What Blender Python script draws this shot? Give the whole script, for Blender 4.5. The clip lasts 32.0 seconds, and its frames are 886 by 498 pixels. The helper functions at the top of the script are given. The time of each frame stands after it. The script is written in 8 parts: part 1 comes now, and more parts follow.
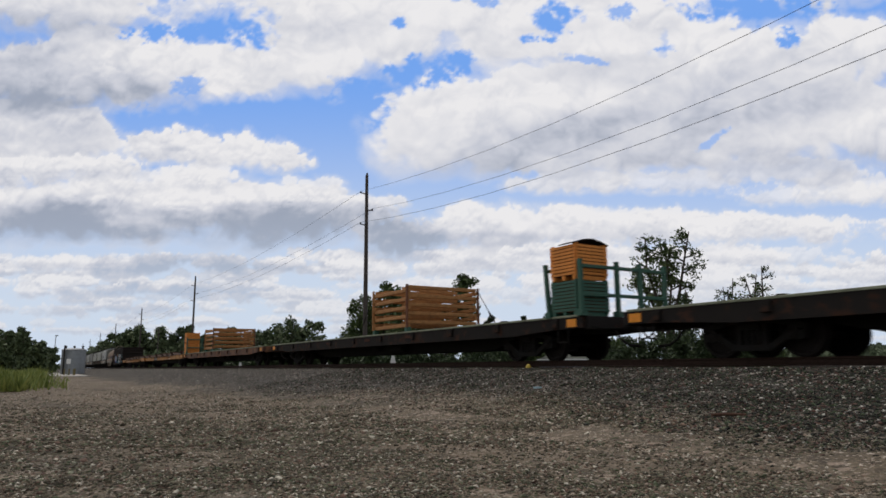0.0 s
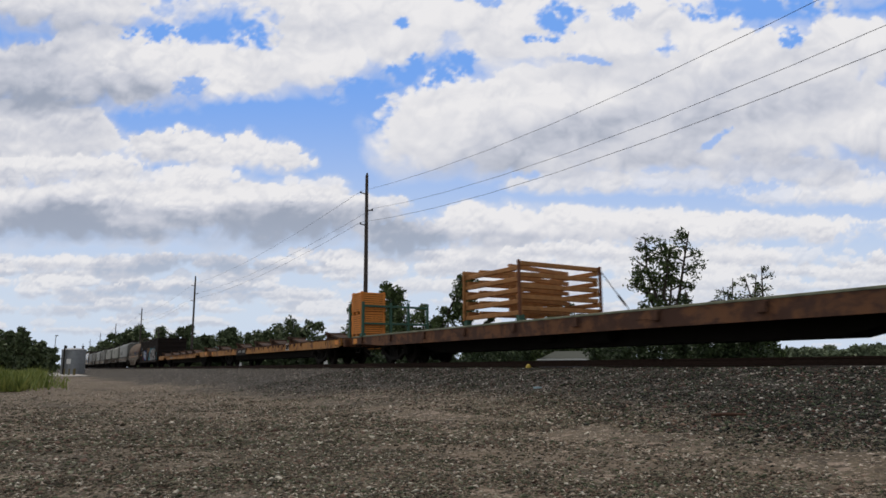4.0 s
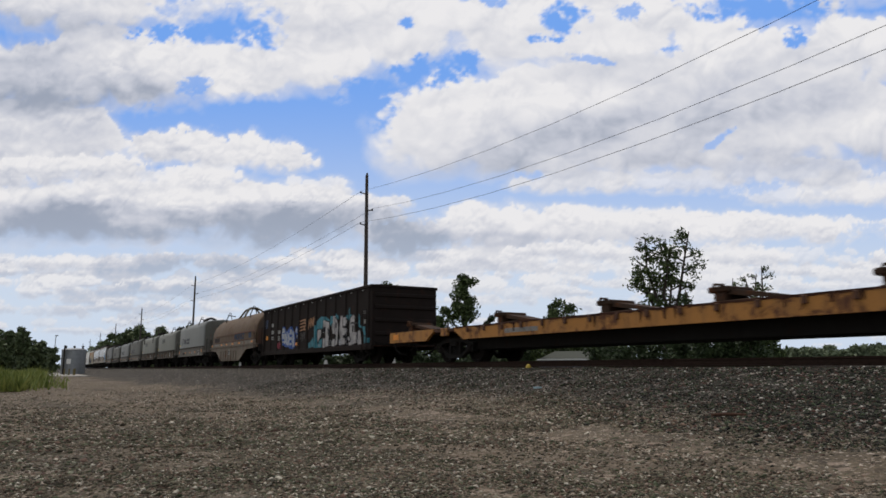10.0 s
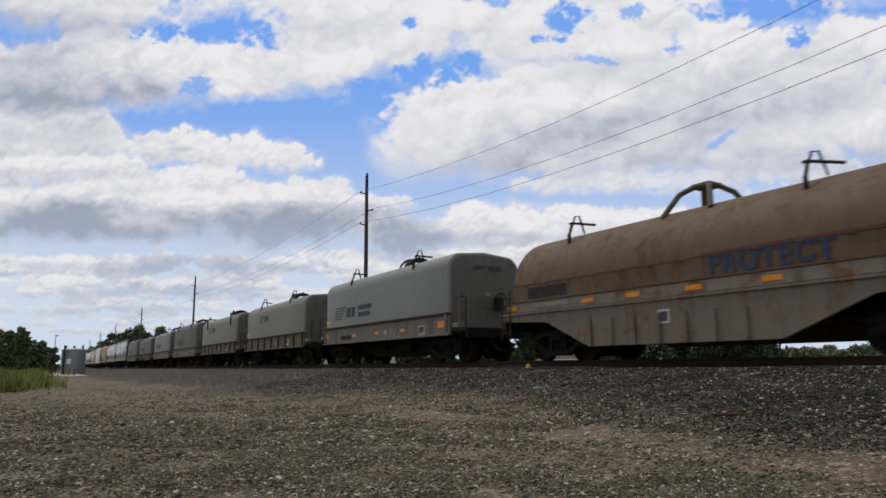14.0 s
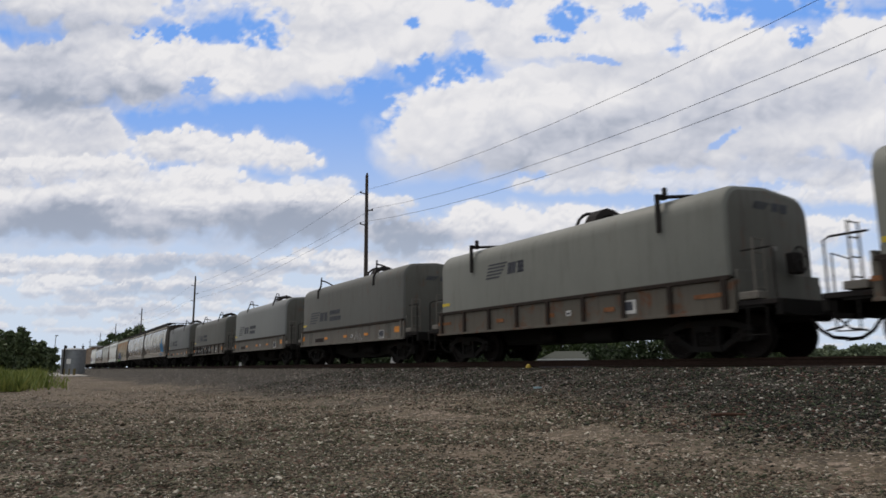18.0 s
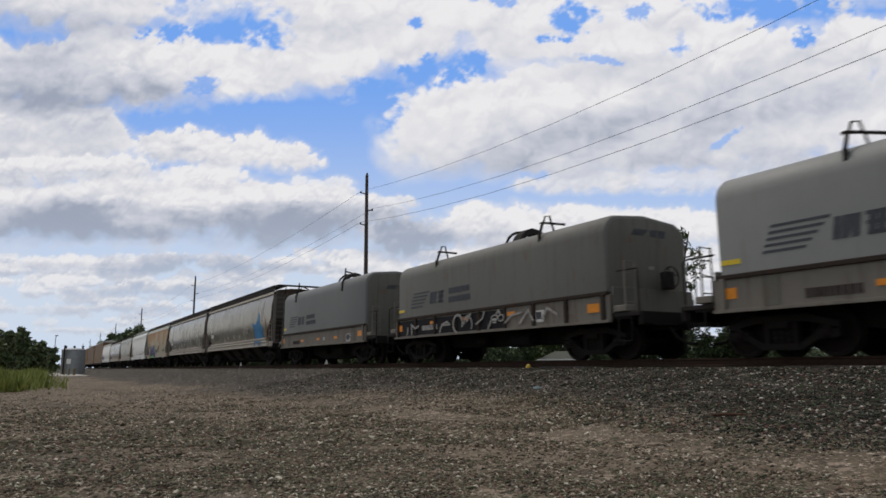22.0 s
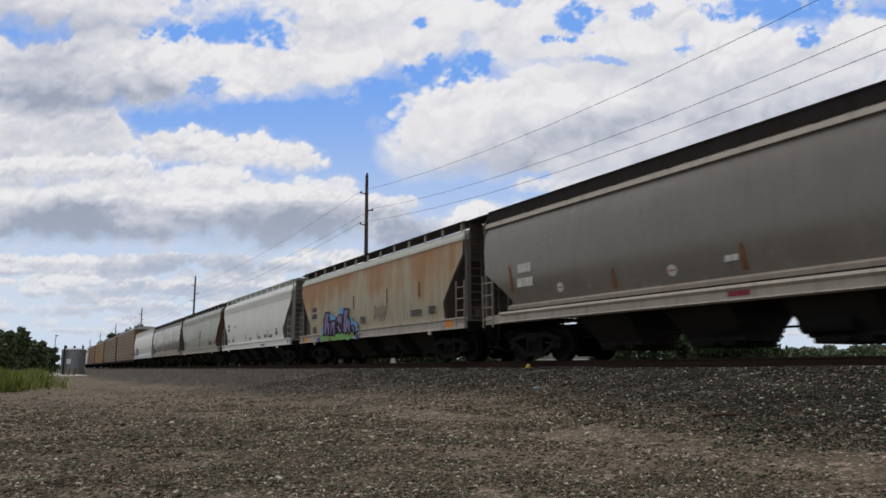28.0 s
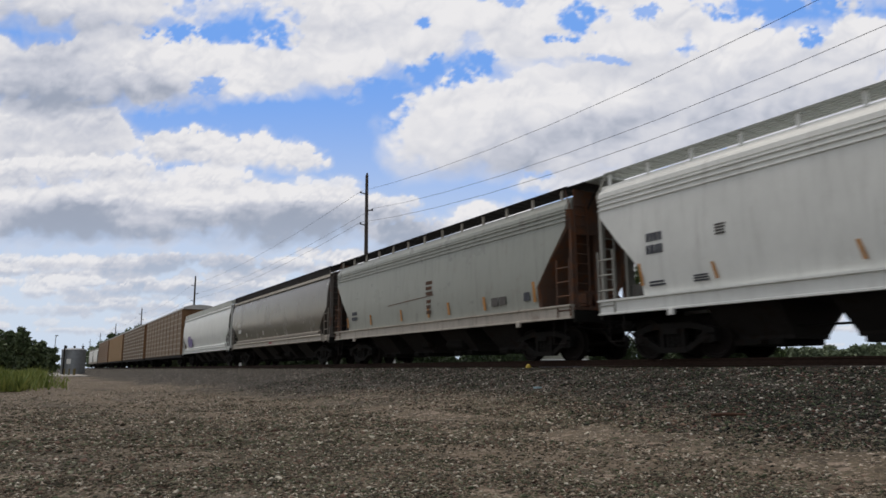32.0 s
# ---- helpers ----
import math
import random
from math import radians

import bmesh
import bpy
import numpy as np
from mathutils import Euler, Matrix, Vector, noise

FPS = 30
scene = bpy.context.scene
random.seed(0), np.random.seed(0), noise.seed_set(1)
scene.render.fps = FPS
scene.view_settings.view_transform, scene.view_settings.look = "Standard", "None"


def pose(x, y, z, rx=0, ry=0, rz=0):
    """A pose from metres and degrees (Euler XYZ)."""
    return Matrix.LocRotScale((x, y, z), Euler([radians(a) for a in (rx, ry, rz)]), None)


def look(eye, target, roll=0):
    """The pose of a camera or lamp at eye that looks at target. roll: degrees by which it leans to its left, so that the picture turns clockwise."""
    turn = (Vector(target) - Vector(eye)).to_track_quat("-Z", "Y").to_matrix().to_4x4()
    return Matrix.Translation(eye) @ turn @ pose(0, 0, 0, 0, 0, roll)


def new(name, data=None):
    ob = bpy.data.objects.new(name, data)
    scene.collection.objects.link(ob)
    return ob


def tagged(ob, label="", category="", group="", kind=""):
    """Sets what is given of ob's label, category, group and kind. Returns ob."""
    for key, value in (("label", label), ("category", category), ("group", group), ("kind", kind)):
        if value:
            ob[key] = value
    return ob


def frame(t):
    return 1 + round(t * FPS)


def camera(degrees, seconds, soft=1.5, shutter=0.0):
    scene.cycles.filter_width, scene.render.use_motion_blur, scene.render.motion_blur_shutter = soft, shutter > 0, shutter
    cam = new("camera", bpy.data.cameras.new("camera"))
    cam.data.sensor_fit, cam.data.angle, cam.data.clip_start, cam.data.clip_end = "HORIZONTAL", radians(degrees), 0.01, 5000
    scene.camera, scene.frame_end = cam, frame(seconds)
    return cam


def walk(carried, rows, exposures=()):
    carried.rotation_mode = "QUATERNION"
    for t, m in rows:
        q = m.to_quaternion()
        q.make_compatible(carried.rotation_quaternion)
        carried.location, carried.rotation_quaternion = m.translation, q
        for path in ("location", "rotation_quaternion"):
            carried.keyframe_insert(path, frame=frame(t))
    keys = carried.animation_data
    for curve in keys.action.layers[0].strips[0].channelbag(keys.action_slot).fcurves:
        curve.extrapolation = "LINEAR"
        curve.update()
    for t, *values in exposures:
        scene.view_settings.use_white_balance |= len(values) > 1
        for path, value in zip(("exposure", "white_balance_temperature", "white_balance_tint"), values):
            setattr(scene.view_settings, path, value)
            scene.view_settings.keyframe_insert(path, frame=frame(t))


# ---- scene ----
# Camera on a low tripod beside the line; x runs along the track in the train's direction, y across it, z up.
EYE = Vector((0.0, 0.0, 0.85))
YAW, PITCH = 0.5533, 0.1705
AHEAD = Vector((-math.cos(YAW) * math.cos(PITCH), math.sin(YAW) * math.cos(PITCH), math.sin(PITCH)))
CAM_POSE = look(EYE, EYE + AHEAD * 10, -0.384)
cam = camera(66.14, 32.0, soft=1.6, shutter=0.28)
walk(cam, [(0.0, CAM_POSE), (32.0, CAM_POSE)])

# The track: a gentle bend near the camera that runs out straight into the distance.
RAIL_Z = 0.98
TRACK_Y, BEND, BEND_END = 13.54, 0.0002, -60.0
SPEED = 9.614


def track_y(x):
    if x >= 0:
        return TRACK_Y
    if x > BEND_END:
        return TRACK_Y + BEND * x * x
    return TRACK_Y + BEND * BEND_END ** 2 + 2 * BEND * BEND_END * (x - BEND_END)


def track_turn(x):
    return math.atan(2 * BEND * min(0.0, max(x, BEND_END)))


def on_track(x):
    return Matrix.Translation((x, track_y(x), RAIL_Z)) @ Matrix.Rotation(track_turn(x), 4, "Z")


# ---- light ----
world = bpy.data.worlds.new("sky")
scene.world = world
world.use_nodes = True
wn = world.node_tree
sky_tex = wn.nodes.new("ShaderNodeTexSky")
sky_tex.sky_type, sky_tex.sun_disc = "NISHITA", False
sky_tex.sun_elevation, sky_tex.sun_rotation = radians(60), radians(255)
sky_tex.air_density, sky_tex.dust_density = 1.0, 3.0
wn.nodes["Background"].inputs["Strength"].default_value = 0.05
wn.links.new(sky_tex.outputs[0], wn.nodes["Background"].inputs[0])
# most of the sky is white cloud: an even veil over the clear sky
veil = wn.nodes.new("ShaderNodeBackground")
veil.inputs["Color"].default_value, veil.inputs["Strength"].default_value = (1.0, 0.965, 0.91, 1), 0.36
both = wn.nodes.new("ShaderNodeAddShader")
wn.links.new(wn.nodes["Background"].outputs[0], both.inputs[0])
wn.links.new(veil.outputs[0], both.inputs[1])
wn.links.new(both.outputs[0], wn.nodes["World Output"].inputs[0])
sun = new("sun", bpy.data.lights.new("sun", "SUN"))
sun.data.energy, sun.data.angle, sun.data.color = 1.0, radians(12), (1.0, 0.93, 0.83)
sun.matrix_world = look((-38, -10, 72), (0, 0, 0))
scene.view_settings.exposure = 0.0


# ---- tools for meshes ----
def mesh_of(bm, name, material, smooth=False):
    me = bpy.data.meshes.new(name)
    bmesh.ops.recalc_face_normals(bm, faces=bm.faces)
    bm.to_mesh(me)
    bm.free()
    for m in (material if isinstance(material, (list, tuple)) else [material]):
        me.materials.append(m)
    if smooth:
        me.polygons.foreach_set("use_smooth", [True] * len(me.polygons))
        if smooth == "angle":
            me.set_sharp_from_angle(angle=radians(38))
    return me


def part(name, bm, material, parent, label="", smooth=False, at=(0, 0, 0)):
    me = bm if isinstance(bm, bpy.types.Mesh) else mesh_of(bm, name, material, smooth)
    ob = new(name, me)
    ob.parent = parent
    ob.location = at
    if label:
        ob["label"] = label
    return ob


def thing(name, bm, material, label, category, group="", kind="", smooth=False):
    if bm is None:
        ob = new(name)
        ob.empty_display_size = 0.3
    else:
        ob = new(name, bm if isinstance(bm, bpy.types.Mesh) else mesh_of(bm, name, material, smooth))
    return tagged(ob, label, category, group, kind)


def box(bm, x0, x1, y0, y1, z0, z1, bevel=0.0, mat=0):
    v = [bm.verts.new((x, y, z)) for x in (x0, x1) for y in (y0, y1) for z in (z0, z1)]
    faces = [bm.faces.new([v[i] for i in q]) for q in
             ((0, 1, 3, 2), (4, 6, 7, 5), (0, 4, 5, 1), (2, 3, 7, 6), (0, 2, 6, 4), (1, 5, 7, 3))]
    for f in faces:
        f.material_index = mat
    if bevel:
        edges = {e for f in faces for e in f.edges}
        bmesh.ops.bevel(bm, geom=list(edges), offset=bevel, segments=1, affect="EDGES")
    return bm


def boxed(*args, **kw):
    return box(bmesh.new(), *args, **kw)


def prism(bm, outline, axis, a, b, mat=0):
    """An outline of 2D points drawn out along an axis from a to b. axis y: points are (x, z); axis x: (y, z); axis z: (x, y)."""
    def put(p, c):
        return {"x": (c, p[0], p[1]), "y": (p[0], c, p[1]), "z": (p[0], p[1], c)}[axis]
    lo = [bm.verts.new(put(p, a)) for p in outline]
    hi = [bm.verts.new(put(p, b)) for p in outline]
    n = len(outline)
    made = [bm.faces.new(lo), bm.faces.new(hi[::-1])]
    made += [bm.faces.new((lo[i], lo[(i + 1) % n], hi[(i + 1) % n], hi[i])) for i in range(n)]
    for f in made:
        f.material_index = mat
    return bm


def tube(bm, points, radius, sides=6, caps=True):
    """A round bar along a line of points. radius: one number, or one for each point."""
    points = [Vector(p) for p in points]
    radii = radius if isinstance(radius, (list, tuple)) else [radius] * len(points)
    rings = []
    for i, p in enumerate(points):
        d = (points[min(i + 1, len(points) - 1)] - points[max(i - 1, 0)]).normalized()
        a = d.orthogonal().normalized() if i == 0 else (a - d * a.dot(d)).normalized()
        b = d.cross(a)
        rings.append([bm.verts.new(p + (a * math.cos(t) + b * math.sin(t)) * radii[i])
                      for t in (2 * math.pi * k / sides for k in range(sides))])
    for r, s in zip(rings, rings[1:]):
        for k in range(sides):
            bm.faces.new((r[k], r[(k + 1) % sides], s[(k + 1) % sides], s[k]))
    if caps:
        bm.faces.new(rings[0][::-1])
        bm.faces.new(rings[-1])
    return bm


def lathe(bm, outline, axis, centre, sides=20):
    """Turns an outline of (radius, along) points round an axis through centre."""
    cx, cy, cz = centre
    rings = []
    for r, h in outline:
        ring = []
        for k in range(sides):
            t = 2 * math.pi * k / sides
            c, s = r * math.cos(t), r * math.sin(t)
            ring.append(bm.verts.new({"y": (cx + c, cy + h, cz + s), "z": (cx + c, cy + s, cz + h), "x": (cx + h, cy + c, cz + s)}[axis]))
        rings.append(ring)
    for r, s in zip(rings, rings[1:]):
        for k in range(sides):
            bm.faces.new((r[k], r[(k + 1) % sides], s[(k + 1) % sides], s[k]))
    bm.faces.new(rings[0])
    bm.faces.new(rings[-1][::-1])
    return bm


def cloud_mesh(name, verts, faces, material, smooth=False):
    """A mesh from numpy arrays: verts (n, 3), faces (m, 3 or 4)."""
    me = bpy.data.meshes.new(name)
    k = faces.shape[1]
    me.vertices.add(len(verts))
    me.vertices.foreach_set("co", verts.astype(np.float32).ravel())
    me.loops.add(faces.size)
    me.loops.foreach_set("vertex_index", faces.astype(np.int32).ravel())
    me.polygons.add(len(faces))
    me.polygons.foreach_set("loop_start", np.arange(0, faces.size, k, dtype=np.int32))
    me.polygons.foreach_set("loop_total", np.full(len(faces), k, dtype=np.int32))
    me.update(calc_edges=True)
    me.materials.append(material)
    if smooth:
        me.polygons.foreach_set("use_smooth", [True] * len(faces))
    return me


# ---- materials ----
class Nodes:
    """Short forms for building a material's nodes."""

    def __init__(self, name):
        self.mat = bpy.data.materials.new(name)
        self.mat.use_nodes = True
        self.tree = self.mat.node_tree
        self.bsdf = self.tree.nodes["Principled BSDF"]
        self.out = self.tree.nodes["Material Output"]

    def node(self, kind, operation="", data_type="", blend_type="", gradient_type="", vector_type="", interpolation_type="", clamp=False):
        n = self.tree.nodes.new("ShaderNode" + kind)
        if data_type:
            n.data_type = data_type
        if operation:
            n.operation = operation
        if blend_type:
            n.blend_type = blend_type
        if gradient_type:
            n.gradient_type = gradient_type
        if vector_type:
            n.vector_type = vector_type
        if interpolation_type:
            n.interpolation_type = interpolation_type
        if clamp:
            n.use_clamp = True
        return n

    def put(self, socket, value):
        if hasattr(value, "default_value") or hasattr(value, "links"):
            self.tree.links.new(value, socket)
        else:
            socket.default_value = value

    def math(self, operation, a, b=0.0, c=0.0, clamp=False):
        n = self.node("Math", operation=operation, clamp=clamp)
        for s, v in zip(n.inputs, (a, b, c)):
            self.put(s, v)
        return n.outputs[0]

    def coords(self, scale=(1, 1, 1), which="Object"):
        c = self.node("TexCoord")
        m = self.node("Mapping")
        m.inputs["Scale"].default_value = scale
        self.tree.links.new(c.outputs[which], m.inputs[0])
        return m.outputs[0]

    def noise(self, scale, detail=4.0, rough=0.55, vector=None, out="Fac", distort=0.0):
        n = self.node("TexNoise")
        n.inputs["Scale"].default_value, n.inputs["Detail"].default_value = scale, detail
        n.inputs["Roughness"].default_value, n.inputs["Distortion"].default_value = rough, distort
        if vector is not None:
            self.tree.links.new(vector, n.inputs["Vector"])
        return n.outputs[out]

    def step(self, value, lo, hi, a=0.0, b=1.0, soft=True):
        n = self.node("MapRange", interpolation_type="SMOOTHSTEP" if soft else "LINEAR")
        for s, v in zip(n.inputs[:5], (value, lo, hi, a, b)):
            self.put(s, v)
        return n.outputs[0]

    def mix(self, fac, a, b, blend="MIX"):
        n = self.node("Mix", data_type="RGBA", blend_type=blend)
        self.put(n.inputs[0], fac)
        for s, v in zip(n.inputs[6:8], (a, b)):
            self.put(s, v if hasattr(v, "links") else (*v, 1.0))
        return n.outputs[2]

    def bump(self, height, strength=0.3, distance=0.01):
        n = self.node("Bump")
        n.inputs["Strength"].default_value, n.inputs["Distance"].default_value = strength, distance
        self.put(n.inputs["Height"], height)
        self.tree.links.new(n.outputs[0], self.bsdf.inputs["Normal"])

    def done(self, color=None, rough=0.7, metal=0.0, spec=0.5):
        if color is not None:
            self.put(self.bsdf.inputs["Base Color"], color if hasattr(color, "links") else (*color, 1.0))
        self.put(self.bsdf.inputs["Roughness"], rough)
        self.put(self.bsdf.inputs["Metallic"], metal)
        self.put(self.bsdf.inputs["Specular IOR Level"], spec)
        return self.mat


def painted(name, color, dirt=(0.06, 0.045, 0.035), rust=(0.16, 0.065, 0.03), dirty=0.5, rusty=0.25, rough=0.55, streak=0.6, from_top=0.0, gloss=0.0):
    """Old paint on steel: broad fading, streaks of dirt that run down, rust in patches."""
    n = Nodes(name)
    long = n.coords((1, 1, 0.12))
    flat = n.coords()
    fade = n.noise(0.7, 5, 0.6, flat)
    runs = n.noise(5.0, 5, 0.65, long)
    fine = n.noise(45, 4, 0.7, flat)
    patch = n.noise(2.2, 7, 0.7, flat, distort=0.4)
    pale = tuple(min(1, c * 1.12 + 0.015) for c in color)
    dark = tuple(c * 0.8 for c in color)
    col = n.mix(fade, dark, pale)
    col = n.mix(n.math("MULTIPLY", n.step(runs, 0.45, 0.78), dirty * streak), col, dirt)
    col = n.mix(n.math("MULTIPLY", n.step(fine, 0.5, 0.8), dirty * 0.4), col, dirt)
    col = n.mix(n.math("MULTIPLY", n.step(n.math("ADD", patch, n.math("MULTIPLY", runs, 0.25)), 0.72 - rusty * 0.22, 0.86 - rusty * 0.2), min(1.0, rusty * 2.2)), col, rust)
    if from_top:
        # rust that has run down from the roof edge
        sep = n.node("SeparateXYZ")
        n.tree.links.new(flat, sep.inputs[0])
        long_runs = n.noise(1.6, 6, 0.6, n.coords((1, 1, 0.05)))
        depth = n.math("ADD", sep.outputs[2], n.math("MULTIPLY", n.math("SUBTRACT", long_runs, 0.5), 3.2))
        depth = n.math("ADD", depth, n.math("MULTIPLY", n.math("SUBTRACT", n.noise(0.35, 4, 0.6, flat), 0.5), 5.0))
        col = n.mix(n.math("MULTIPLY", n.step(depth, 1.9, 4.0), from_top), col, rust)
    n.bump(n.math("ADD", n.math("MULTIPLY", fine, 0.3), patch), 0.12, 0.01)
    return n.done(col, n.step(fade, 0.2, 0.8, rough - 0.08, rough + 0.15), 0.0, gloss or (0.4 if max(color) > 0.06 else 0.12))


def plain(name, color, rough=0.6, metal=0.0, vary=0.25, scale=8.0, bump=0.1):
    n = Nodes(name)
    v = n.coords()
    a = n.noise(scale, 5, 0.65, v)
    b = n.noise(scale * 7, 3, 0.6, v)
    f = n.math("ADD", n.math("MULTIPLY", a, 0.7), n.math("MULTIPLY", b, 0.3))
    col = n.mix(n.step(f, 0.25, 0.75), tuple(c * (1 - vary) for c in color), tuple(min(1, c * (1 + vary)) for c in color))
    if bump:
        n.bump(f, bump, 0.01)
    return n.done(col, rough, metal, 0.4 if max(color) > 0.06 else 0.15)


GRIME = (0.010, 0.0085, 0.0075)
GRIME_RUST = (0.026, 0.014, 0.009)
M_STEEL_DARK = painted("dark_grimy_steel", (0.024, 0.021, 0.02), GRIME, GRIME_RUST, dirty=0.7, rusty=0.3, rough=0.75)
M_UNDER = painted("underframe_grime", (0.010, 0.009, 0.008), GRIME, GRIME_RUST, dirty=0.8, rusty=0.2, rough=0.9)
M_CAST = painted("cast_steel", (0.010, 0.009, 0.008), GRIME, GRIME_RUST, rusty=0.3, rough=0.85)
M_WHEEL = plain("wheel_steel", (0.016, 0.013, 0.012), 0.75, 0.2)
M_RAIL = plain("rail_web", (0.04, 0.024, 0.018), 0.85, 0.0, 0.3)
M_TREAD = plain("rail_head", (0.30, 0.28, 0.26), 0.35, 0.9)
M_RUST = plain("rusty_steel", (0.085, 0.040, 0.024), 0.85, 0.0, 0.45, 6.0, 0.3)
M_FLAT_DARK = painted("brown_black_car_paint", (0.012, 0.0092, 0.008), GRIME, (0.05, 0.024, 0.015), dirty=0.8, rusty=0.4, rough=0.8)
M_YELLOW = painted("weathered_yellow_paint", (0.44, 0.195, 0.04), dirty=0.9, rusty=0.45, rust=(0.10, 0.036, 0.016), rough=0.65)
M_YELLOW_DIM = painted("rusted_yellow_paint", (0.17, 0.068, 0.024), dirty=1.0, rusty=0.85, rust=(0.07, 0.032, 0.02), rough=0.75)
M_GON = painted("gondola_brown_paint", (0.015, 0.0098, 0.0082), GRIME, (0.045, 0.022, 0.015), dirty=0.7, rusty=0.25, rough=0.8)
M_TAN_HOOD = painted("faded_tan_hood", (0.128, 0.080, 0.041), dirty=1.0, rusty=0.5, rust=(0.085, 0.044, 0.026), rough=0.7)
M_TAN_SILL = painted("pale_tan_sill", (0.195, 0.16, 0.122), dirty=1.0, rusty=0.35, rust=(0.16, 0.075, 0.035), rough=0.7)
M_GREY_HOOD = painted("grey_hood", (0.222, 0.23, 0.203), dirty=0.5, rusty=0.04, rough=0.58, streak=0.5)
M_GREY_HOOD_PALE = painted("pale_grey_hood", (0.225, 0.237, 0.232), dirty=0.3, rusty=0.02, rough=0.55, streak=0.4)
M_GREY_HOOD_DARK = painted("grimy_grey_hood", (0.14, 0.144, 0.132), dirty=0.5, rusty=0.15, rough=0.65)
M_GREY_HOOD_SLATE = painted("slate_grey_hood", (0.150, 0.160, 0.163), dirty=0.3, rusty=0.03, rough=0.55, streak=0.4)
M_RIM = painted("grimy_brown_rim", (0.036, 0.027, 0.022), GRIME, (0.075, 0.036, 0.022), dirty=0.8, rusty=0.3, rough=0.75)
# end colours: soot, and the dimmer light on end faces painted in
M_HOOD_END = painted("shaded_sooty_hood_end", (0.125, 0.125, 0.108), dirty=1.0, rusty=0.22, rough=0.7)
M_TAN_END = painted("shaded_sooty_tan_end", (0.085, 0.058, 0.04), dirty=1.0, rusty=0.4, rough=0.75)
M_GREY_SILL = painted("grey_sill", (0.18, 0.168, 0.145), dirty=1.0, rusty=0.2, rough=0.75)
M_HOPPER_DARK = painted("dark_grey_hopper", (0.18, 0.166, 0.147), dirty=0.4, rusty=0.05, rough=0.2, gloss=0.75)
M_HOPPER_RUSTY = painted("rust_stained_hopper", (0.47, 0.425, 0.315), dirty=0.7, rusty=0.14, rust=(0.37, 0.185, 0.07), rough=0.6, from_top=0.9)
M_HOPPER_WHITE = painted("white_hopper", (0.79, 0.81, 0.785), dirty=0.25, rusty=0.05, rough=0.36)
M_HOPPER_GREY = painted("light_grey_hopper", (0.36, 0.38, 0.345), dirty=0.4, rusty=0.1, rough=0.3)
M_HOPPER_SILL = painted("dusty_sill", (0.50, 0.46, 0.40), dirty=0.7, rusty=0.15, rough=0.6)
# end grime, darkened further for the shade the white cars' ends stand in
M_HOPPER_END = painted("shaded_grimy_hopper_end", (0.15, 0.148, 0.138), dirty=0.9, rusty=0.15, rough=0.7)
M_END_RUST = painted("rusty_car_end", (0.11, 0.062, 0.043), dirty=0.7, rusty=0.6, rough=0.8)
M_RACK = painted("tan_rack_side", (0.40, 0.24, 0.10), dirty=0.6, rusty=0.3, rough=0.65)
M_RACK_ROOF = plain("galvanised_roof", (0.42, 0.41, 0.40), 0.5, 0.4)
M_REFLECT = plain("amber_reflector", (0.75, 0.26, 0.01), 0.4, 0.0, 0.15)
M_REFLECT_GRIMY = plain("grimy_amber_tape", (0.24, 0.095, 0.035), 0.7, 0.0, 0.5)
M_REFLECT_DULL = plain("dull_amber_tape", (0.42, 0.19, 0.04), 0.5, 0.0, 0.3)
M_REFLECT_Y = plain("yellow_reflector", (0.70, 0.52, 0.03), 0.4, 0.0, 0.15)
M_WHITE_MARK = plain("faded_white_lettering", (0.62, 0.62, 0.60), 0.6, 0.0, 0.2)
M_DARK_MARK = plain("dark_lettering", (0.05, 0.055, 0.07), 0.6, 0.0, 0.25)
M_BLUE_MARK = plain("faded_blue_lettering", (0.028, 0.05, 0.10), 0.7, 0.0, 0.4)
M_WOOD = plain("fresh_sawn_timber", (0.37, 0.175, 0.06), 0.75, 0.0, 0.3, 5.0, 0.2)
M_WOOD_PALE = plain("pale_crate_wood", (0.70, 0.255, 0.05), 0.7, 0.0, 0.22, 6.0, 0.2)
M_GREEN = painted("green_rack_paint", (0.022, 0.095, 0.062), dirty=0.5, rusty=0.12, rough=0.55)


# ---- the cloud deck: one far curved sheet that drifts with the wind ----
SKY_COLS, SKY_ROWS = 660, 272
SKY_LEFT, SKY_LOW, SKY_WIDE, SKY_TALL = -0.745, -0.2, 1.49, 0.63


def deck_depth(v):
    """The deck rises overhead and sinks to the horizon far away."""
    return np.minimum(1500.0 / np.maximum(0.05, 1 + 5.13 * v), 4200.0)


def ease(a, b, x):
    t = np.clip((x - a) / (b - a), 0, 1)
    return t * t * (3 - 2 * t)


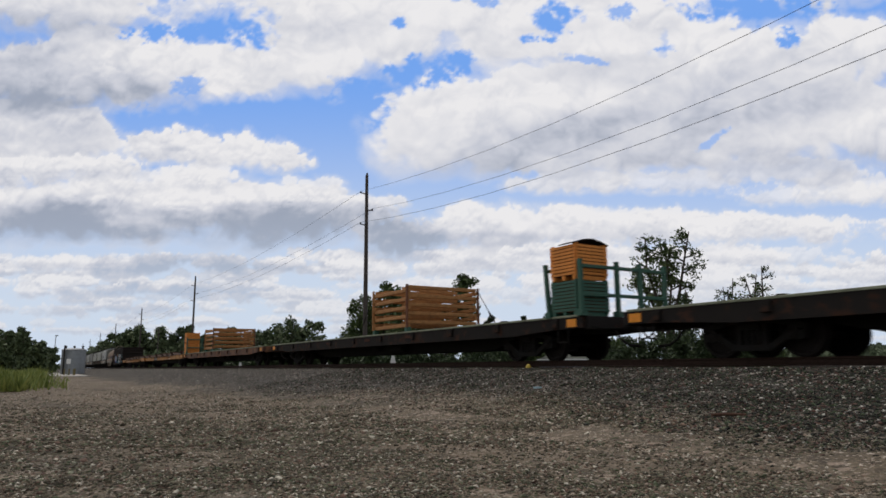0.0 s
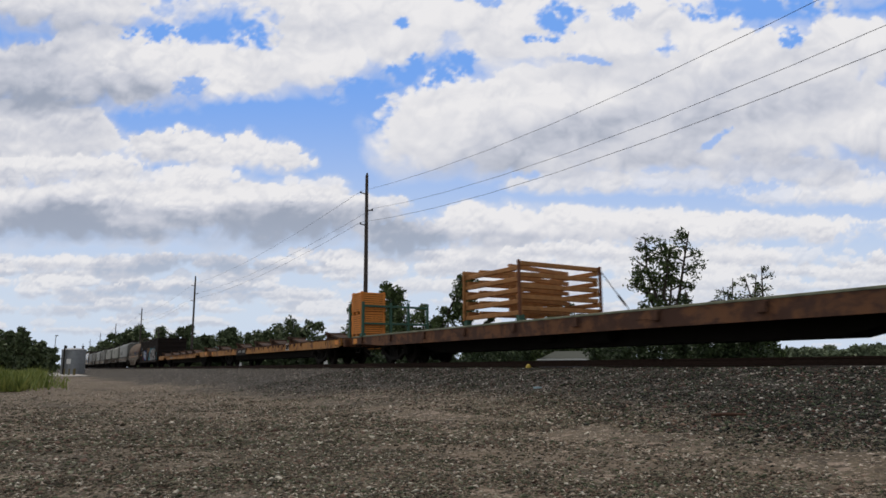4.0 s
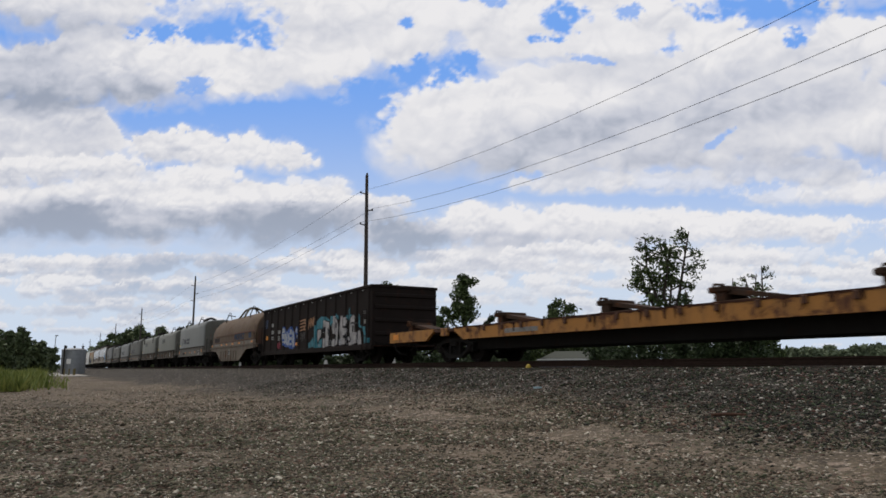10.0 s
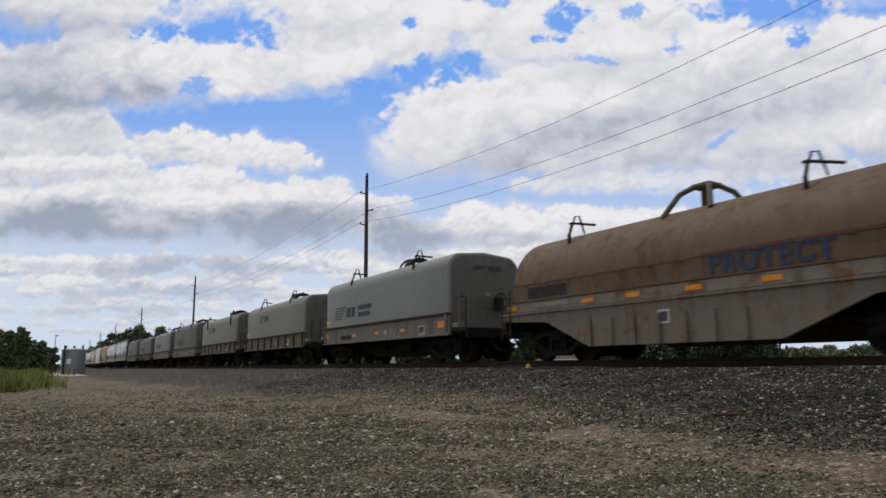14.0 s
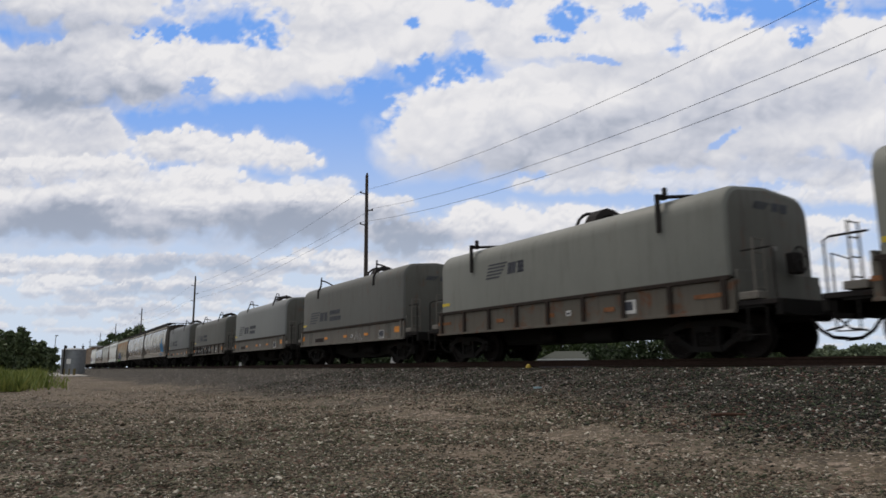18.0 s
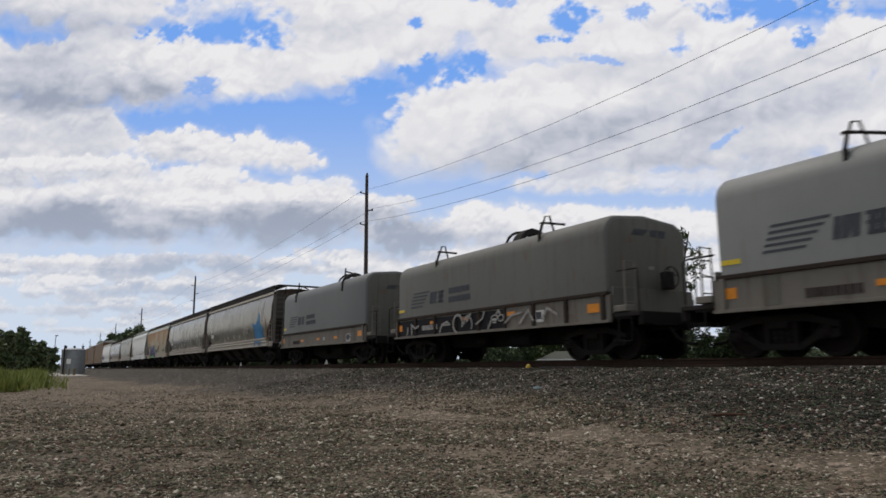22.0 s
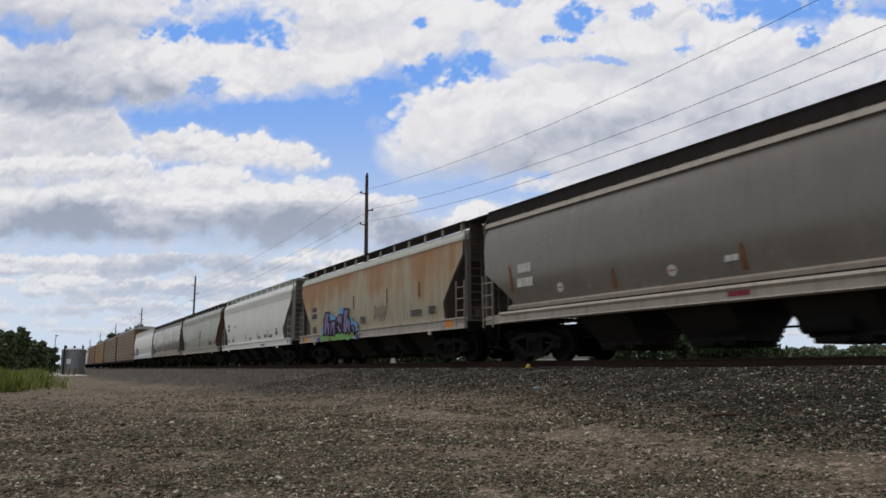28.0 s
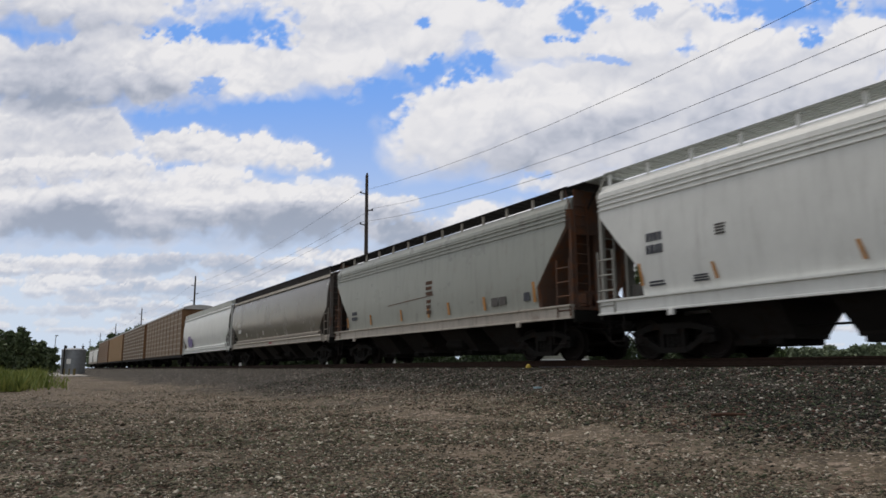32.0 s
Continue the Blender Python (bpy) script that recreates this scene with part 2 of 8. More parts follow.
class Ripple:
    """Gradient noise over a plane, from a seeded table."""

    def __init__(self, seed):
        rng = np.random.default_rng(seed)
        self.order = np.concatenate([rng.permutation(256)] * 3)
        a = rng.uniform(0, 2 * np.pi, 256)
        self.gx, self.gy = np.cos(a), np.sin(a)

    def at(self, x, y):
        xi, yi = np.floor(x).astype(int), np.floor(y).astype(int)
        fx, fy = x - xi, y - yi
        xi, yi = xi & 255, yi & 255
        u, v = fx * fx * fx * (fx * (fx * 6 - 15) + 10), fy * fy * fy * (fy * (fy * 6 - 15) + 10)

        def corner(i, j):
            k = self.order[self.order[xi + i] + yi + j]
            return self.gx[k] * (fx - i) + self.gy[k] * (fy - j)

        low = corner(0, 0) * (1 - u) + corner(1, 0) * u
        high = corner(0, 1) * (1 - u) + corner(1, 1) * u
        return (low * (1 - v) + high * v) * 1.45

    def soft(self, x, y, octaves, gain=0.5):
        total, amount, norm = 0.0, 1.0, 0.0
        for k in range(octaves):
            total = total + amount * self.at(x * 2 ** k + 17.3 * k, y * 2 ** k + 9.1 * k)
            norm += amount
            amount *= gain
        return total / norm

    def puffy(self, x, y, octaves, gain=0.52):
        """Round bulges with creases between them, 0 to 1."""
        total, amount, norm = 0.0, 1.0, 0.0
        for k in range(octaves):
            total = total + amount * np.abs(self.at(x * 2 ** k + 31.7 * k, y * 2 ** k + 5.9 * k))
            norm += amount
            amount *= gain
        return np.clip(1.9 * total / norm, 0, 1)


class Deck:
    """The sky as seen from the lot, on a grid 1568 wide with y down; clouds are laid over it from the farthest to the nearest."""

    def __init__(self):
        self.u = SKY_LEFT + SKY_WIDE * np.arange(SKY_COLS + 1) / SKY_COLS
        self.v = SKY_LOW + SKY_TALL * np.arange(SKY_ROWS + 1) / SKY_ROWS
        self.depth = deck_depth(self.v)
        u, v = np.meshgrid(self.u, self.v)
        self.x = 784 + 1204 * (u - 10.5 / self.depth[:, None])
        self.y = 441 - 1204 * v
        self.cover = np.zeros_like(u)
        self.light = np.full_like(u, 0.8)
        self.wave = Ripple(11)

    def window(self, x0, x1, y0, y1):
        rows = np.nonzero((self.y[:, 0] > y0) & (self.y[:, 0] < y1))[0]
        cols = np.nonzero((self.x.max(0) > x0) & (self.x.min(0) < x1))[0]
        if not len(rows) or not len(cols):
            return None
        return slice(rows[0], rows[-1] + 1), slice(cols[0], cols[-1] + 1)

    def cumulus(self, x, y, wide, up, down, shade, seed, lean=0.0, solid=1.0, rag=1.0, bright=0.9):
        """One cloud: crisp bulging top, soft base, light from above. y is where it is widest."""
        w = self.window(x - wide * 1.7, x + wide * 1.7, y - up * 2.0 - abs(lean) * wide, y + down * 2.2 + abs(lean) * wide)
        if w is None:
            return
        px, py = self.x[w], self.y[w]
        dx, dy = px - x, py - y - lean * (px - x)
        size = max(12.0, 1.05 * up)
        nx, ny = (px / size) / 1.15 + seed * 7.7, py / size + seed * 3.1
        warp = self.wave.soft(nx * 0.7 + 40, ny * 0.7, 3)
        octaves = 5 if size > 60 else 4 if size > 28 else 3
        qx, qy = nx + 0.5 * warp, ny + 0.4 * self.wave.soft(nx * 0.7, ny * 0.7 + 80, 3)
        bulge = self.wave.puffy(qx, qy, octaves)
        above = self.wave.puffy(qx - 0.05, qy - 0.16, octaves - 1)
        drop = np.where(dy < 0, dy / up, dy / down)
        body = 1 - np.abs(dx / wide) ** 2.3 - np.abs(drop) ** 2
        body = body + rag * (0.7 * (bulge - 0.48) + 1.05 * warp)
        below = ease(-0.35, 0.45, drop)
        alpha = ease(0.0, 0.24 + 0.6 * below, body) * solid
        alpha = np.maximum(alpha, 0.42 * solid * ease(-0.5, 0.3, body))
        tone = drop + 0.7 * self.wave.soft(nx * 0.45 + 11, ny * 0.6 + 3, 3)
        light = bright - shade * ease(-0.45, 0.75, tone)
        light = light + (0.12 + 0.12 * shade) * (bulge - above) + 0.16 * (bulge - 0.45) + 0.10 * ease(0.5, 0.0, body) * (1 - below)
        light = light - 0.10 * ease(0.1, 0.7, self.wave.soft(nx * 0.3, ny * 0.45 + 50, 3)) * (1 - 0.5 * below)
        self.light[w] = self.light[w] * (1 - alpha) + light * alpha
        self.cover[w] = self.cover[w] * (1 - alpha) + alpha

    def dim(self, x, y, wide, tall, amount, seed, lean=0.0):
        """A thick part of the deck that lets less light through."""
        w = self.window(x - wide * 1.6, x + wide * 1.6, y - tall * 1.8 - abs(lean) * wide, y + tall * 1.8 + abs(lean) * wide)
        px, py = self.x[w], self.y[w]
        dx, dy = px - x, py - y - lean * (px - x)
        nx, ny = px / (2.2 * tall) / 1.6 + seed * 4.3, py / (2.2 * tall) + seed * 1.9
        thick = 1 - (dx / wide) ** 2 - (dy / tall) ** 2 + 1.0 * self.wave.soft(nx, ny, 4, 0.5)
        edge = 0.5 * (self.wave.puffy(nx * 2.2, ny * 2.2, 4) - 0.4)
        self.light[w] = self.light[w] - amount * ease(-0.7, 1.6, thick + edge)

    def mottle(self):
        """Thick cloud is never flat: soft lumps in it, and a limit to how dark it gets."""
        x, y, w = self.x, self.y, self.wave
        low = ease(440, 560, y)
        thick = ease(0.85, 0.3, self.light)
        lumps = w.puffy(x / 85 + 0.5 * w.soft(x / 60, y / 50, 2), y / 52 + 5, 4) - 0.42
        small = w.puffy(x / 34 + 7, y / 21 + 2, 3) - 0.42
        self.light = self.light + thick * (1 - low) * (0.34 * lumps + 0.12 * small) + 0.07 * (1 - thick) * lumps + 0.10 * low * small
        self.light = 0.5 * (self.light + 0.2 + np.sqrt((self.light - 0.2) ** 2 + 0.012))

    def clear(self, x, y, wide, tall, seed, lean=0.0, deep=1.0):
        """A ragged hole through which the blue shows."""
        w = self.window(x - wide * 2, x + wide * 2, y - tall * 2.2 - abs(lean) * wide, y + tall * 2.2 + abs(lean) * wide)
        px, py = self.x[w], self.y[w]
        dx, dy = px - x, py - y - lean * (px - x)
        size = max(22.0, 1.1 * tall)
        nx, ny = px / size / 1.3 + seed * 5.3, py / size + seed * 2.7
        hole = 0.9 - np.abs(dx / wide) ** 2 - np.abs(dy / tall) ** 2 + 1.7 * self.wave.soft(nx, ny, 4, 0.6) - 0.7 * (self.wave.puffy(nx * 1.7, ny * 1.7, 3) - 0.4)
        hole = ease(-0.15, 0.75, hole) * deep
        self.light[w] = np.clip(self.light[w] + 0.06 * ease(0, 0.5, hole), 0, 1)
        self.cover[w] *= 1 - hole


def lay_clouds(sky):
    """Far rows over the horizon first, then the banks, then the masses overhead."""
    rng = random.Random(21)
    # a thin milky layer and the far rows of small clouds
    for k in range(300):
        s = 1 - (k / 300) ** 0.8
        y = 455 + 155 * s + rng.uniform(-8, 8)
        x = rng.uniform(-60, 1640)
        left = ease(760, 300, np.float64(x))
        wide = rng.uniform(14, 34) * rng.choice((1.0, 1.0, 2.2)) * (1.2 - 0.4 * s)
        tall = rng.uniform(7, 15) * (1.25 - 0.75 * s)
        sky.cumulus(x, y, wide, tall, tall * 0.9, rng.uniform(0.22, 0.5) + 0.35 * left * rng.random(), k + 1, 0.0, rng.uniform(0.6, 0.95), 1.25, rng.uniform(0.86, 1.0))
    c = sky.cumulus

    def bank(x, y, wide, up, down, shade, seed, solid=0.95):
        """A row of neighbouring puffs, with gaps and uneven tops."""
        for k in range(max(3, int(1.25 * wide / up))):
            q = rng.uniform(-1, 1)
            tall = up * rng.uniform(0.55, 1.1) * (1.1 - 0.5 * q * q)
            c(x + q * wide, y + rng.uniform(-0.3, 0.3) * up, up * rng.uniform(1.1, 2.8), tall, down * rng.uniform(0.6, 1.0), shade * rng.uniform(0.6, 1.2), seed * 31 + k, 0.0, solid * rng.uniform(0.8, 1.0), 1.15, rng.uniform(0.88, 1.0))

    bank(60, 500, 90, 12, 8, 0.3, 1, 0.8)
    bank(330, 512, 170, 14, 10, 0.6, 2)
    bank(250, 548, 150, 12, 8, 0.5, 3)
    bank(470, 524, 110, 12, 9, 0.5, 4)
    bank(860, 508, 130, 18, 13, 0.3, 5, 0.85)
    bank(570, 550, 60, 15, 10, 0.4, 6)
    bank(1380, 484, 160, 16, 12, 0.25, 7, 0.75)
    bank(1080, 474, 170, 18, 14, 0.25, 8, 0.8)
    bank(1240, 500, 170, 14, 10, 0.25, 9, 0.75)
    bank(340, 470, 170, 18, 15, 0.7, 10)
    bank(110, 464, 110, 12, 9, 0.3, 11, 0.75)
    bank(560, 472, 130, 18, 14, 0.5, 12)
    bank(130, 506, 46, 15, 8, 0.4, 13)
    bank(700, 474, 130, 20, 17, 0.35, 14)
    c(705, 420, 74, 38, 40, 0.55, 213)
    bank(930, 456, 170, 22, 20, 0.35, 15)
    bank(1230, 455, 150, 20, 18, 0.3, 16, 0.85)
    # the bank low on the far side of the track
    bank(1470, 402, 110, 26, 24, 0.25, 17, 0.9)
    bank(1390, 410, 100, 28, 24, 0.28, 18)
    c(1260, 404, 110, 30, 34, 0.22, 222)
    bank(1230, 400, 130, 30, 28, 0.25, 19)
    c(1110, 406, 130, 34, 36, 0.28, 223)
    bank(1080, 398, 130, 30, 30, 0.28, 20)
    c(960, 412, 150, 44, 40, 0.34, 224)
    c(860, 408, 92, 50, 42, 0.34, 225)
    bank(900, 398, 130, 34, 34, 0.3, 21)
    bank(1000, 444, 100, 20, 16, 0.35, 22)
    bank(1480, 340, 160, 34, 24, 0.3, 23, 0.9)
    c(1190, 326, 140, 24, 18, 0.18, 227, 0, 0.75)
    c(1010, 326, 110, 28, 20, 0.18, 228, 0, 0.9)
    c(1380, 306, 160, 40, 26, 0.28, 229, 0, 0.85)
    # the grey-based bank across the middle
    c(60, 380, 230, 60, 54, 0.5, 230)
    c(210, 378, 150, 60, 56, 0.5, 231)
    c(560, 384, 130, 50, 46, 0.5, 232)
    c(440, 380, 160, 66, 60, 0.62, 234)
    bank(80, 352, 150, 44, 44, 0.42, 24)
    bank(270, 352, 130, 40, 46, 0.45, 25)
    bank(450, 356, 130, 46, 46, 0.5, 26)
    bank(590, 366, 70, 32, 40, 0.4, 27)
    bank(120, 316, 140, 28, 30, 0.25, 28)
    bank(370, 318, 120, 28, 34, 0.25, 29)
    d = sky.dim
    d(100, 388, 190, 36, 0.5, 1)
    d(150, 418, 170, 20, 0.3, 2)
    d(440, 404, 150, 44, 0.5, 3)
    d(560, 418, 100, 24, 0.25, 31)
    d(510, 385, 120, 30, 0.3, 4)
    d(60, 400, 130, 30, 0.3, 33)
    d(330, 470, 190, 20, 0.65, 5)
    d(560, 440, 130, 14, 0.2, 6)
    d(712, 424, 70, 44, 0.62, 7)
    d(320, 516, 190, 15, 0.5, 8)
    d(200, 548, 160, 12, 0.4, 34)
    d(880, 425, 200, 14, 0.14, 9)
    # small bright clouds under the blue
    c(490, 288, 62, 30, 22, 0.16, 240)
    c(330, 262, 150, 34, 30, 0.22, 241)
    c(410, 278, 90, 30, 22, 0.18, 242)
    c(20, 250, 150, 76, 60, 0.3, 243)
    c(130, 262, 110, 66, 46, 0.24, 266)
    c(60, 212, 130, 40, 44, 0.2, 267, 0, 0.9)
    c(180, 296, 90, 24, 24, 0.24, 268)
    c(30, 300, 130, 26, 30, 0.3, 269)
    # the broad mass over the track
    c(1440, 240, 260, 90, 66, 0.3, 250)
    c(1150, 250, 260, 90, 62, 0.34, 251, -0.08)
    c(900, 262, 220, 90, 60, 0.3, 252, -0.05)
    c(760, 262, 130, 105, 58, 0.16, 253)
    c(690, 186, 34, 22, 18, 0.06, 254, 0, 0.8)
    c(1300, 160, 280, 100, 90, 0.3, 255, -0.12)
    c(1010, 190, 260, 90, 80, 0.34, 256, -0.15)
    c(860, 196, 150, 70, 70, 0.14, 257)
    c(1490, 100, 150, 80, 80, 0.22, 258)
    c(1180, 90, 220, 80, 70, 0.2, 259)
    c(960, 90, 150, 90, 56, 0.14, 260)
    c(880, 40, 160, 70, 54, 0.14, 261)
    c(1130, 15, 150, 60, 50, 0.12, 262)
    c(1500, -30, 200, 60, 50, 0.2, 263)
    # the masses at the top
    c(110, 120, 330, 76, 74, 0.42, 270)
    c(290, 118, 110, 40, 60, 0.2, 271)
    c(60, 150, 250, 60, 48, 0.5, 272)
    c(420, 148, 84, 54, 34, 0.16, 273)
    c(730, 56, 100, 70, 56, 0.12, 274)
    c(640, 90, 100, 84, 60, 0.14, 275)
    c(560, 116, 90, 80, 62, 0.18, 281)
    c(440, 118, 70, 58, 44, 0.12, 282)
    c(484, 84, 56, 58, 60, 0.1, 276)
    c(396, 156, 46, 34, 30, 0.1, 283)
    c(600, 20, 170, 60, 50, 0.14, 277)
    c(400, -2, 90, 26, 26, 0.1, 278, 0, 0.8)
    c(120, 16, 210, 70, 46, 0.32, 279, 0.06)
    c(330, 10, 60, 24, 28, 0.12, 280, 0, 0.7)
    for k in range(9):
        c(-60 + 220 * k, -70, 190, 80, 60, 0.25, 290 + k)
    d(80, 150, 260, 62, 0.32, 11, 0.05)
    d(60, 60, 200, 46, 0.26, 12)
    d(110, 240, 150, 26, 0.12, 13)
    d(1180, 185, 190, 50, 0.15, 14, -0.3)
    d(940, 262, 200, 44, 0.2, 15, -0.2)
    d(1400, 195, 150, 24, 0.14, 16, -0.2)
    d(1450, 290, 190, 26, 0.14, 17)
    d(640, 150, 110, 26, 0.08, 18)
    d(560, 55, 120, 30, 0.08, 19)
    d(1100, 120, 200, 26, 0.07, 20)
    d(1300, 250, 160, 22, 0.1, 21)
    # holes in the near masses
    h = sky.clear
    h(1340, 10, 150, 32, 1)
    h(1396, 68, 24, 24, 2)
    h(990, 30, 46, 34, 3)
    h(955, 68, 36, 10, 4)
    h(1035, 105, 50, 9, 5, 0.2, 0.7)
    h(1100, 22, 34, 16, 6, 0, 0.8)
    h(1178, 88, 20, 9, 7, 0, 0.8)
    h(1258, 250, 34, 11, 8, -0.7, 0.8)
    h(704, 42, 18, 13, 9)
    h(858, 4, 30, 12, 10, 0, 0.8)
    h(800, 116, 46, 34, 11)
    h(730, 130, 60, 30, 12)
    h(330, 60, 130, 20, 13)
    h(440, 50, 46, 42, 14)
    h(330, 155, 34, 22, 15, 0, 0.8)
    h(250, 205, 34, 22, 16)
    h(640, 170, 80, 34, 17)
    h(560, 214, 130, 34, 18)
    h(1320, 335, 70, 14, 19, -0.2, 0.7)
    h(930, 308, 36, 9, 20, 0, 0.8)
    h(1530, 415, 60, 22, 21, 0, 0.7)
    sky.mottle()


def cloud_material():
    """The deck glows: blue sky where the cover is thin, white to grey-blue cloud by how much light comes through."""
    n = Nodes("broken_cloud")
    c = n.node("TexCoord").outputs["Object"]
    sep = n.node("SeparateXYZ")
    n.tree.links.new(c, sep.inputs[0])
    v = n.math("DIVIDE", sep.outputs[1], n.math("MULTIPLY", sep.outputs[2], -0.01))
    cover, light = n.node("Attribute"), n.node("Attribute")
    cover.attribute_name, light.attribute_name = "cover", "thinness"
    thin = light.outputs["Fac"]
    blue = n.mix(n.step(v, -10, 28), (0.60, 0.69, 0.82), (0.175, 0.375, 0.85))
    thick = n.mix(n.step(v, -10, 8), (0.43, 0.51, 0.65), (0.29, 0.335, 0.43))
    cloud = n.mix(n.step(thin, 0.15, 0.62, soft=False), thick, (0.57, 0.59, 0.665))
    cloud = n.mix(n.step(thin, 0.62, 0.95, soft=False), cloud, (0.83, 0.82, 0.835))
    cloud = n.mix(n.math("MULTIPLY", n.step(v, 2, -14), 0.4), cloud, (0.55, 0.615, 0.72))
    sky = n.mix(cover.outputs["Fac"], blue, cloud)
    glow = n.node("Emission")
    n.put(glow.inputs["Color"], sky)
    n.tree.links.new(glow.outputs[0], n.out.inputs["Surface"])
    n.mat.cycles.emission_sampling = "NONE"
    return n.mat


def cloud_sheet():
    sky = Deck()
    lay_clouds(sky)
    u, v = np.meshgrid(sky.u, sky.v)
    d = np.repeat(sky.depth[:, None], SKY_COLS + 1, 1)
    verts = np.stack([u * d, v * d, -d], -1).reshape(-1, 3)
    a = (np.arange(SKY_ROWS)[:, None] * (SKY_COLS + 1) + np.arange(SKY_COLS)[None]).ravel()
    faces = np.stack([a, a + 1, a + SKY_COLS + 2, a + SKY_COLS + 1], -1)
    me = cloud_mesh("clouds", verts, faces, cloud_material(), True)
    for name, values in (("cover", sky.cover), ("thinness", sky.light)):
        me.attributes.new(name, "FLOAT", "POINT").data.foreach_set("value", np.clip(values, 0, 1).astype(np.float32).ravel())
    return thing("cloud_backdrop", me, None, "broken white and grey fair-weather clouds over blue sky", "sky", kind="structure")


clouds = cloud_sheet()


# ---- ground, embankment and track ----
def ballast_from(x):
    """How far across the lot the dark ballast begins, at a place along the line: it has spilled towards the camera."""
    return 6.0 + 2.0 * min(1.0, max(0.0, (-x - 4.0) / 5.0)) - 2.4 * min(1.0, max(0.0, (-x - 10.0) / 14.0))


def wheel_track(x, y):
    """Distance across the bare track that wheels have worn through the lot."""
    return y - (5.15 + 0.165 * x) + 0.25 * math.sin(x * 0.7)


def stone_material(name, dark, mid, pale, few=0.90):
    n = Nodes(name)
    g = n.node("NewGeometry")
    r = g.outputs["Random Per Island"]
    fine = n.noise(60, 3, 0.6, n.coords())
    col = n.mix(n.step(r, 0.1, 0.9, soft=False), dark, mid)
    col = n.mix(n.step(r, few, few + 0.06, soft=False), col, pale)
    hue = n.math("FRACT", n.math("MULTIPLY", r, 37.0))
    col = n.mix(n.math("MULTIPLY", n.step(hue, 0.72, 0.95), 0.45), col, (0.25, 0.125, 0.10))
    col = n.mix(n.math("MULTIPLY", n.step(hue, 0.34, 0.05), 0.6), col, (0.09, 0.13, 0.065))
    col = n.mix(n.math("MULTIPLY", fine, 0.3), col, dark)
    return n.done(col, 0.9, 0.0, 0.25)


def ground_material():
    """Brown lot gravel that passes unevenly into the dark ballast near the track."""
    n = Nodes("lot_gravel")
    v = n.coords()
    sep = n.node("SeparateXYZ")
    n.tree.links.new(v, sep.inputs[0])
    cell = n.node("TexVoronoi")
    cell.inputs["Scale"].default_value = 42
    n.tree.links.new(v, cell.inputs["Vector"])
    tone = n.node("SeparateColor")
    n.tree.links.new(cell.outputs["Color"], tone.inputs[0])
    r, g = tone.outputs[0], tone.outputs[1]
    big = n.noise(0.28, 5, 0.6, n.coords((0.45, 1, 1)))
    mid = n.noise(1.6, 6, 0.66, v)
    sand = n.noise(130, 3, 0.7, v)
    lot = n.mix(r, (0.085, 0.068, 0.049), (0.225, 0.181, 0.128))
    lot = n.mix(n.step(g, 0.86, 0.93), lot, (0.54, 0.46, 0.38))
    clump = n.node("TexVoronoi")
    clump.inputs["Scale"].default_value = 11
    n.tree.links.new(v, clump.inputs["Vector"])
    shade = n.node("SeparateColor")
    n.tree.links.new(clump.outputs["Color"], shade.inputs[0])
    lot = n.mix(n.step(shade.outputs[0], 0.45, 0.0, 0.0, 0.75), lot, (0.04, 0.032, 0.025))
    lot = n.mix(n.step(shade.outputs[1], 0.86, 0.96, 0.0, 0.7), lot, (0.42, 0.33, 0.26))
    lot = n.mix(n.math("MULTIPLY", n.step(mid, 0.45, 0.7), 0.6), lot, (0.165, 0.13, 0.088))
    lot = n.mix(n.math("MULTIPLY", n.step(big, 0.46, 0.66), 0.3), lot, (0.08, 0.067, 0.05))
    lot = n.mix(n.math("MULTIPLY", n.step(n.noise(0.55, 5, 0.6, n.coords((0.6, 1, 1))), 0.5, 0.64), 0.4), lot, (0.055, 0.053, 0.045))
    lot = n.mix(n.math("MULTIPLY", n.step(sand, 0.4, 0.75), 0.3), lot, (0.24, 0.19, 0.14))
    stone = n.mix(r, (0.024, 0.0225, 0.019), (0.078, 0.07, 0.057))
    stone = n.mix(n.step(g, 0.93, 0.98), stone, (0.34, 0.29, 0.25))
    stone = n.mix(n.step(shade.outputs[1], 0.9, 0.97, 0.0, 0.6), stone, (0.36, 0.31, 0.27))
    edge = n.math("ADD", sep.outputs[1], n.math("ADD", n.math("MULTIPLY", n.math("SUBTRACT", big, 0.5), 5.5), n.math("MULTIPLY", n.math("SUBTRACT", mid, 0.5), 2.2)))
    edge = n.math("SUBTRACT", edge, n.math("SUBTRACT", n.step(sep.outputs[0], -4.0, -9.0, 0.0, 2.0, soft=False), n.step(sep.outputs[0], -10.0, -24.0, 0.0, 2.4, soft=False)))
    # the bare wheel track, worn down to fine brown dirt
    across = n.math("SUBTRACT", sep.outputs[1], n.math("ADD", n.math("MULTIPLY", sep.outputs[0], 0.165), 5.15))
    across = n.math("ADD", across, n.math("ADD", n.math("MULTIPLY", n.math("SINE", n.math("MULTIPLY", sep.outputs[0], 0.7)), 0.25), n.math("MULTIPLY", n.math("SUBTRACT", mid, 0.5), 1.4)))
    bare = n.step(n.math("ABSOLUTE", across), 0.45, 0.1)
    dirt = n.mix(sand, (0.13, 0.101, 0.072), (0.235, 0.185, 0.134))
    lot = n.mix(n.math("MULTIPLY", bare, 0.55), lot, dirt)
    col = n.mix(n.step(edge, 5.0, 7.6), lot, stone)
    n.bump(n.math("ADD", n.math("MULTIPLY", cell.outputs["Distance"], -1.0), n.math("MULTIPLY", mid, 0.8)), 0.8, 0.03)
    return n.done(col, 0.95, 0.0, 0.2)


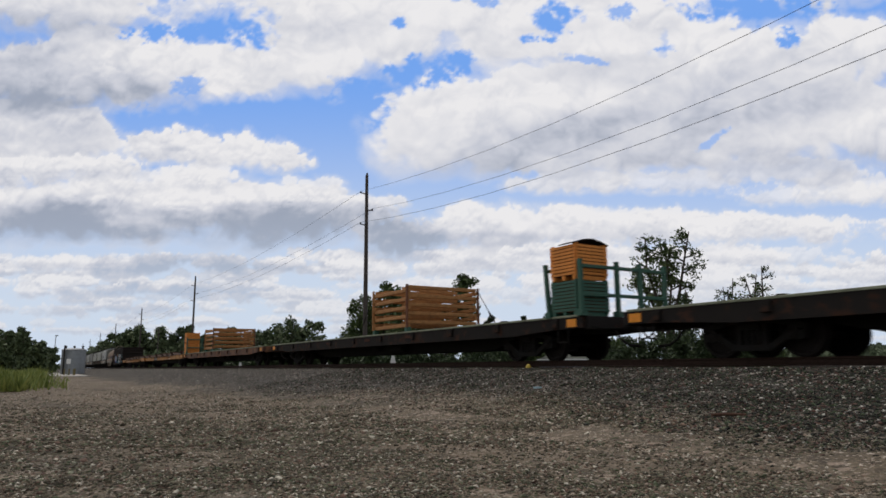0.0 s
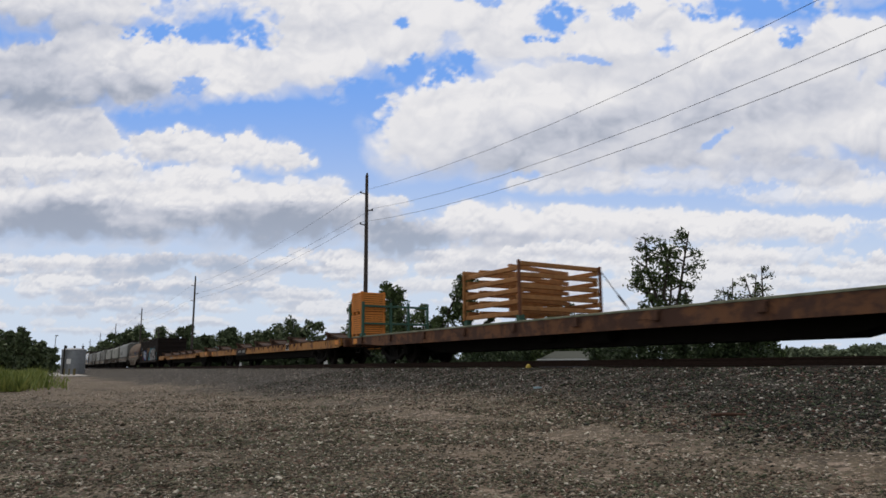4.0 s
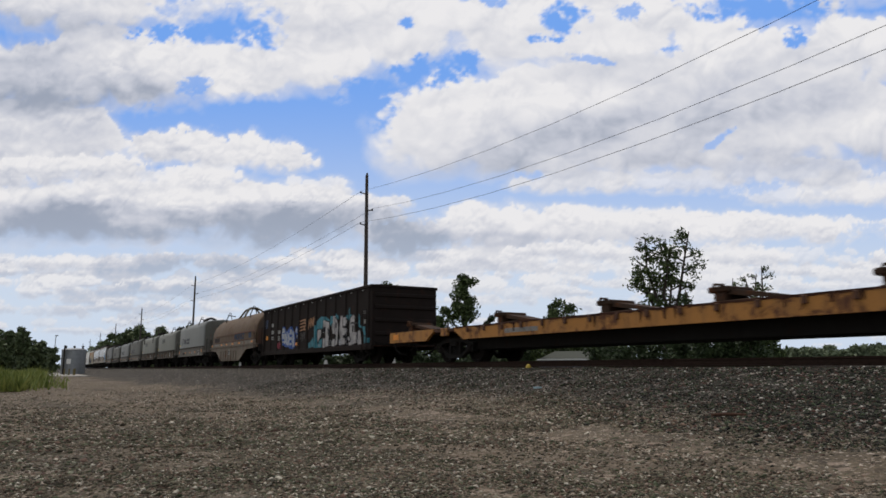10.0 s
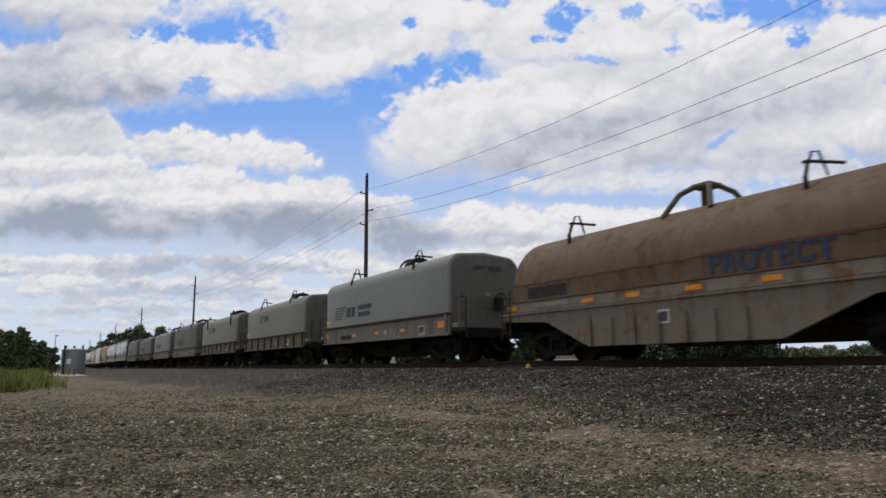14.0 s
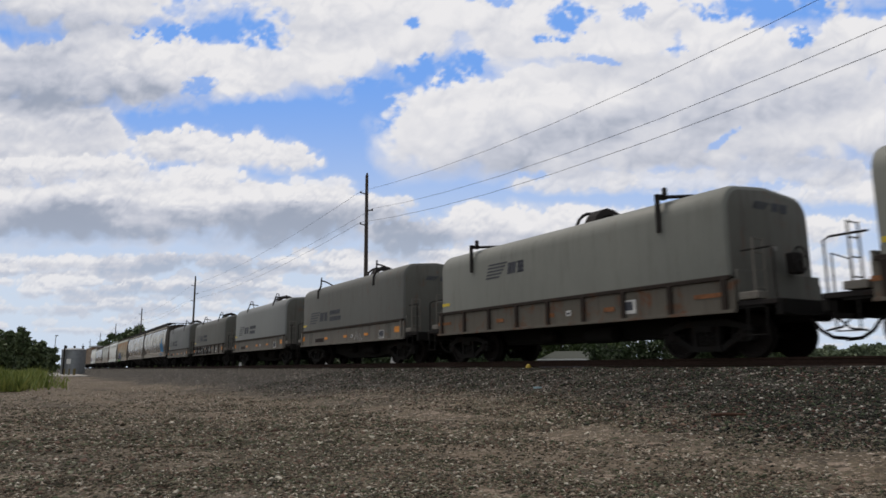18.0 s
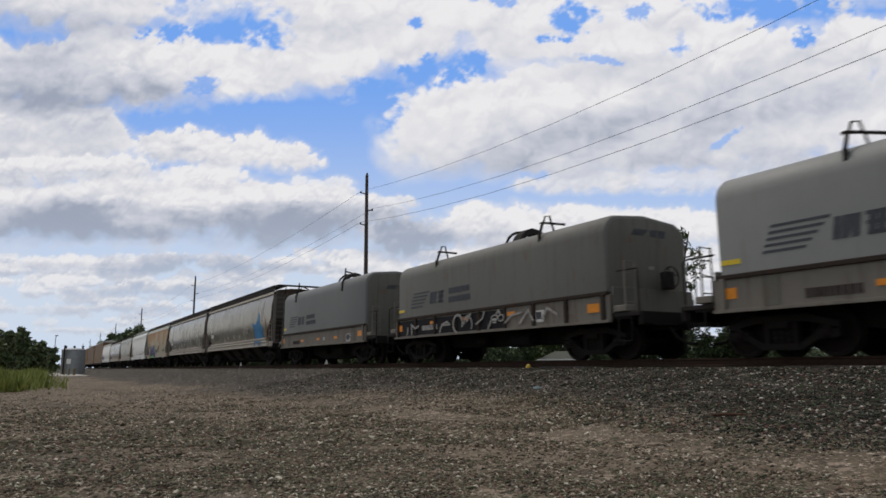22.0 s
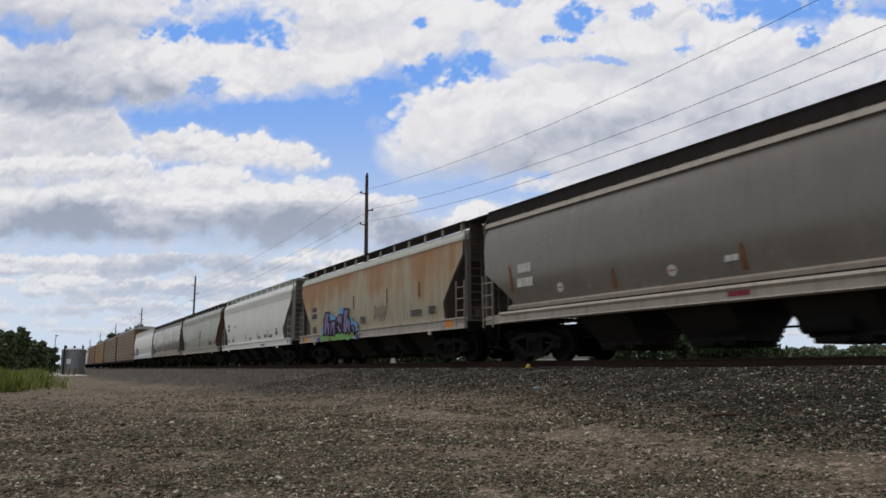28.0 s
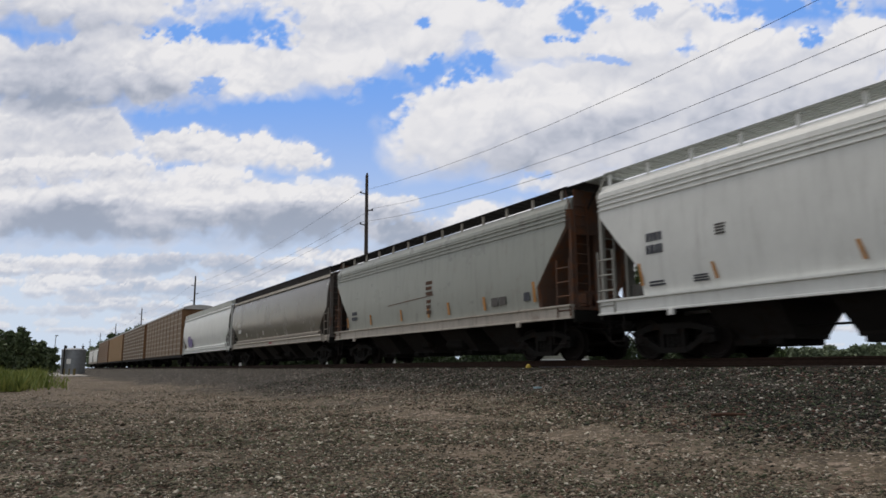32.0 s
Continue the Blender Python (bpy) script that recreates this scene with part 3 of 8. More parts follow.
M_LOT = M_BALLAST = ground_material()
M_STONE = stone_material("lot_stones", (0.054, 0.047, 0.035), (0.222, 0.188, 0.132), (0.62, 0.57, 0.47), 0.88)
M_STONE_DARK = stone_material("ballast_stones", (0.010, 0.0105, 0.009), (0.049, 0.049, 0.04), (0.64, 0.61, 0.54), 0.92)


def lift(d):
    """Height of the embankment above the lot at a distance d across the track (towards the far side)."""
    line = ((-9.5, -0.04), (-7.6, 0.09), (-5.4, 0.34), (-2.9, 0.77), (2.9, 0.77), (5.6, 0.15), (7.5, -0.04))
    for (a, za), (b, zb) in zip(line, line[1:]):
        if a <= d <= b:
            return za + (zb - za) * (d - a) / (b - a)
    return -0.04


def lot_z(x, y):
    return 0.05 * noise.noise((x * 0.25, y * 0.25, 0.3)) + 0.018 * noise.noise((x * 1.3, y * 1.3, 4.0))


def ground_z(x, y):
    d = y - track_y(x)
    z = lot_z(x, y) if -45 < x < 12 else 0.0
    if -9.5 < d < 7.5:
        z = max(z, lift(d) + 0.035 * noise.noise((x * 0.9, y * 0.9, 8.0)))
    return z


def spread(values):
    return sorted(set(round(v, 3) for v in values))


gx = spread([-4500, -3000, -1800, -1000, -600, -350, -200, -130, -90, -65] + [-50 + 0.6 * i for i in range(106)] + [20, 40, 80, 200, 600, 1500, 4500])
gy = spread([-4500, -2500, -1200, -500, -200, -90, -45, -25, -15] + [-9 + 0.5 * i for i in range(40)] + [13, 16, 20, 26, 36, 60, 110, 220, 500, 1200, 2500, 4500])
gv = np.array([(x, y, lot_z(x, y) if -45 < x < 12 and -10 < y < 12 else 0.0) for y in gy for x in gx])
gf = np.array([(j * len(gx) + i, j * len(gx) + i + 1, (j + 1) * len(gx) + i + 1, (j + 1) * len(gx) + i)
               for j in range(len(gy) - 1) for i in range(len(gx) - 1)])
thing("ground", cloud_mesh("ground", gv, gf, M_LOT, True), None, "brown-grey compacted gravel lot with dusty patches", "ground", kind="structure")

# embankment along the line
ex = spread([-900, -600, -420, -300, -220, -170, -130, -100, -80, -65] + [-50 + 0.35 * i for i in range(172)] + [14, 20, 30, 45, 70])
ed = [-9.5, -8.4, -7.4, -6.9, -6.4, -5.9, -5.4, -5.0, -4.6, -4.2, -3.8, -3.4, -3.1, -2.9, -2.6, -2.2, -1.6, -0.75, 0, 0.75, 1.6, 2.9, 4.2, 5.6, 7.5]
ev = []
for d in ed:
    for x in ex:
        y = track_y(x) + d
        rough = 0.0 if d in (-9.5, 7.5) else 0.035
        ev.append((x, y, lift(d) + rough * noise.noise((x * 0.9, y * 0.9, 8.0)) + rough * 0.5 * noise.noise((x * 3.1, y * 3.1, 2.0))))
ef = np.array([(j * len(ex) + i, j * len(ex) + i + 1, (j + 1) * len(ex) + i + 1, (j + 1) * len(ex) + i)
               for j in range(len(ed) - 1) for i in range(len(ex) - 1)])
thing("ballast_bank", cloud_mesh("ballast_bank", np.array(ev), ef, M_BALLAST, True), None, "dark grey crushed stone railway embankment", "embankment", kind="structure")


def scatter_stones(name, places, sizes, material, label, category):
    """Many small broken stones in one mesh, each a skewed eight-sided lump."""
    rng = np.random.default_rng(7)
    n = len(places)
    base = np.array([(1, 0, 0), (-1, 0, 0), (0, 1, 0), (0, -1, 0), (0, 0, 1), (0, 0, -1)], float)
    tri = np.array([(0, 2, 4), (2, 1, 4), (1, 3, 4), (3, 0, 4), (2, 0, 5), (1, 2, 5), (3, 1, 5), (0, 3, 5)])
    v = np.repeat(base[None], n, 0) * rng.uniform(0.55, 1.15, (n, 6, 1)) + rng.normal(0, 0.16, (n, 6, 3))
    v *= rng.uniform(0.6, 1.2, (n, 1, 3)) * np.array([1.15, 1.15, 0.5])
    a = rng.uniform(0, 2 * np.pi, n)
    c, s = np.cos(a)[:, None], np.sin(a)[:, None]
    x, y = v[..., 0] * c - v[..., 1] * s, v[..., 0] * s + v[..., 1] * c
    tilt = rng.normal(0, 0.35, (n, 1))
    v = np.stack([x, y, v[..., 2] + x * tilt], -1) * sizes[:, None, None] + places[:, None, :]
    f = tri[None] + 6 * np.arange(n)[:, None, None]
    me = cloud_mesh(name, v.reshape(-1, 3), f.reshape(-1, 3), material)
    return thing(name, me, None, label, category, kind="stuff")


def stone_places():
    rng = np.random.default_rng(3)
    lot, bank = [], []
    lean = math.atan2(AHEAD.y, AHEAD.x)

    def put(x, y, size):
        to = bank if y > ballast_from(x) + rng.normal(0, 0.7) else lot
        to.append((x, y, ground_z(x, y) + size * 0.16, size))

    for k in range(170000):
        r = 1 / rng.uniform(1 / 26.0, 1 / 3.1)
        a = lean + rng.uniform(-0.62, 0.62)
        x, y = r * math.cos(a), r * math.sin(a)
        if y - track_y(x) > -2.6:
            continue
        # few stones in the wheel track, and thinner patches elsewhere
        across = abs(wheel_track(x, y) + 0.5 * noise.noise((x * 1.6, y * 1.6, 2.0)))
        if across < 0.4 and rng.uniform() < 0.6:
            continue
        worn = noise.noise((x * 0.3, y * 0.5, 1.0)) + 0.5 * noise.noise((x * 1.1, y * 1.1, 5.0))
        if worn > 0.18 and rng.uniform() < 0.5:
            continue
        put(x, y, (abs(rng.normal(0.010, 0.007)) + 0.004) * min(1.0, 0.62 + 0.05 * r))
    for k in range(60000):
        r = 1 / rng.uniform(1 / 34.0, 1 / 8.0)
        a = lean + rng.uniform(-0.62, 0.62)
        x, y = r * math.cos(a), r * math.sin(a)
        if y - track_y(x) > -3.2 + rng.normal(0, 1.0):
            continue
        if noise.noise((x * 0.5, y * 0.8, 9.0)) + rng.normal(0, 0.35) < -0.1:
            continue
        put(x, y, abs(rng.normal(0.016, 0.009)) + 0.006)
    for k in range(60000):
        x = -1 / rng.uniform(1 / 60.0, 1 / 2.2) if k % 3 else -rng.uniform(1, 24)
        y = track_y(x) - 2.2 - abs(rng.normal(0, 2.3))
        put(x, y, abs(rng.normal(0.014, 0.009)) + 0.005)
    lot, bank = np.array(lot), np.array(bank)
    return lot[:, :3], lot[:, 3], bank[:, :3], bank[:, 3]


P_LOT, S_LOT, P_BANK, S_BANK = stone_places()
scatter_stones("gravel", P_LOT, S_LOT, M_STONE, "loose brown, grey and white gravel on the lot", "gravel")
scatter_stones("ballast_stones", P_BANK, S_BANK, M_STONE_DARK, "loose dark grey ballast stones on the embankment slope", "ballast")


# ---- rolling stock: x forward, the camera's side is -y, z = 0 on top of the rails ----
MOVERS = []      # (car, its middle at the start)
WHEELSETS = []   # (wheelset, car's middle at the start, place in the truck)
WHEEL_R = 0.457


def side_frame_mesh():
    bm = bmesh.new()
    prism(bm, [(-1.14, 0.63), (-0.52, 0.80), (0.52, 0.80), (1.14, 0.63), (1.14, 0.52), (0.48, 0.66), (-0.48, 0.66), (-1.14, 0.52)], "y", -0.09, 0.09)
    for s in (-1, 1):
        prism(bm, [(s * 0.70, 0.50), (s * 1.12, 0.50), (s * 1.12, 0.36), (s * 1.03, 0.33), (s * 0.75, 0.33), (s * 0.66, 0.40)][::s], "y", -0.08, 0.08)
        prism(bm, [(s * 0.80, 0.50), (s * 0.86, 0.40), (s * 0.40, 0.13), (s * 0.30, 0.22)][::s], "y", -0.07, 0.07)
        box(bm, min(s * 0.24, s * 0.34), max(s * 0.24, s * 0.34), -0.075, 0.075, 0.20, 0.68)
    prism(bm, [(-0.42, 0.13), (0.42, 0.13), (0.36, 0.25), (-0.36, 0.25)], "y", -0.1, 0.1)
    return mesh_of(bm, "side_frame", M_CAST)


def spring_mesh():
    bm = bmesh.new()
    for x in (-0.14, 0.0, 0.14):
        lathe(bm, [(0.05, 0.25), (0.066, 0.28), (0.05, 0.32), (0.066, 0.36), (0.05, 0.40), (0.066, 0.44), (0.05, 0.48), (0.066, 0.52), (0.05, 0.56)], "z", (x, 0, 0), 8)
    return mesh_of(bm, "spring_nest", M_CAST)


def bolster_mesh():
    bm = bmesh.new()
    prism(bm, [(-1.15, 0.55), (1.15, 0.55), (1.15, 0.66), (0.5, 0.74), (-0.5, 0.74), (-1.15, 0.66)], "x", -0.2, 0.2)
    lathe(bm, [(0.2, 0.72), (0.2, 0.82)], "z", (0, 0, 0), 14)
    box(bm, -0.75, 0.75, -0.06, 0.06, 0.30, 0.40)
    return mesh_of(bm, "truck", M_CAST)


def wheelset_mesh():
    """Two flanged wheels on an axle, about its own middle; the flange and the face plate are thinner than the rim."""
    bm = bmesh.new()
    for s in (-1, 1):
        out = [(0.08, -0.09), (0.15, -0.09), (0.17, -0.03), (0.36, -0.02), (0.39, -0.07), (0.457, -0.065), (0.465, 0.05), (0.492, 0.06), (0.492, 0.085), (0.40, 0.085), (0.37, 0.02), (0.17, 0.03), (0.15, 0.09), (0.08, 0.09)]
        lathe(bm, [(r, -s * h) for r, h in out], "y", (0, s * -0.0 + s * 0.76, 0), 28)
        lathe(bm, [(0.07, 0.0), (0.12, 0.02), (0.12, 0.19), (0.09, 0.21), (0.05, 0.21)], "y", (0, s * 0.93 if s > 0 else -1.14, 0), 12)
        # bolts of the bearing cap and core holes, so that its turning shows
        for k in range(3):
            a = 2.1 * k
            lathe(bm, [(0.018, 0), (0.018, 0.03)], "y", (0.07 * math.cos(a), s * 1.14 - (0.03 if s < 0 else 0), 0.07 * math.sin(a)), 6)
    lathe(bm, [(0.08, -0.95), (0.09, -0.6), (0.075, 0), (0.09, 0.6), (0.08, 0.95)], "y", (0, 0, 0), 12)
    return mesh_of(bm, "wheelset", M_WHEEL, "angle")


def coupler_mesh():
    bm = bmesh.new()
    box(bm, 0.0, 0.42, -0.075, 0.075, 0.80, 0.93, 0.015)
    prism(bm, [(0.40, -0.10), (0.52, -0.14), (0.70, -0.13), (0.70, -0.05), (0.58, -0.02), (0.56, 0.08), (0.68, 0.15), (0.62, 0.18), (0.46, 0.15)], "z", 0.73, 1.0)
    box(bm, -0.1, 0.04, -0.28, 0.28, 0.70, 1.02, 0.02)
    return mesh_of(bm, "coupler", M_CAST)


def hose_mesh():
    bm = bmesh.new()
    tube(bm, [(0.0, -0.5, 0.80), (0.12, -0.52, 0.70), (0.25, -0.48, 0.50), (0.42, -0.38, 0.36), (0.66, -0.26, 0.33)], 0.036, 7)
    return mesh_of(bm, "air_hose", M_UNDER, True)


SIDE_FRAME, SPRINGS, BOLSTER, WHEELS, COUPLER, HOSE = side_frame_mesh(), spring_mesh(), bolster_mesh(), wheelset_mesh(), coupler_mesh(), hose_mesh()


def add_truck(car, x, middle):
    t = part("truck", BOLSTER, None, car, "dark cast steel freight truck", at=(x, 0, 0))
    for y in (-1.02, 1.02):
        part("side_frame", SIDE_FRAME, None, t, at=(0, y, 0))
        part("spring_nest", SPRINGS, None, t, at=(0, y, 0))
    for dx in (-0.89, 0.89):
        w = part("wheelset", WHEELS, None, t, at=(dx, 0, WHEEL_R))
        WHEELSETS.append((w, middle, dx))


def running_gear(car, length, middle, inset, through_sill=True):
    """Trucks, couplers, hoses and the brake gear under a car."""
    for s in (-1, 1):
        add_truck(car, s * (length / 2 - inset), middle)
        c = part("coupler", COUPLER, None, car, at=(s * (length / 2 - 0.05), 0, 0))
        h = part("air_hose", HOSE, None, car, at=(s * (length / 2 - 0.05), 0, 0))
        bm = bmesh.new()
        e = length / 2
        tube(bm, [(e - 0.02, -1.38, 0.98), (e + 0.07, -1.38, 0.84), (e + 0.09, -1.05, 0.79), (e + 0.1, -0.35, 0.8), (e + 0.28, -0.1, 0.9)], 0.017, 6)
        lever = part("uncoupling_lever", bm, M_UNDER, car)
        bm = bmesh.new()
        tube(bm, [(e - 0.1, 0.42, 0.86), (e + 0.1, 0.44, 0.72), (e + 0.3, 0.4, 0.55), (e + 0.66, 0.3, 0.5)], 0.022, 6)
        line = part("brake_line", bm, M_UNDER, car)
        if s < 0:
            c.rotation_euler.z = h.rotation_euler.z = lever.rotation_euler.z = line.rotation_euler.z = math.pi
            lever.scale.y = -1
    if through_sill:
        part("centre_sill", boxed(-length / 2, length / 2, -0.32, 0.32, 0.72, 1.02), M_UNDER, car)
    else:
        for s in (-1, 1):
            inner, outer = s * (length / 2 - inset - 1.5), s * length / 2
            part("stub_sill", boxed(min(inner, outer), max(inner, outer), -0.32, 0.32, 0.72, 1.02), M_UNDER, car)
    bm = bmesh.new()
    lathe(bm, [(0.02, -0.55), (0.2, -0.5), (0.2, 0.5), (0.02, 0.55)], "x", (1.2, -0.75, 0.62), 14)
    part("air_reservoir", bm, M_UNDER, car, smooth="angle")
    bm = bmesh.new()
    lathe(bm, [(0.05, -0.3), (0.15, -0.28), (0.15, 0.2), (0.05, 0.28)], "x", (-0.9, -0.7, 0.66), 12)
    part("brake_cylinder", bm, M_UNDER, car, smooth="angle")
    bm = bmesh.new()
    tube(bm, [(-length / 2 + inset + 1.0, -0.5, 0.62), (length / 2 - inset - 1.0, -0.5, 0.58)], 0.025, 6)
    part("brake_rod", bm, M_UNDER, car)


def start_car(name, front, rear, label, category="freight car", group="freight train"):
    car = thing(name, None, None, label, category, group)
    middle = (front + rear) / 2
    MOVERS.append((car, middle))
    return car, front - rear, middle


def ladder_mesh(width, z0, z1, rungs, radius=0.016):
    bm = bmesh.new()
    for x in (-width / 2, width / 2):
        box(bm, x - 0.016, x + 0.016, -0.016, 0.016, z0, z1)
    for k in range(rungs):
        z = z0 + (z1 - z0) * (k + 0.6) / (rungs + 0.2)
        tube(bm, [(-width / 2, 0, z), (width / 2, 0, z)], radius, 6)
    return bm


def decal(car, name, x, z, w, h, material, y=-1.6, label="", slant=0.0, deep=0.006):
    """A thin flat mark on the camera's side of a car."""
    bm = bmesh.new()
    prism(bm, [(x - w / 2 - slant / 2, z - h / 2), (x + w / 2 - slant / 2, z - h / 2), (x + w / 2 + slant / 2, z + h / 2), (x - w / 2 + slant / 2, z + h / 2)], "y", y - deep, y + 0.004)
    return part(name, bm, material, car, label)


def marks(car, x, z, w, rows, height, material, y=-1.6, seed=1, name="lettering"):
    """Writing that cannot be read: bars of its size."""
    rng = random.Random(seed)
    bm = bmesh.new()
    for k in range(rows):
        at, zz = x - w / 2, z - k * height * 1.55
        end = x + w / 2 - rng.uniform(0, 0.15) * w
        while at < end:
            step = height * rng.uniform(0.45, 0.75)
            box(bm, at, at + step * 0.8, y - 0.006, y + 0.004, zz - height / 2, zz + height / 2)
            at += step
    return tagged(part(name, bm, material, car), kind="stuff")


def text_mesh(words, size, material, shear=0.0, bold=0.0):
    """Lettering in the built-in font, standing in the x-z plane and facing -y."""
    cu = bpy.data.curves.new("lettering", "FONT")
    cu.body, cu.size, cu.shear, cu.extrude, cu.align_x = words, size, shear, 0.004, "CENTER"
    cu.offset, cu.space_character = bold, 1.12
    ob = new("lettering_maker", cu)
    me = bpy.data.meshes.new_from_object(ob)
    bpy.data.objects.remove(ob)
    me.transform(Matrix.Rotation(math.pi / 2, 4, "X"))
    me.materials.clear()
    me.materials.append(material)
    return me


def blob(bm, x, z, rx, rz, y, n=18, seed=0, wobble=0.12):
    rng = random.Random(seed)
    ring = []
    for k in range(n):
        a = 2 * math.pi * k / n
        r = 1 + rng.uniform(-wobble, wobble)
        ring.append((x + rx * r * math.cos(a), z + rz * r * math.sin(a)))
    prism(bm, ring, "y", y - 0.004, y + 0.003)


def ribbon(bm, points, width, y):
    """A flat painted stroke along points (x, z) on the camera's side."""
    w = width / 2
    for (xa, za), (xb, zb) in zip(points, points[1:]):
        y -= 0.0012
        d = math.hypot(xb - xa, zb - za) or 1.0
        ux, uz = (xb - xa) / d * w, (zb - za) / d * w
        prism(bm, [(xa - ux * 0.6 - uz, za - uz * 0.6 + ux), (xa - ux * 0.6 + uz, za - uz * 0.6 - ux), (xb + ux * 0.6 + uz, zb + uz * 0.6 - ux), (xb + ux * 0.6 - uz, zb + uz * 0.6 + ux)], "y", y - 0.004, y + 0.003)


def painted_shape(bm, outline, y, deep=0.006):
    """A flat sprayed shape with an outline of (x, z) points."""
    return prism(bm, outline, "y", y - deep, y + 0.004)


def spans(outline, x):
    """Heights between which an outline of (x, z) points is filled at x."""
    cuts = sorted(za + (zb - za) * (x - xa) / (xb - xa) for (xa, za), (xb, zb) in zip(outline, outline[1:] + outline[:1]) if (xa <= x) != (xb <= x))
    return list(zip(cuts[::2], cuts[1::2]))


# -- flat cars --
def fitting_mesh():
    bm = bmesh.new()
    box(bm, -0.1, 0.1, -0.035, 0.035, -0.13, 0.1, 0.012)
    box(bm, -0.13, 0.13, -0.03, 0.0, 0.06, 0.1)
    return bm


M_HITCH = painted("rusty_hitch", (0.05, 0.03, 0.02), GRIME, (0.09, 0.04, 0.02), dirty=0.8, rusty=0.5, rough=0.8)
M_FADED_TAPE = plain("faded_grimy_tape", (0.055, 0.022, 0.014), 0.8, 0.0, 0.5)
M_DECK_EDGE = plain("weathered_deck_edge", (0.2, 0.215, 0.15), 0.85, 0.0, 0.5, 3.0, 0.2)
M_FLAKED = plain("flaked_rust", (0.05, 0.022, 0.014), 0.85, 0.0, 0.5, 5.0, 0.2)
M_STAIN = plain("dark_faded_stencil", (0.05, 0.04, 0.038), 0.8, 0.0, 0.5)
M_GRIMY_SILL = painted("grimy_sill", (0.135, 0.122, 0.098), dirty=1.0, rusty=0.35, rough=0.8)
M_DIM_PAINT = plain("dim_white_paint", (0.26, 0.255, 0.24), 0.7, 0.0, 0.4)
TIE_POINT = mesh_of(boxed(-0.055, 0.055, -0.03, 0.03, -0.075, 0.085, 0.015), "tie_point", M_RUST)
STAKE_POCKET, DARK_POCKET = mesh_of(fitting_mesh(), "stake_pocket", M_RUST), mesh_of(fitting_mesh(), "stake_pocket", M_FLAT_DARK)


def flat_car(front, rear, paint, label, pockets, edge):
    car, length, middle = start_car("flatcar", front, rear, label)
    h = length / 2
    bm = boxed(-h, h, -1.52, 1.52, 1.04, 1.10)
    part("deck", bm, edge, car, "worn timber and steel deck")
    for y in (-1.55, 1.55):
        bm = bmesh.new()
        prism(bm, [(-h, 1.085), (h, 1.085), (h, 0.80), (h - 1.2, 0.78), (h - 2.9, 0.68), (-h + 2.9, 0.68), (-h + 1.2, 0.78), (-h, 0.80)], "y", y - 0.05, y + 0.05)
        part("side_sill", bm, paint, car)
        part("deck_edge", boxed(-h + 0.1, h - 0.1, y - 0.066, y + 0.066, 1.075, 1.13, 0.008), M_DECK_EDGE, car, "weathered grey-green timber edge of the deck")
    for x in (-h, h):
        part("end_sill", boxed(x - 0.08, x + 0.08, -1.5, 1.5, 0.76, 1.09, 0.015), paint, car)
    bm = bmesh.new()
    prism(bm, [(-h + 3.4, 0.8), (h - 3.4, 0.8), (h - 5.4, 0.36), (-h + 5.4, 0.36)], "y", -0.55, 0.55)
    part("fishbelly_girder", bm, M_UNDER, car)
    n = 26 if pockets else 10
    for k in range(n):
        part("stake_pocket", DARK_POCKET if paint == M_FLAT_DARK else STAKE_POCKET, None, car, at=(-h + 1.0 + (length - 2.0) * k / (n - 1), -1.635, 0.96))
    for k, x in enumerate((-h + 0.35, h - 0.4, -h * 0.33, h * 0.28, 0.0)):
        decal(car, "reflector", x, 0.93, 0.36 if k < 2 else 0.5, 0.2 if k < 2 else 0.1, M_REFLECT if k < 2 else M_FADED_TAPE if paint == M_FLAT_DARK else M_YELLOW_DIM, -1.605)
    for s in (-1, 1):
        bm = bmesh.new()
        tube(bm, [(s * (h - 0.9), -1.62, 0.76), (s * (h - 0.9), -1.64, 0.45), (s * (h - 0.5), -1.64, 0.45), (s * (h - 0.5), -1.62, 0.76)], 0.016, 6)
        part("sill_step", bm, M_UNDER, car)
    for x in (-h * 0.45, h * 0.42, h * 0.1, -h * 0.7, h * 0.72):
        bm = boxed(x - 0.1, x + 0.1, -1.5, -1.3, 1.1, 1.17, 0.02)
        part("chain_box", bm, M_UNDER, car)
    running_gear(car, length, middle, 2.9)
    return car


def worn_edge(car, x0, x1, z, y, seed):
    """Bare rust along the top of a sill, with runs of it down the paint."""
    rng = random.Random(seed)
    bm = bmesh.new()
    x = x0
    while x < x1 - 0.1:
        w = min(rng.uniform(0.25, 0.9), x1 - x)
        d = rng.uniform(0.03, 0.075)
        e = rng.uniform(0.03, 0.075)
        painted_shape(bm, [(x, z), (x, z - d), (x + w * 0.5, z - e), (x + w, z - d * 0.8), (x + w, z)], y)
        if rng.random() < 0.55:
            r = x + rng.uniform(0.1, 0.8) * w
            k = rng.uniform(0.02, 0.05)
            painted_shape(bm, [(r - k, z - 0.02), (r - k * 0.4, z - rng.uniform(0.14, 0.34)), (r + k * 0.5, z - rng.uniform(0.12, 0.28)), (r + k, z - 0.02)], y - 0.002)
        x += w
    part("worn_edge", bm, M_FLAKED, car, "rust where the paint has gone")


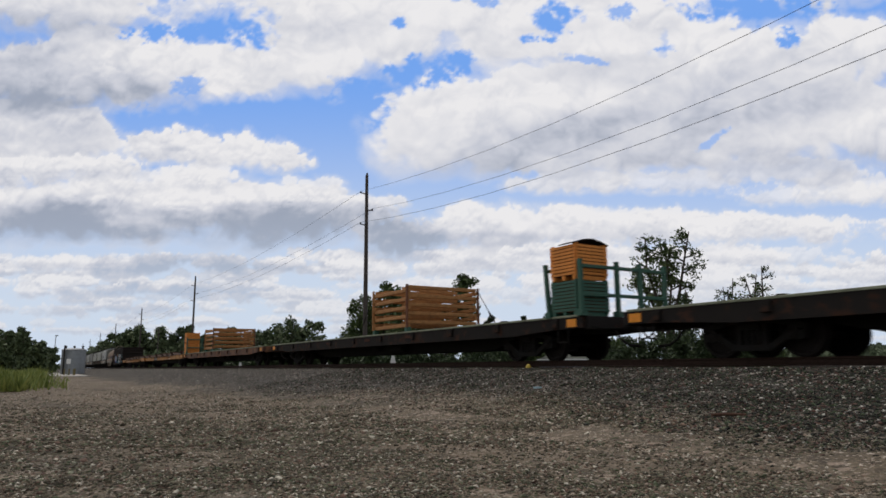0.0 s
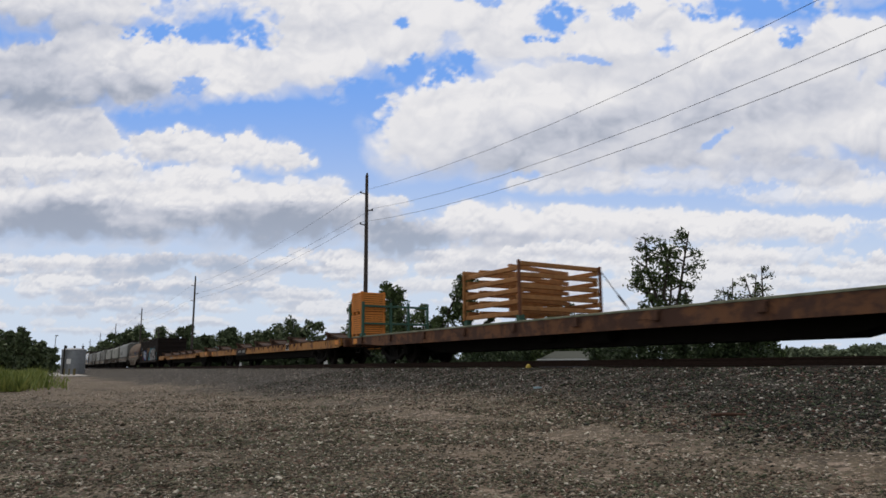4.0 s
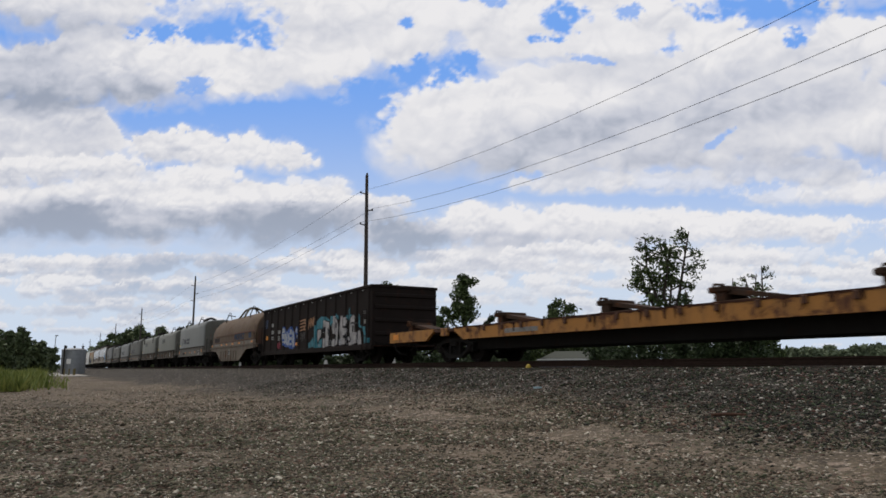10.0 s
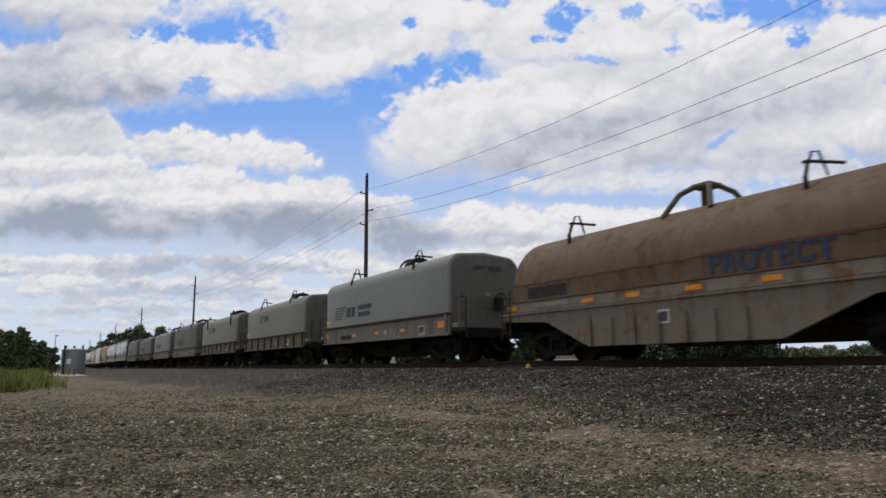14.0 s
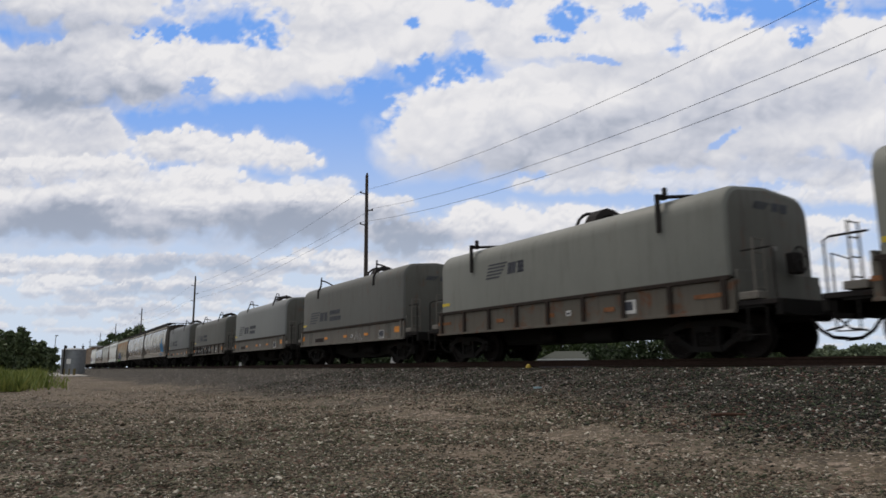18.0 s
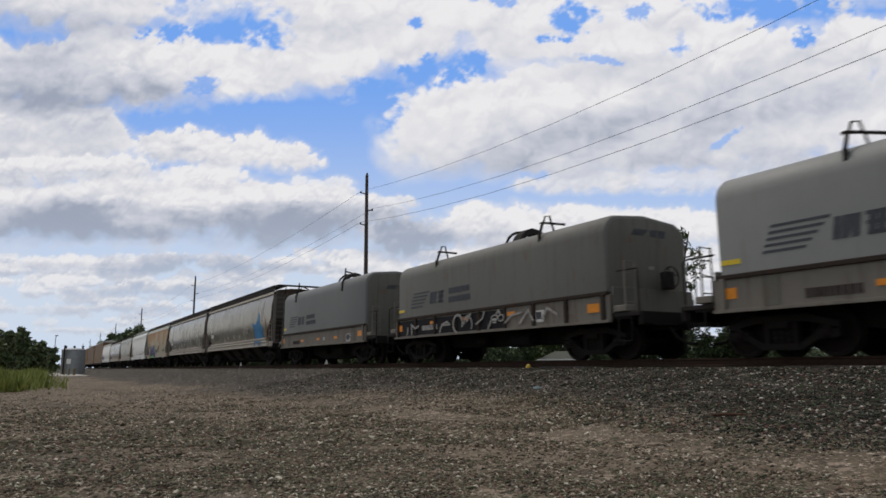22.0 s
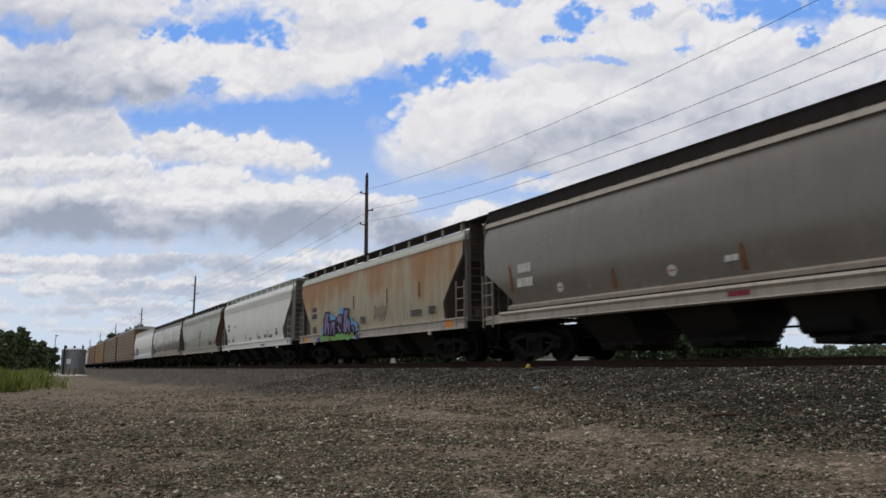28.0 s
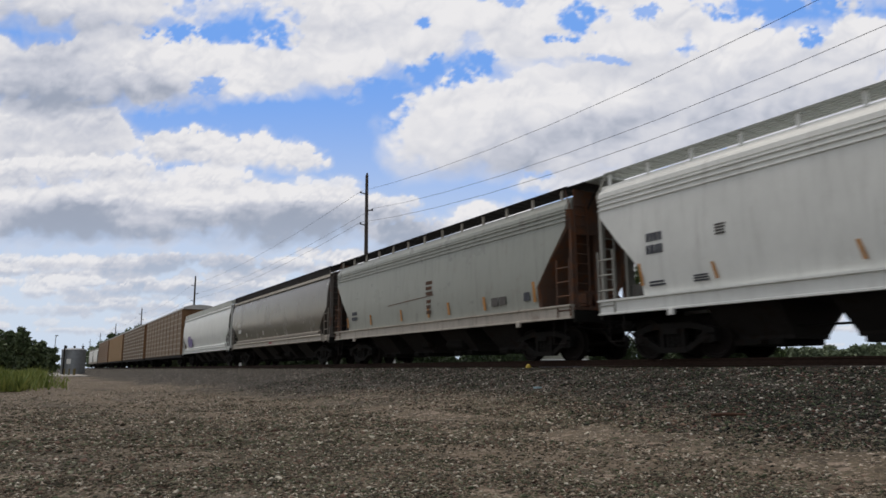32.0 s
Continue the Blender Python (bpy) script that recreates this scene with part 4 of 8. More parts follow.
def well_flat(front, rear, label, full=False):
    """A yellow trailer flat: deep side sill between the trucks, cut away above them, and a box end."""
    car, length, middle = start_car("trailer_flatcar", front, rear, label)
    h = length / 2
    part("deck", boxed(-h, h, -1.3, 1.3, 1.02, 1.075), M_RUST, car, "rusty steel deck")
    for y in (-1.5, 1.5):
        bm = bmesh.new()
        if full:
            prism(bm, [(-h + 0.2, 1.12), (h - 0.2, 1.12), (h - 0.2, 0.8), (h - 0.6, 0.72), (-h + 0.6, 0.72), (-h + 0.2, 0.8)], "y", y - 0.05, y + 0.05)
            part("side_sill", bm, M_YELLOW, car, "yellow painted sill flaking to rust")
            continue
        prism(bm, [(-h + 4.6, 1.12), (h - 4.6, 1.12), (h - 4.6, 1.0), (h - 5.1, 0.72), (-h + 5.1, 0.72), (-h + 4.6, 1.0)], "y", y - 0.05, y + 0.05)
        part("side_sill", bm, M_YELLOW, car, "yellow painted sill flaking to rust")
        for s in (-1, 1):
            bm = bmesh.new()
            prism(bm, [(s * h, 1.12), (s * (h - 3.3), 1.12), (s * (h - 3.2), 1.0), (s * (h - 2.75), 0.74), (s * h, 0.74)][::s], "y", y - 0.06, y + 0.06)
            part("end_panel", bm, M_YELLOW, car)
            bm = boxed(min(s * (h - 4.15), s * (h - 3.75)), max(s * (h - 4.15), s * (h - 3.75)), y - 0.07, y + 0.05, 0.86, 1.12, 0.015)
            part("jacking_pad", bm, M_YELLOW, car)
            part("top_strap", boxed(min(s * (h - 4.6), s * (h - 3.3)), max(s * (h - 4.6), s * (h - 3.3)), y - 0.05, y + 0.05, 1.03, 1.10), M_RUST, car)
    for x in (-h, h):
        part("end_sill", boxed(x - 0.1, x + 0.1, -1.45, 1.45, 0.74, 1.10, 0.02), M_YELLOW_DIM, car)
    bm = bmesh.new()
    prism(bm, [(-h + 3.2, 0.85), (h - 3.2, 0.85), (h - 5.2, 0.40), (-h + 5.2, 0.40)], "y", -0.95, 0.95)
    part("fishbelly_girder", bm, M_UNDER, car)
    for k in range(17):
        part("tie_point", TIE_POINT, None, car, at=(-h + 5.4 + (length - 10.8) * k / 16, -1.57, 1.01))
    worn_edge(car, -h + 0.3 if full else -h + 4.7, h - 0.3 if full else h - 4.7, 1.122, -1.553, 3 + full)
    for x in (-h + 0.5, h - 0.6):
        decal(car, "reflector", x, 0.95, 0.4, 0.2, M_REFLECT, -1.566)
    # folded trailer hitches and bridge plates
    for x in (-11.2, -5.6, -1.2, 2.1, 5.4, 11.0):
        if abs(x) > h - 0.8:
            continue
        bm = boxed(x - 0.55, x + 0.55, -1.35, -0.35, 1.08, 1.16, 0.02)
        box(bm, x - 0.5, x - 0.22, -1.32, -0.5, 1.14, 1.36, 0.03)
        box(bm, x - 0.62, x - 0.12, -1.36, -0.46, 1.33, 1.46, 0.03)
        prism(bm, [(x - 0.25, 1.42), (x + 1.0, 1.18), (x + 1.0, 1.1), (x - 0.25, 1.3)], "y", -1.25, -0.6)
        tube(bm, [(x - 0.45, -1.4, 1.4), (x - 0.4, -1.4, 1.5), (x - 0.2, -1.35, 1.47)], 0.03, 6)
        part("trailer_hitch", bm, M_HITCH, car, "folded rusty trailer hitch with a sloping strut")
    if full:
        decal(car, "plate", 5.4, 0.93, 0.5, 0.34, M_WHITE_MARK, -1.555)
        decal(car, "plate", 5.29, 0.93, 0.2, 0.26, M_STEEL_DARK, -1.562)
        decal(car, "plate", 5.52, 0.93, 0.2, 0.26, M_STEEL_DARK, -1.562)
        decal(car, "painted_panel", -4.2, 0.89, 2.35, 0.46, M_STEEL_DARK, -1.551)
        marks(car, -4.55, 0.9, 0.75, 1, 0.15, M_DIM_PAINT, -1.558, 9)
        marks(car, -3.55, 0.9, 0.75, 1, 0.17, M_DIM_PAINT, -1.558, 10)
    else:
        marks(car, -h * 0.36, 0.88, 1.6, 1, 0.13, M_DIM_PAINT, -1.552, 5)
    running_gear(car, length, middle, 3.9)
    return car


S = 1.09   # metres for a unit of the train list
DARK_FLAT = "dark brown steel flatcar with grimy sills and amber reflectors"
flat_car(13 * S, -10.4 * S, M_FLAT_DARK, DARK_FLAT, False, M_STEEL_DARK)
flat_b = flat_car(-11.65 * S, -35.1 * S, M_FLAT_DARK, "dark brown steel flatcar carrying a crate rack and timber frames", False, M_STEEL_DARK)
flat_c = flat_car(-36.75 * S, -60.0 * S, M_YELLOW_DIM, "rusty faded yellow flatcar carrying crates and timber frames", False, M_RUST)
well_flat(-61.1 * S, -85.0 * S, "weathered yellow trailer flatcar with a dark lettered panel", True)
well_flat(-86.3 * S, -109.7 * S, "weathered yellow trailer flatcar with rust streaks and folded hitches")


# -- loads on the flat cars --
M_POST_BROWN = plain("red_brown_post", (0.16, 0.065, 0.035), 0.8, 0.0, 0.35)
# dark core colour paints the shade in the gaps between the boards
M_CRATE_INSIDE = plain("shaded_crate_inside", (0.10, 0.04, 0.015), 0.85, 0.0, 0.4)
CRATE_W, CRATE_D, CRATE_H = 0.98, 1.10, 0.86


def crate_boards(material):
    bh = (CRATE_H - 0.06) / 9 - 0.022
    return (mesh_of(boxed(-CRATE_W / 2, CRATE_W / 2, -0.014, 0.014, 0, bh), "board", material),
            mesh_of(boxed(-0.014, 0.014, -CRATE_D / 2 + 0.02, CRATE_D / 2 - 0.02, 0, bh), "board", material),
            mesh_of(boxed(-0.045, 0.045, -0.045, 0.045, 0, CRATE_H + 0.02), "corner_post", material),
            mesh_of(boxed(-0.05, 0.05, -CRATE_D / 2, CRATE_D / 2, -0.07, 0.05), "runner", material),
            mesh_of(boxed(-CRATE_W / 2 + 0.03, CRATE_W / 2 - 0.03, -CRATE_D / 2 + 0.03, CRATE_D / 2 - 0.03, 0.04, CRATE_H - 0.02), "shade_filling", M_CRATE_INSIDE))


def crate(boards, label, middle_x, x, y, z, seed):
    """A slatted crate about its base centre: boards nailed round a frame on three runners."""
    rng = random.Random(seed)
    c = thing("crate", None, None, label, "crate", "loads on the flatcars")
    long, cross, post, runner, shade_filling = boards
    for k in range(9):
        zz = 0.06 + k * (CRATE_H - 0.06) / 9
        j = rng.uniform(-0.008, 0.008)
        for s in (-1, 1):
            part("board", long, None, c, at=(0, s * CRATE_D / 2 + j, zz))
            part("board", cross, None, c, at=(s * CRATE_W / 2 + j, 0, zz))
    for px in (-CRATE_W / 2 + 0.05, CRATE_W / 2 - 0.05):
        for py in (-CRATE_D / 2 + 0.05, CRATE_D / 2 - 0.05):
            part("corner_post", post, None, c, at=(px, py, 0))
    for px in (-0.4, 0.0, 0.4):
        part("runner", runner, None, c, at=(px, 0, 0))
    part("shade_filling", shade_filling, None, c)
    LOADS.append((c, middle_x, x, y, z))
    return c


LOADS = []
CRATE, CRATE_GREEN = crate_boards(M_WOOD_PALE), crate_boards(M_GREEN)
MID_B, MID_C = -23.375 * S, -48.375 * S
BED_Y = -1.05


def rack(label, carrier_mid, x):
    """A green steel stake rack: posts in two rows joined by rails."""
    r = thing("stake_rack", None, None, label, "rack", "loads on the flatcars")
    for px in (-0.62, 0.62):
        for py in (-1.58, -0.30, 0.55, 1.5):
            if px < 0 and py > 0:
                continue
            lean = -0.12 if px < 0 and py < -1 else 0.0
            bm = bmesh.new()
            prism(bm, [(px - 0.05, 0), (px + 0.05, 0), (px + 0.05 + lean, 1.45), (px - 0.05 + lean, 1.45)], "y", py - 0.05, py + 0.05)
            box(bm, px - 0.11, px + 0.11, py - 0.09, py + 0.09, 0, 0.14)
            part("post", bm, M_GREEN, r)
    for z in (0.55, 1.28):
        part("rail", boxed(0.58, 0.66, -1.58, 1.55, z - 0.045, z + 0.045, 0.01), M_GREEN, r)
        part("rail", boxed(-0.75, -0.66, -1.6, -0.3, z - 0.04, z + 0.04, 0.01), M_GREEN, r)
    LOADS.append((r, carrier_mid, x, 0.0, 1.10))


def timber_stack(carrier_mid, x, seed):
    """Sawn timber frames piled crosswise, tied down by straps."""
    rng = random.Random(seed)
    t = thing("timber_stack", None, None, "stack of orange sawn timber frames strapped on the flatcar deck", "timber", "loads on the flatcars")
    wx, wy, tall = 1.42, 1.55, 0.13
    top = 0.2
    for layer in range(5):
        z = 0.2 + 0.325 * layer
        top = z + 2 * tall
        for s in (-1, 1):
            j = rng.uniform(-0.04, 0.04)
            part("long_beam", boxed(-wx + j, wx + j, s * (wy - 0.07) - 0.065, s * (wy - 0.07) + 0.065, z, z + tall, 0.012), M_WOOD, t)
            j = rng.uniform(-0.04, 0.04)
            part("cross_beam", boxed(s * (wx - 0.08) - 0.065, s * (wx - 0.08) + 0.065, -wy + j, wy + j, z + tall, z + 2 * tall, 0.012), M_WOOD, t)
        for x0, lean in ((-0.5, 0.3), (0.45, -0.3)):
            y0 = wy - 0.15
            bm = bmesh.new()
            prism(bm, [(x0 - lean - 0.06, -y0), (x0 - lean + 0.06, -y0), (x0 + lean + 0.06, y0), (x0 + lean - 0.06, y0)], "z", z + tall + 0.004, z + 2 * tall - 0.01)
            part("brace", bm, M_WOOD, t)
    for sx in (-1, 1):
        for sy in (-1, 1):
            part("corner_post", boxed(sx * (wx + 0.02) - 0.04, sx * (wx + 0.02) + 0.04, sy * (wy + 0.03) - 0.04, sy * (wy + 0.03) + 0.04, 0.18, top + 0.02, 0.01), M_POST_BROWN if sx > 0 else M_WOOD, t, "red-brown corner post" if sx > 0 else "")
            part("bearer", boxed(sx * (wx - 0.06) - 0.09, sx * (wx - 0.06) + 0.09, sy * (wy - 0.05) - 0.09, sy * (wy - 0.05) + 0.09, 0, 0.2), M_GREEN, t, "green steel bearer")
    for s in (-1, 1):
        for y in (-wy, wy) if s < 0 else (wy,):
            bm = bmesh.new()
            a, b = Vector((s * (wx + 0.03), y, top - 0.06)), Vector((s * (wx + 1.5), y, 0.0))
            tube(bm, [a, a.lerp(b, 0.5), a.lerp(b, 0.52), a.lerp(b, 0.7), a.lerp(b, 0.72), b], [0.014, 0.014, 0.034, 0.034, 0.014, 0.014], 6)
            part("tie_down", bm, M_STEEL_DARK, t, "dark tie-down cable with a turnbuckle")
    LOADS.append((t, carrier_mid, x, 0.0, 1.10))


# front of the second flat car: wooden crate over a green one, beside the rack
FIRST = -13.35 - MID_B
crate(CRATE_GREEN, "green painted slatted crate standing in the stake rack", MID_B, FIRST, BED_Y, 1.18, 56)
crate_top = crate(CRATE, "orange wooden slatted crate stacked on a green crate", MID_B, FIRST, BED_Y, 2.12, 54)
bm = bmesh.new()
bow = [(-0.6 + 1.2 * k / 8, CRATE_H + 0.02 + 0.13 * math.sin(math.pi * k / 8)) for k in range(9)]
prism(bm, bow + [(y, z - 0.025) for y, z in bow[::-1]], "x", -0.1, CRATE_W / 2 + 0.03)
part("lid", bm, M_STEEL_DARK, crate_top, "dark bowed lid sheet")
rack("green steel stake rack bolted to the flatcar deck", MID_B, FIRST)
timber_stack(MID_B, -23.5 - MID_B, 4)
# rear of the third flat car: two crates
LAST = -65.0 - MID_C + 0.03
crate(CRATE, "orange wooden slatted crate standing in the stake rack", MID_C, LAST, BED_Y, 1.18, 56)
crate(CRATE, "orange wooden slatted crate stacked on another crate", MID_C, LAST, BED_Y, 2.12, 54)
rack("green steel stake rack at the end of the rusty flatcar", MID_C, LAST)
timber_stack(MID_C, -55.2 - MID_C, 8)


# -- gondola --
M_SPRAY_BLUE = plain("blue_spray", (0.02, 0.075, 0.30), 0.6, 0, 0.3)
M_SPRAY_WHITE = plain("white_spray", (0.40, 0.43, 0.47), 0.6, 0, 0.3, 4)
M_SPRAY_TEAL = plain("teal_spray", (0.022, 0.165, 0.215), 0.6, 0, 0.6, 3)
M_SPRAY_PINK = plain("pink_spray", (0.30, 0.03, 0.06), 0.6, 0, 0.4)
M_SPRAY_ORANGE = plain("orange_spray", (0.32, 0.16, 0.075), 0.6, 0, 0.4)
M_SPRAY_PURPLE = plain("purple_spray", (0.19, 0.15, 0.32), 0.6, 0, 0.3)
M_SPRAY_DEEP = plain("deep_purple_spray", (0.09, 0.06, 0.24), 0.6, 0, 0.3)
M_SPRAY_GREEN = plain("lime_spray", (0.17, 0.40, 0.11), 0.6, 0, 0.3)
M_SPRAY_SKY = plain("sky_blue_spray", (0.12, 0.34, 0.60), 0.6, 0, 0.3)
M_SPRAY_BLUE_STAR = plain("strong_blue_spray", (0.032, 0.2, 0.43), 0.6, 0, 0.5, 3)
M_SPRAY_SILVER = plain("silver_spray", (0.36, 0.345, 0.345), 0.5, 0.1, 0.5, 2.5)
M_STEEL_GREY = plain("grey_scrawl", (0.10, 0.095, 0.09), 0.7, 0, 0.3)
M_DIM_MARK = plain("dim_white_lettering", (0.30, 0.295, 0.28), 0.7, 0, 0.4)
M_SPRAY_PALE = plain("pale_lilac_spray", (0.32, 0.30, 0.48), 0.6, 0, 0.3)
M_SPRAY_BLACK = plain("black_spray", (0.012, 0.012, 0.016), 0.6, 0, 0.3)


def gondola(front, rear):
    car, length, middle = start_car("gondola", front, rear, "dark brown high-sided gondola car covered with spray paint")
    h, top, low = length / 2, 3.10, 0.72
    for y in (-1.5, 1.5):
        part("side_wall", boxed(-h, h, y - 0.02, y + 0.02, low, top), M_GON, car)
        part("top_chord", boxed(-h - 0.04, h + 0.04, y - 0.08, y + 0.08, top, top + 0.12, 0.02), M_GON, car)
        part("bottom_chord", boxed(-h, h, y - 0.07, y + 0.07, low - 0.16, low + 0.06, 0.015), M_GON, car)
    for x in (-h, h):
        bm = boxed(x - 0.02, x + 0.02, -1.48, 1.48, low, top)
        s = 1 if x > 0 else -1
        for z in (1.2, 1.75, 2.3, 2.8):
            prism(bm, [(x, z - 0.1), (x + s * 0.09, z - 0.05), (x + s * 0.09, z + 0.05), (x, z + 0.1)], "y", -1.4, 1.4)
        part("end_wall", bm, M_GON, car)
        part("end_chord", boxed(x - 0.07, x + 0.07, -1.42, 1.42, top, top + 0.12, 0.02), M_GON, car)
    part("floor", boxed(-h, h, -1.47, 1.47, low - 0.02, low + 0.03), M_RUST, car)
    n = 13
    bm = bmesh.new()
    prism(bm, [(-0.09, -1.572), (0.09, -1.572), (0.14, -1.52), (-0.14, -1.52)], "z", low - 0.1, top)
    post = mesh_of(bm, "side_post", M_GON)
    for k in range(n):
        x = -h + 0.35 + (length - 0.7) * k / (n - 1)
        part("side_post", post, None, car, at=(x, 0, 0))
        if k < n - 1:
            # a white bar stands in for daylight through a slot in the wall
            part("slot_daylight", boxed(x + 0.57, x + 0.7, -1.53, -1.5, top - 0.07, top - 0.042), M_WHITE_MARK, car, "white bar in place of daylight through a slot")
    for s in (-1, 1):
        bm = ladder_mesh(0.42, 0.45, 2.2, 4)
        part("ladder", bm, M_GON, car, at=(s * (h - 0.45), -1.66, 0))
    y = -1.525
    decal(car, "reflector", -h + 0.86, 1.55, 0.34, 0.22, M_REFLECT, y)
    decal(car, "reflector", -h + 6.05, 1.06, 0.5, 0.14, M_REFLECT, y)
    marks(car, -h + 1.9, 2.24, 0.36, 1, 0.2, M_DIM_MARK, y, 3)
    marks(car, -h + 1.9, 1.84, 0.5, 1, 0.2, M_DIM_MARK, y, 13)
    marks(car, -h + 1.95, 1.56, 0.45, 2, 0.07, M_DIM_MARK, y, 18)
    marks(car, -h + 3.05, 1.8, 0.52, 1, 0.18, M_DIM_MARK, y, 14)
    marks(car, -h + 3.05, 1.55, 0.5, 3, 0.06, M_DIM_MARK, y, 15)
    # spray paint: bubble letters, silver block letters and tags, carried over the side posts
    posts = [-h + 0.35 + (length - 0.7) * k / (n - 1) for k in range(n)]

    def sprayed(name, outlines, material, y, parent, label="", proud=0.0, line=0.0):
        """Shapes on the sheet, carried over the side posts that they cross."""
        g = bmesh.new()
        for k, outline in enumerate(outlines):
            if line:
                ribbon(g, outline + outline[:1], line, y)
                continue
            painted_shape(g, outline, y - 0.0004 * k)
            for x in posts:
                for z0, z1 in spans(outline, x):
                    prism(g, [(x - 0.14, -1.521), (x - 0.091, -1.576 - proud - 0.0003 * k), (x + 0.091, -1.576 - proud - 0.0003 * k), (x + 0.14, -1.521)], "z", z0, z1)
        return tagged(part(name, g, material, parent, label), kind="stuff")

    bubble = [(-3.94, 1.98), (-3.66, 2.05), (-3.4, 1.92), (-3.24, 1.76), (-2.89, 1.88), (-2.55, 2.0), (-2.31, 2.0), (-2.17, 1.82), (-1.95, 1.71), (-1.76, 1.43),
              (-1.75, 0.94), (-2.01, 0.85), (-2.24, 0.79), (-2.79, 0.92), (-3.47, 0.96), (-3.81, 1.1), (-4.05, 1.5)]
    puffs = [[(-1.78, 1.8), (-1.6, 1.98), (-1.42, 1.86), (-1.34, 1.64), (-1.22, 1.5), (-1.28, 1.3), (-1.5, 1.32), (-1.56, 1.55), (-1.76, 1.6)]]
    field = sprayed("spray_paint", [bubble] + puffs, M_SPRAY_BLUE, -1.527, car, "blue and white bubble lettering sprayed on")
    sprayed("spray_fill", [
        [(-3.85, 1.97), (-3.54, 1.96), (-3.42, 1.65), (-3.28, 1.66), (-3.24, 1.17), (-3.55, 1.12), (-3.8, 1.28), (-3.97, 1.64)],
        [(-3.18, 1.76), (-3.03, 1.74), (-3.08, 1.09), (-3.24, 1.03)],
        [(-2.9, 1.66), (-2.74, 1.65), (-2.78, 1.01), (-3.03, 1.03)],
        [(-2.57, 1.76), (-2.36, 1.9), (-2.22, 1.65), (-2.17, 1.15), (-2.46, 1.01), (-2.69, 1.13), (-2.72, 1.45)],
        [(-2.14, 1.77), (-2.01, 1.69), (-1.89, 1.31), (-1.93, 0.95), (-2.13, 0.9)],
        [(-1.7, 1.78), (-1.58, 1.9), (-1.46, 1.8), (-1.5, 1.66), (-1.66, 1.66)],
        [(-1.46, 1.5), (-1.32, 1.48), (-1.3, 1.36), (-1.44, 1.38)]], M_SPRAY_WHITE, -1.534, field, proud=0.003)
    sprayed("spray_line", [
        [(-3.85, 1.72), (-3.56, 1.72), (-3.54, 1.66), (-3.84, 1.66)],
        [(-3.8, 1.42), (-3.48, 1.32), (-3.54, 1.23), (-3.77, 1.31)],
        [(-2.58, 1.59), (-2.32, 1.6), (-2.3, 1.47), (-2.49, 1.43)],
        [(-2.55, 1.28), (-2.28, 1.29), (-2.42, 1.11)]], M_SPRAY_BLUE, -1.541, field, proud=0.006)
    g = bmesh.new()
    for k, z in enumerate((2.22, 2.06, 1.9, 1.74)):
        ribbon(g, [(-1.08, z - 0.02), (-0.5, z + 0.02), (-0.14 - 0.1 * (k % 2), z)], 0.075, -1.527)
    ribbon(g, [(-0.4, 2.2), (-0.2, 2.0), (-0.42, 1.8), (-0.2, 1.7)], 0.07, -1.5285)
    for k, x in enumerate((0.2, 0.55, 0.9)):
        ribbon(g, [(x, 1.75 + 0.06 * k), (x + 0.06, 2.2 + 0.04 * k), (x + 0.22, 1.9), (x + 0.3, 2.25)], 0.08, -1.527 - 0.001 * k)
    tagged(part("spray_paint", g, M_SPRAY_ORANGE, car, "faded orange sprayed lettering"), kind="stuff")
    g = bmesh.new()
    rng = random.Random(12)
    for k in range(7):
        x = -1.0 + k * 0.13
        ribbon(g, [(x, 1.15 + rng.uniform(0, 0.2)), (x + 0.1, 1.45 + rng.uniform(-0.1, 0.15)), (x + 0.02, 1.6)], 0.035, -1.527 - 0.0007 * k)
    tagged(part("spray_scrawl", g, M_STEEL_GREY, car), kind="stuff")
    # teal flames behind silver letters with black edges
    field = sprayed("spray_paint", [
        [(1.02, 1.64), (1.35, 2.03), (1.75, 2.2), (2.03, 2.25), (2.57, 2.19), (3.06, 2.03), (3.06, 1.93), (2.2, 2.07), (2.12, 1.65), (1.42, 1.69), (1.42, 1.05), (2.11, 1.2), (2.07, 0.74), (1.36, 0.71), (1.07, 0.86), (1.0, 1.29)],
        [(3.16, 2.19), (3.48, 2.17), (3.57, 1.9), (3.62, 1.77), (3.33, 1.68), (3.1, 1.81)],
        [(3.69, 2.29), (4.09, 2.15), (4.15, 1.98), (3.79, 2.1)],
        [(5.28, 2.32), (5.39, 2.42), (5.41, 2.13), (5.61, 2.1), (5.43, 1.9), (5.3, 1.86)],
        [(6.37, 2.09), (6.47, 1.97), (6.48, 1.6), (7.02, 1.5), (7.04, 1.28), (7.15, 1.02), (7.27, 1.06), (7.44, 0.94), (7.42, 0.85), (7.13, 0.82), (6.93, 0.84), (6.89, 1.24), (6.75, 1.43), (6.37, 1.54)],
        [(0.25, 1.05), (0.58, 1.1), (0.9, 1.3), (1.07, 0.86), (0.3, 0.79)],
        [(4.99, 2.08), (5.13, 2.15), (5.22, 1.99), (5.11, 1.94)]], M_SPRAY_TEAL, -1.527, car, "large teal and silver sprayed lettering")
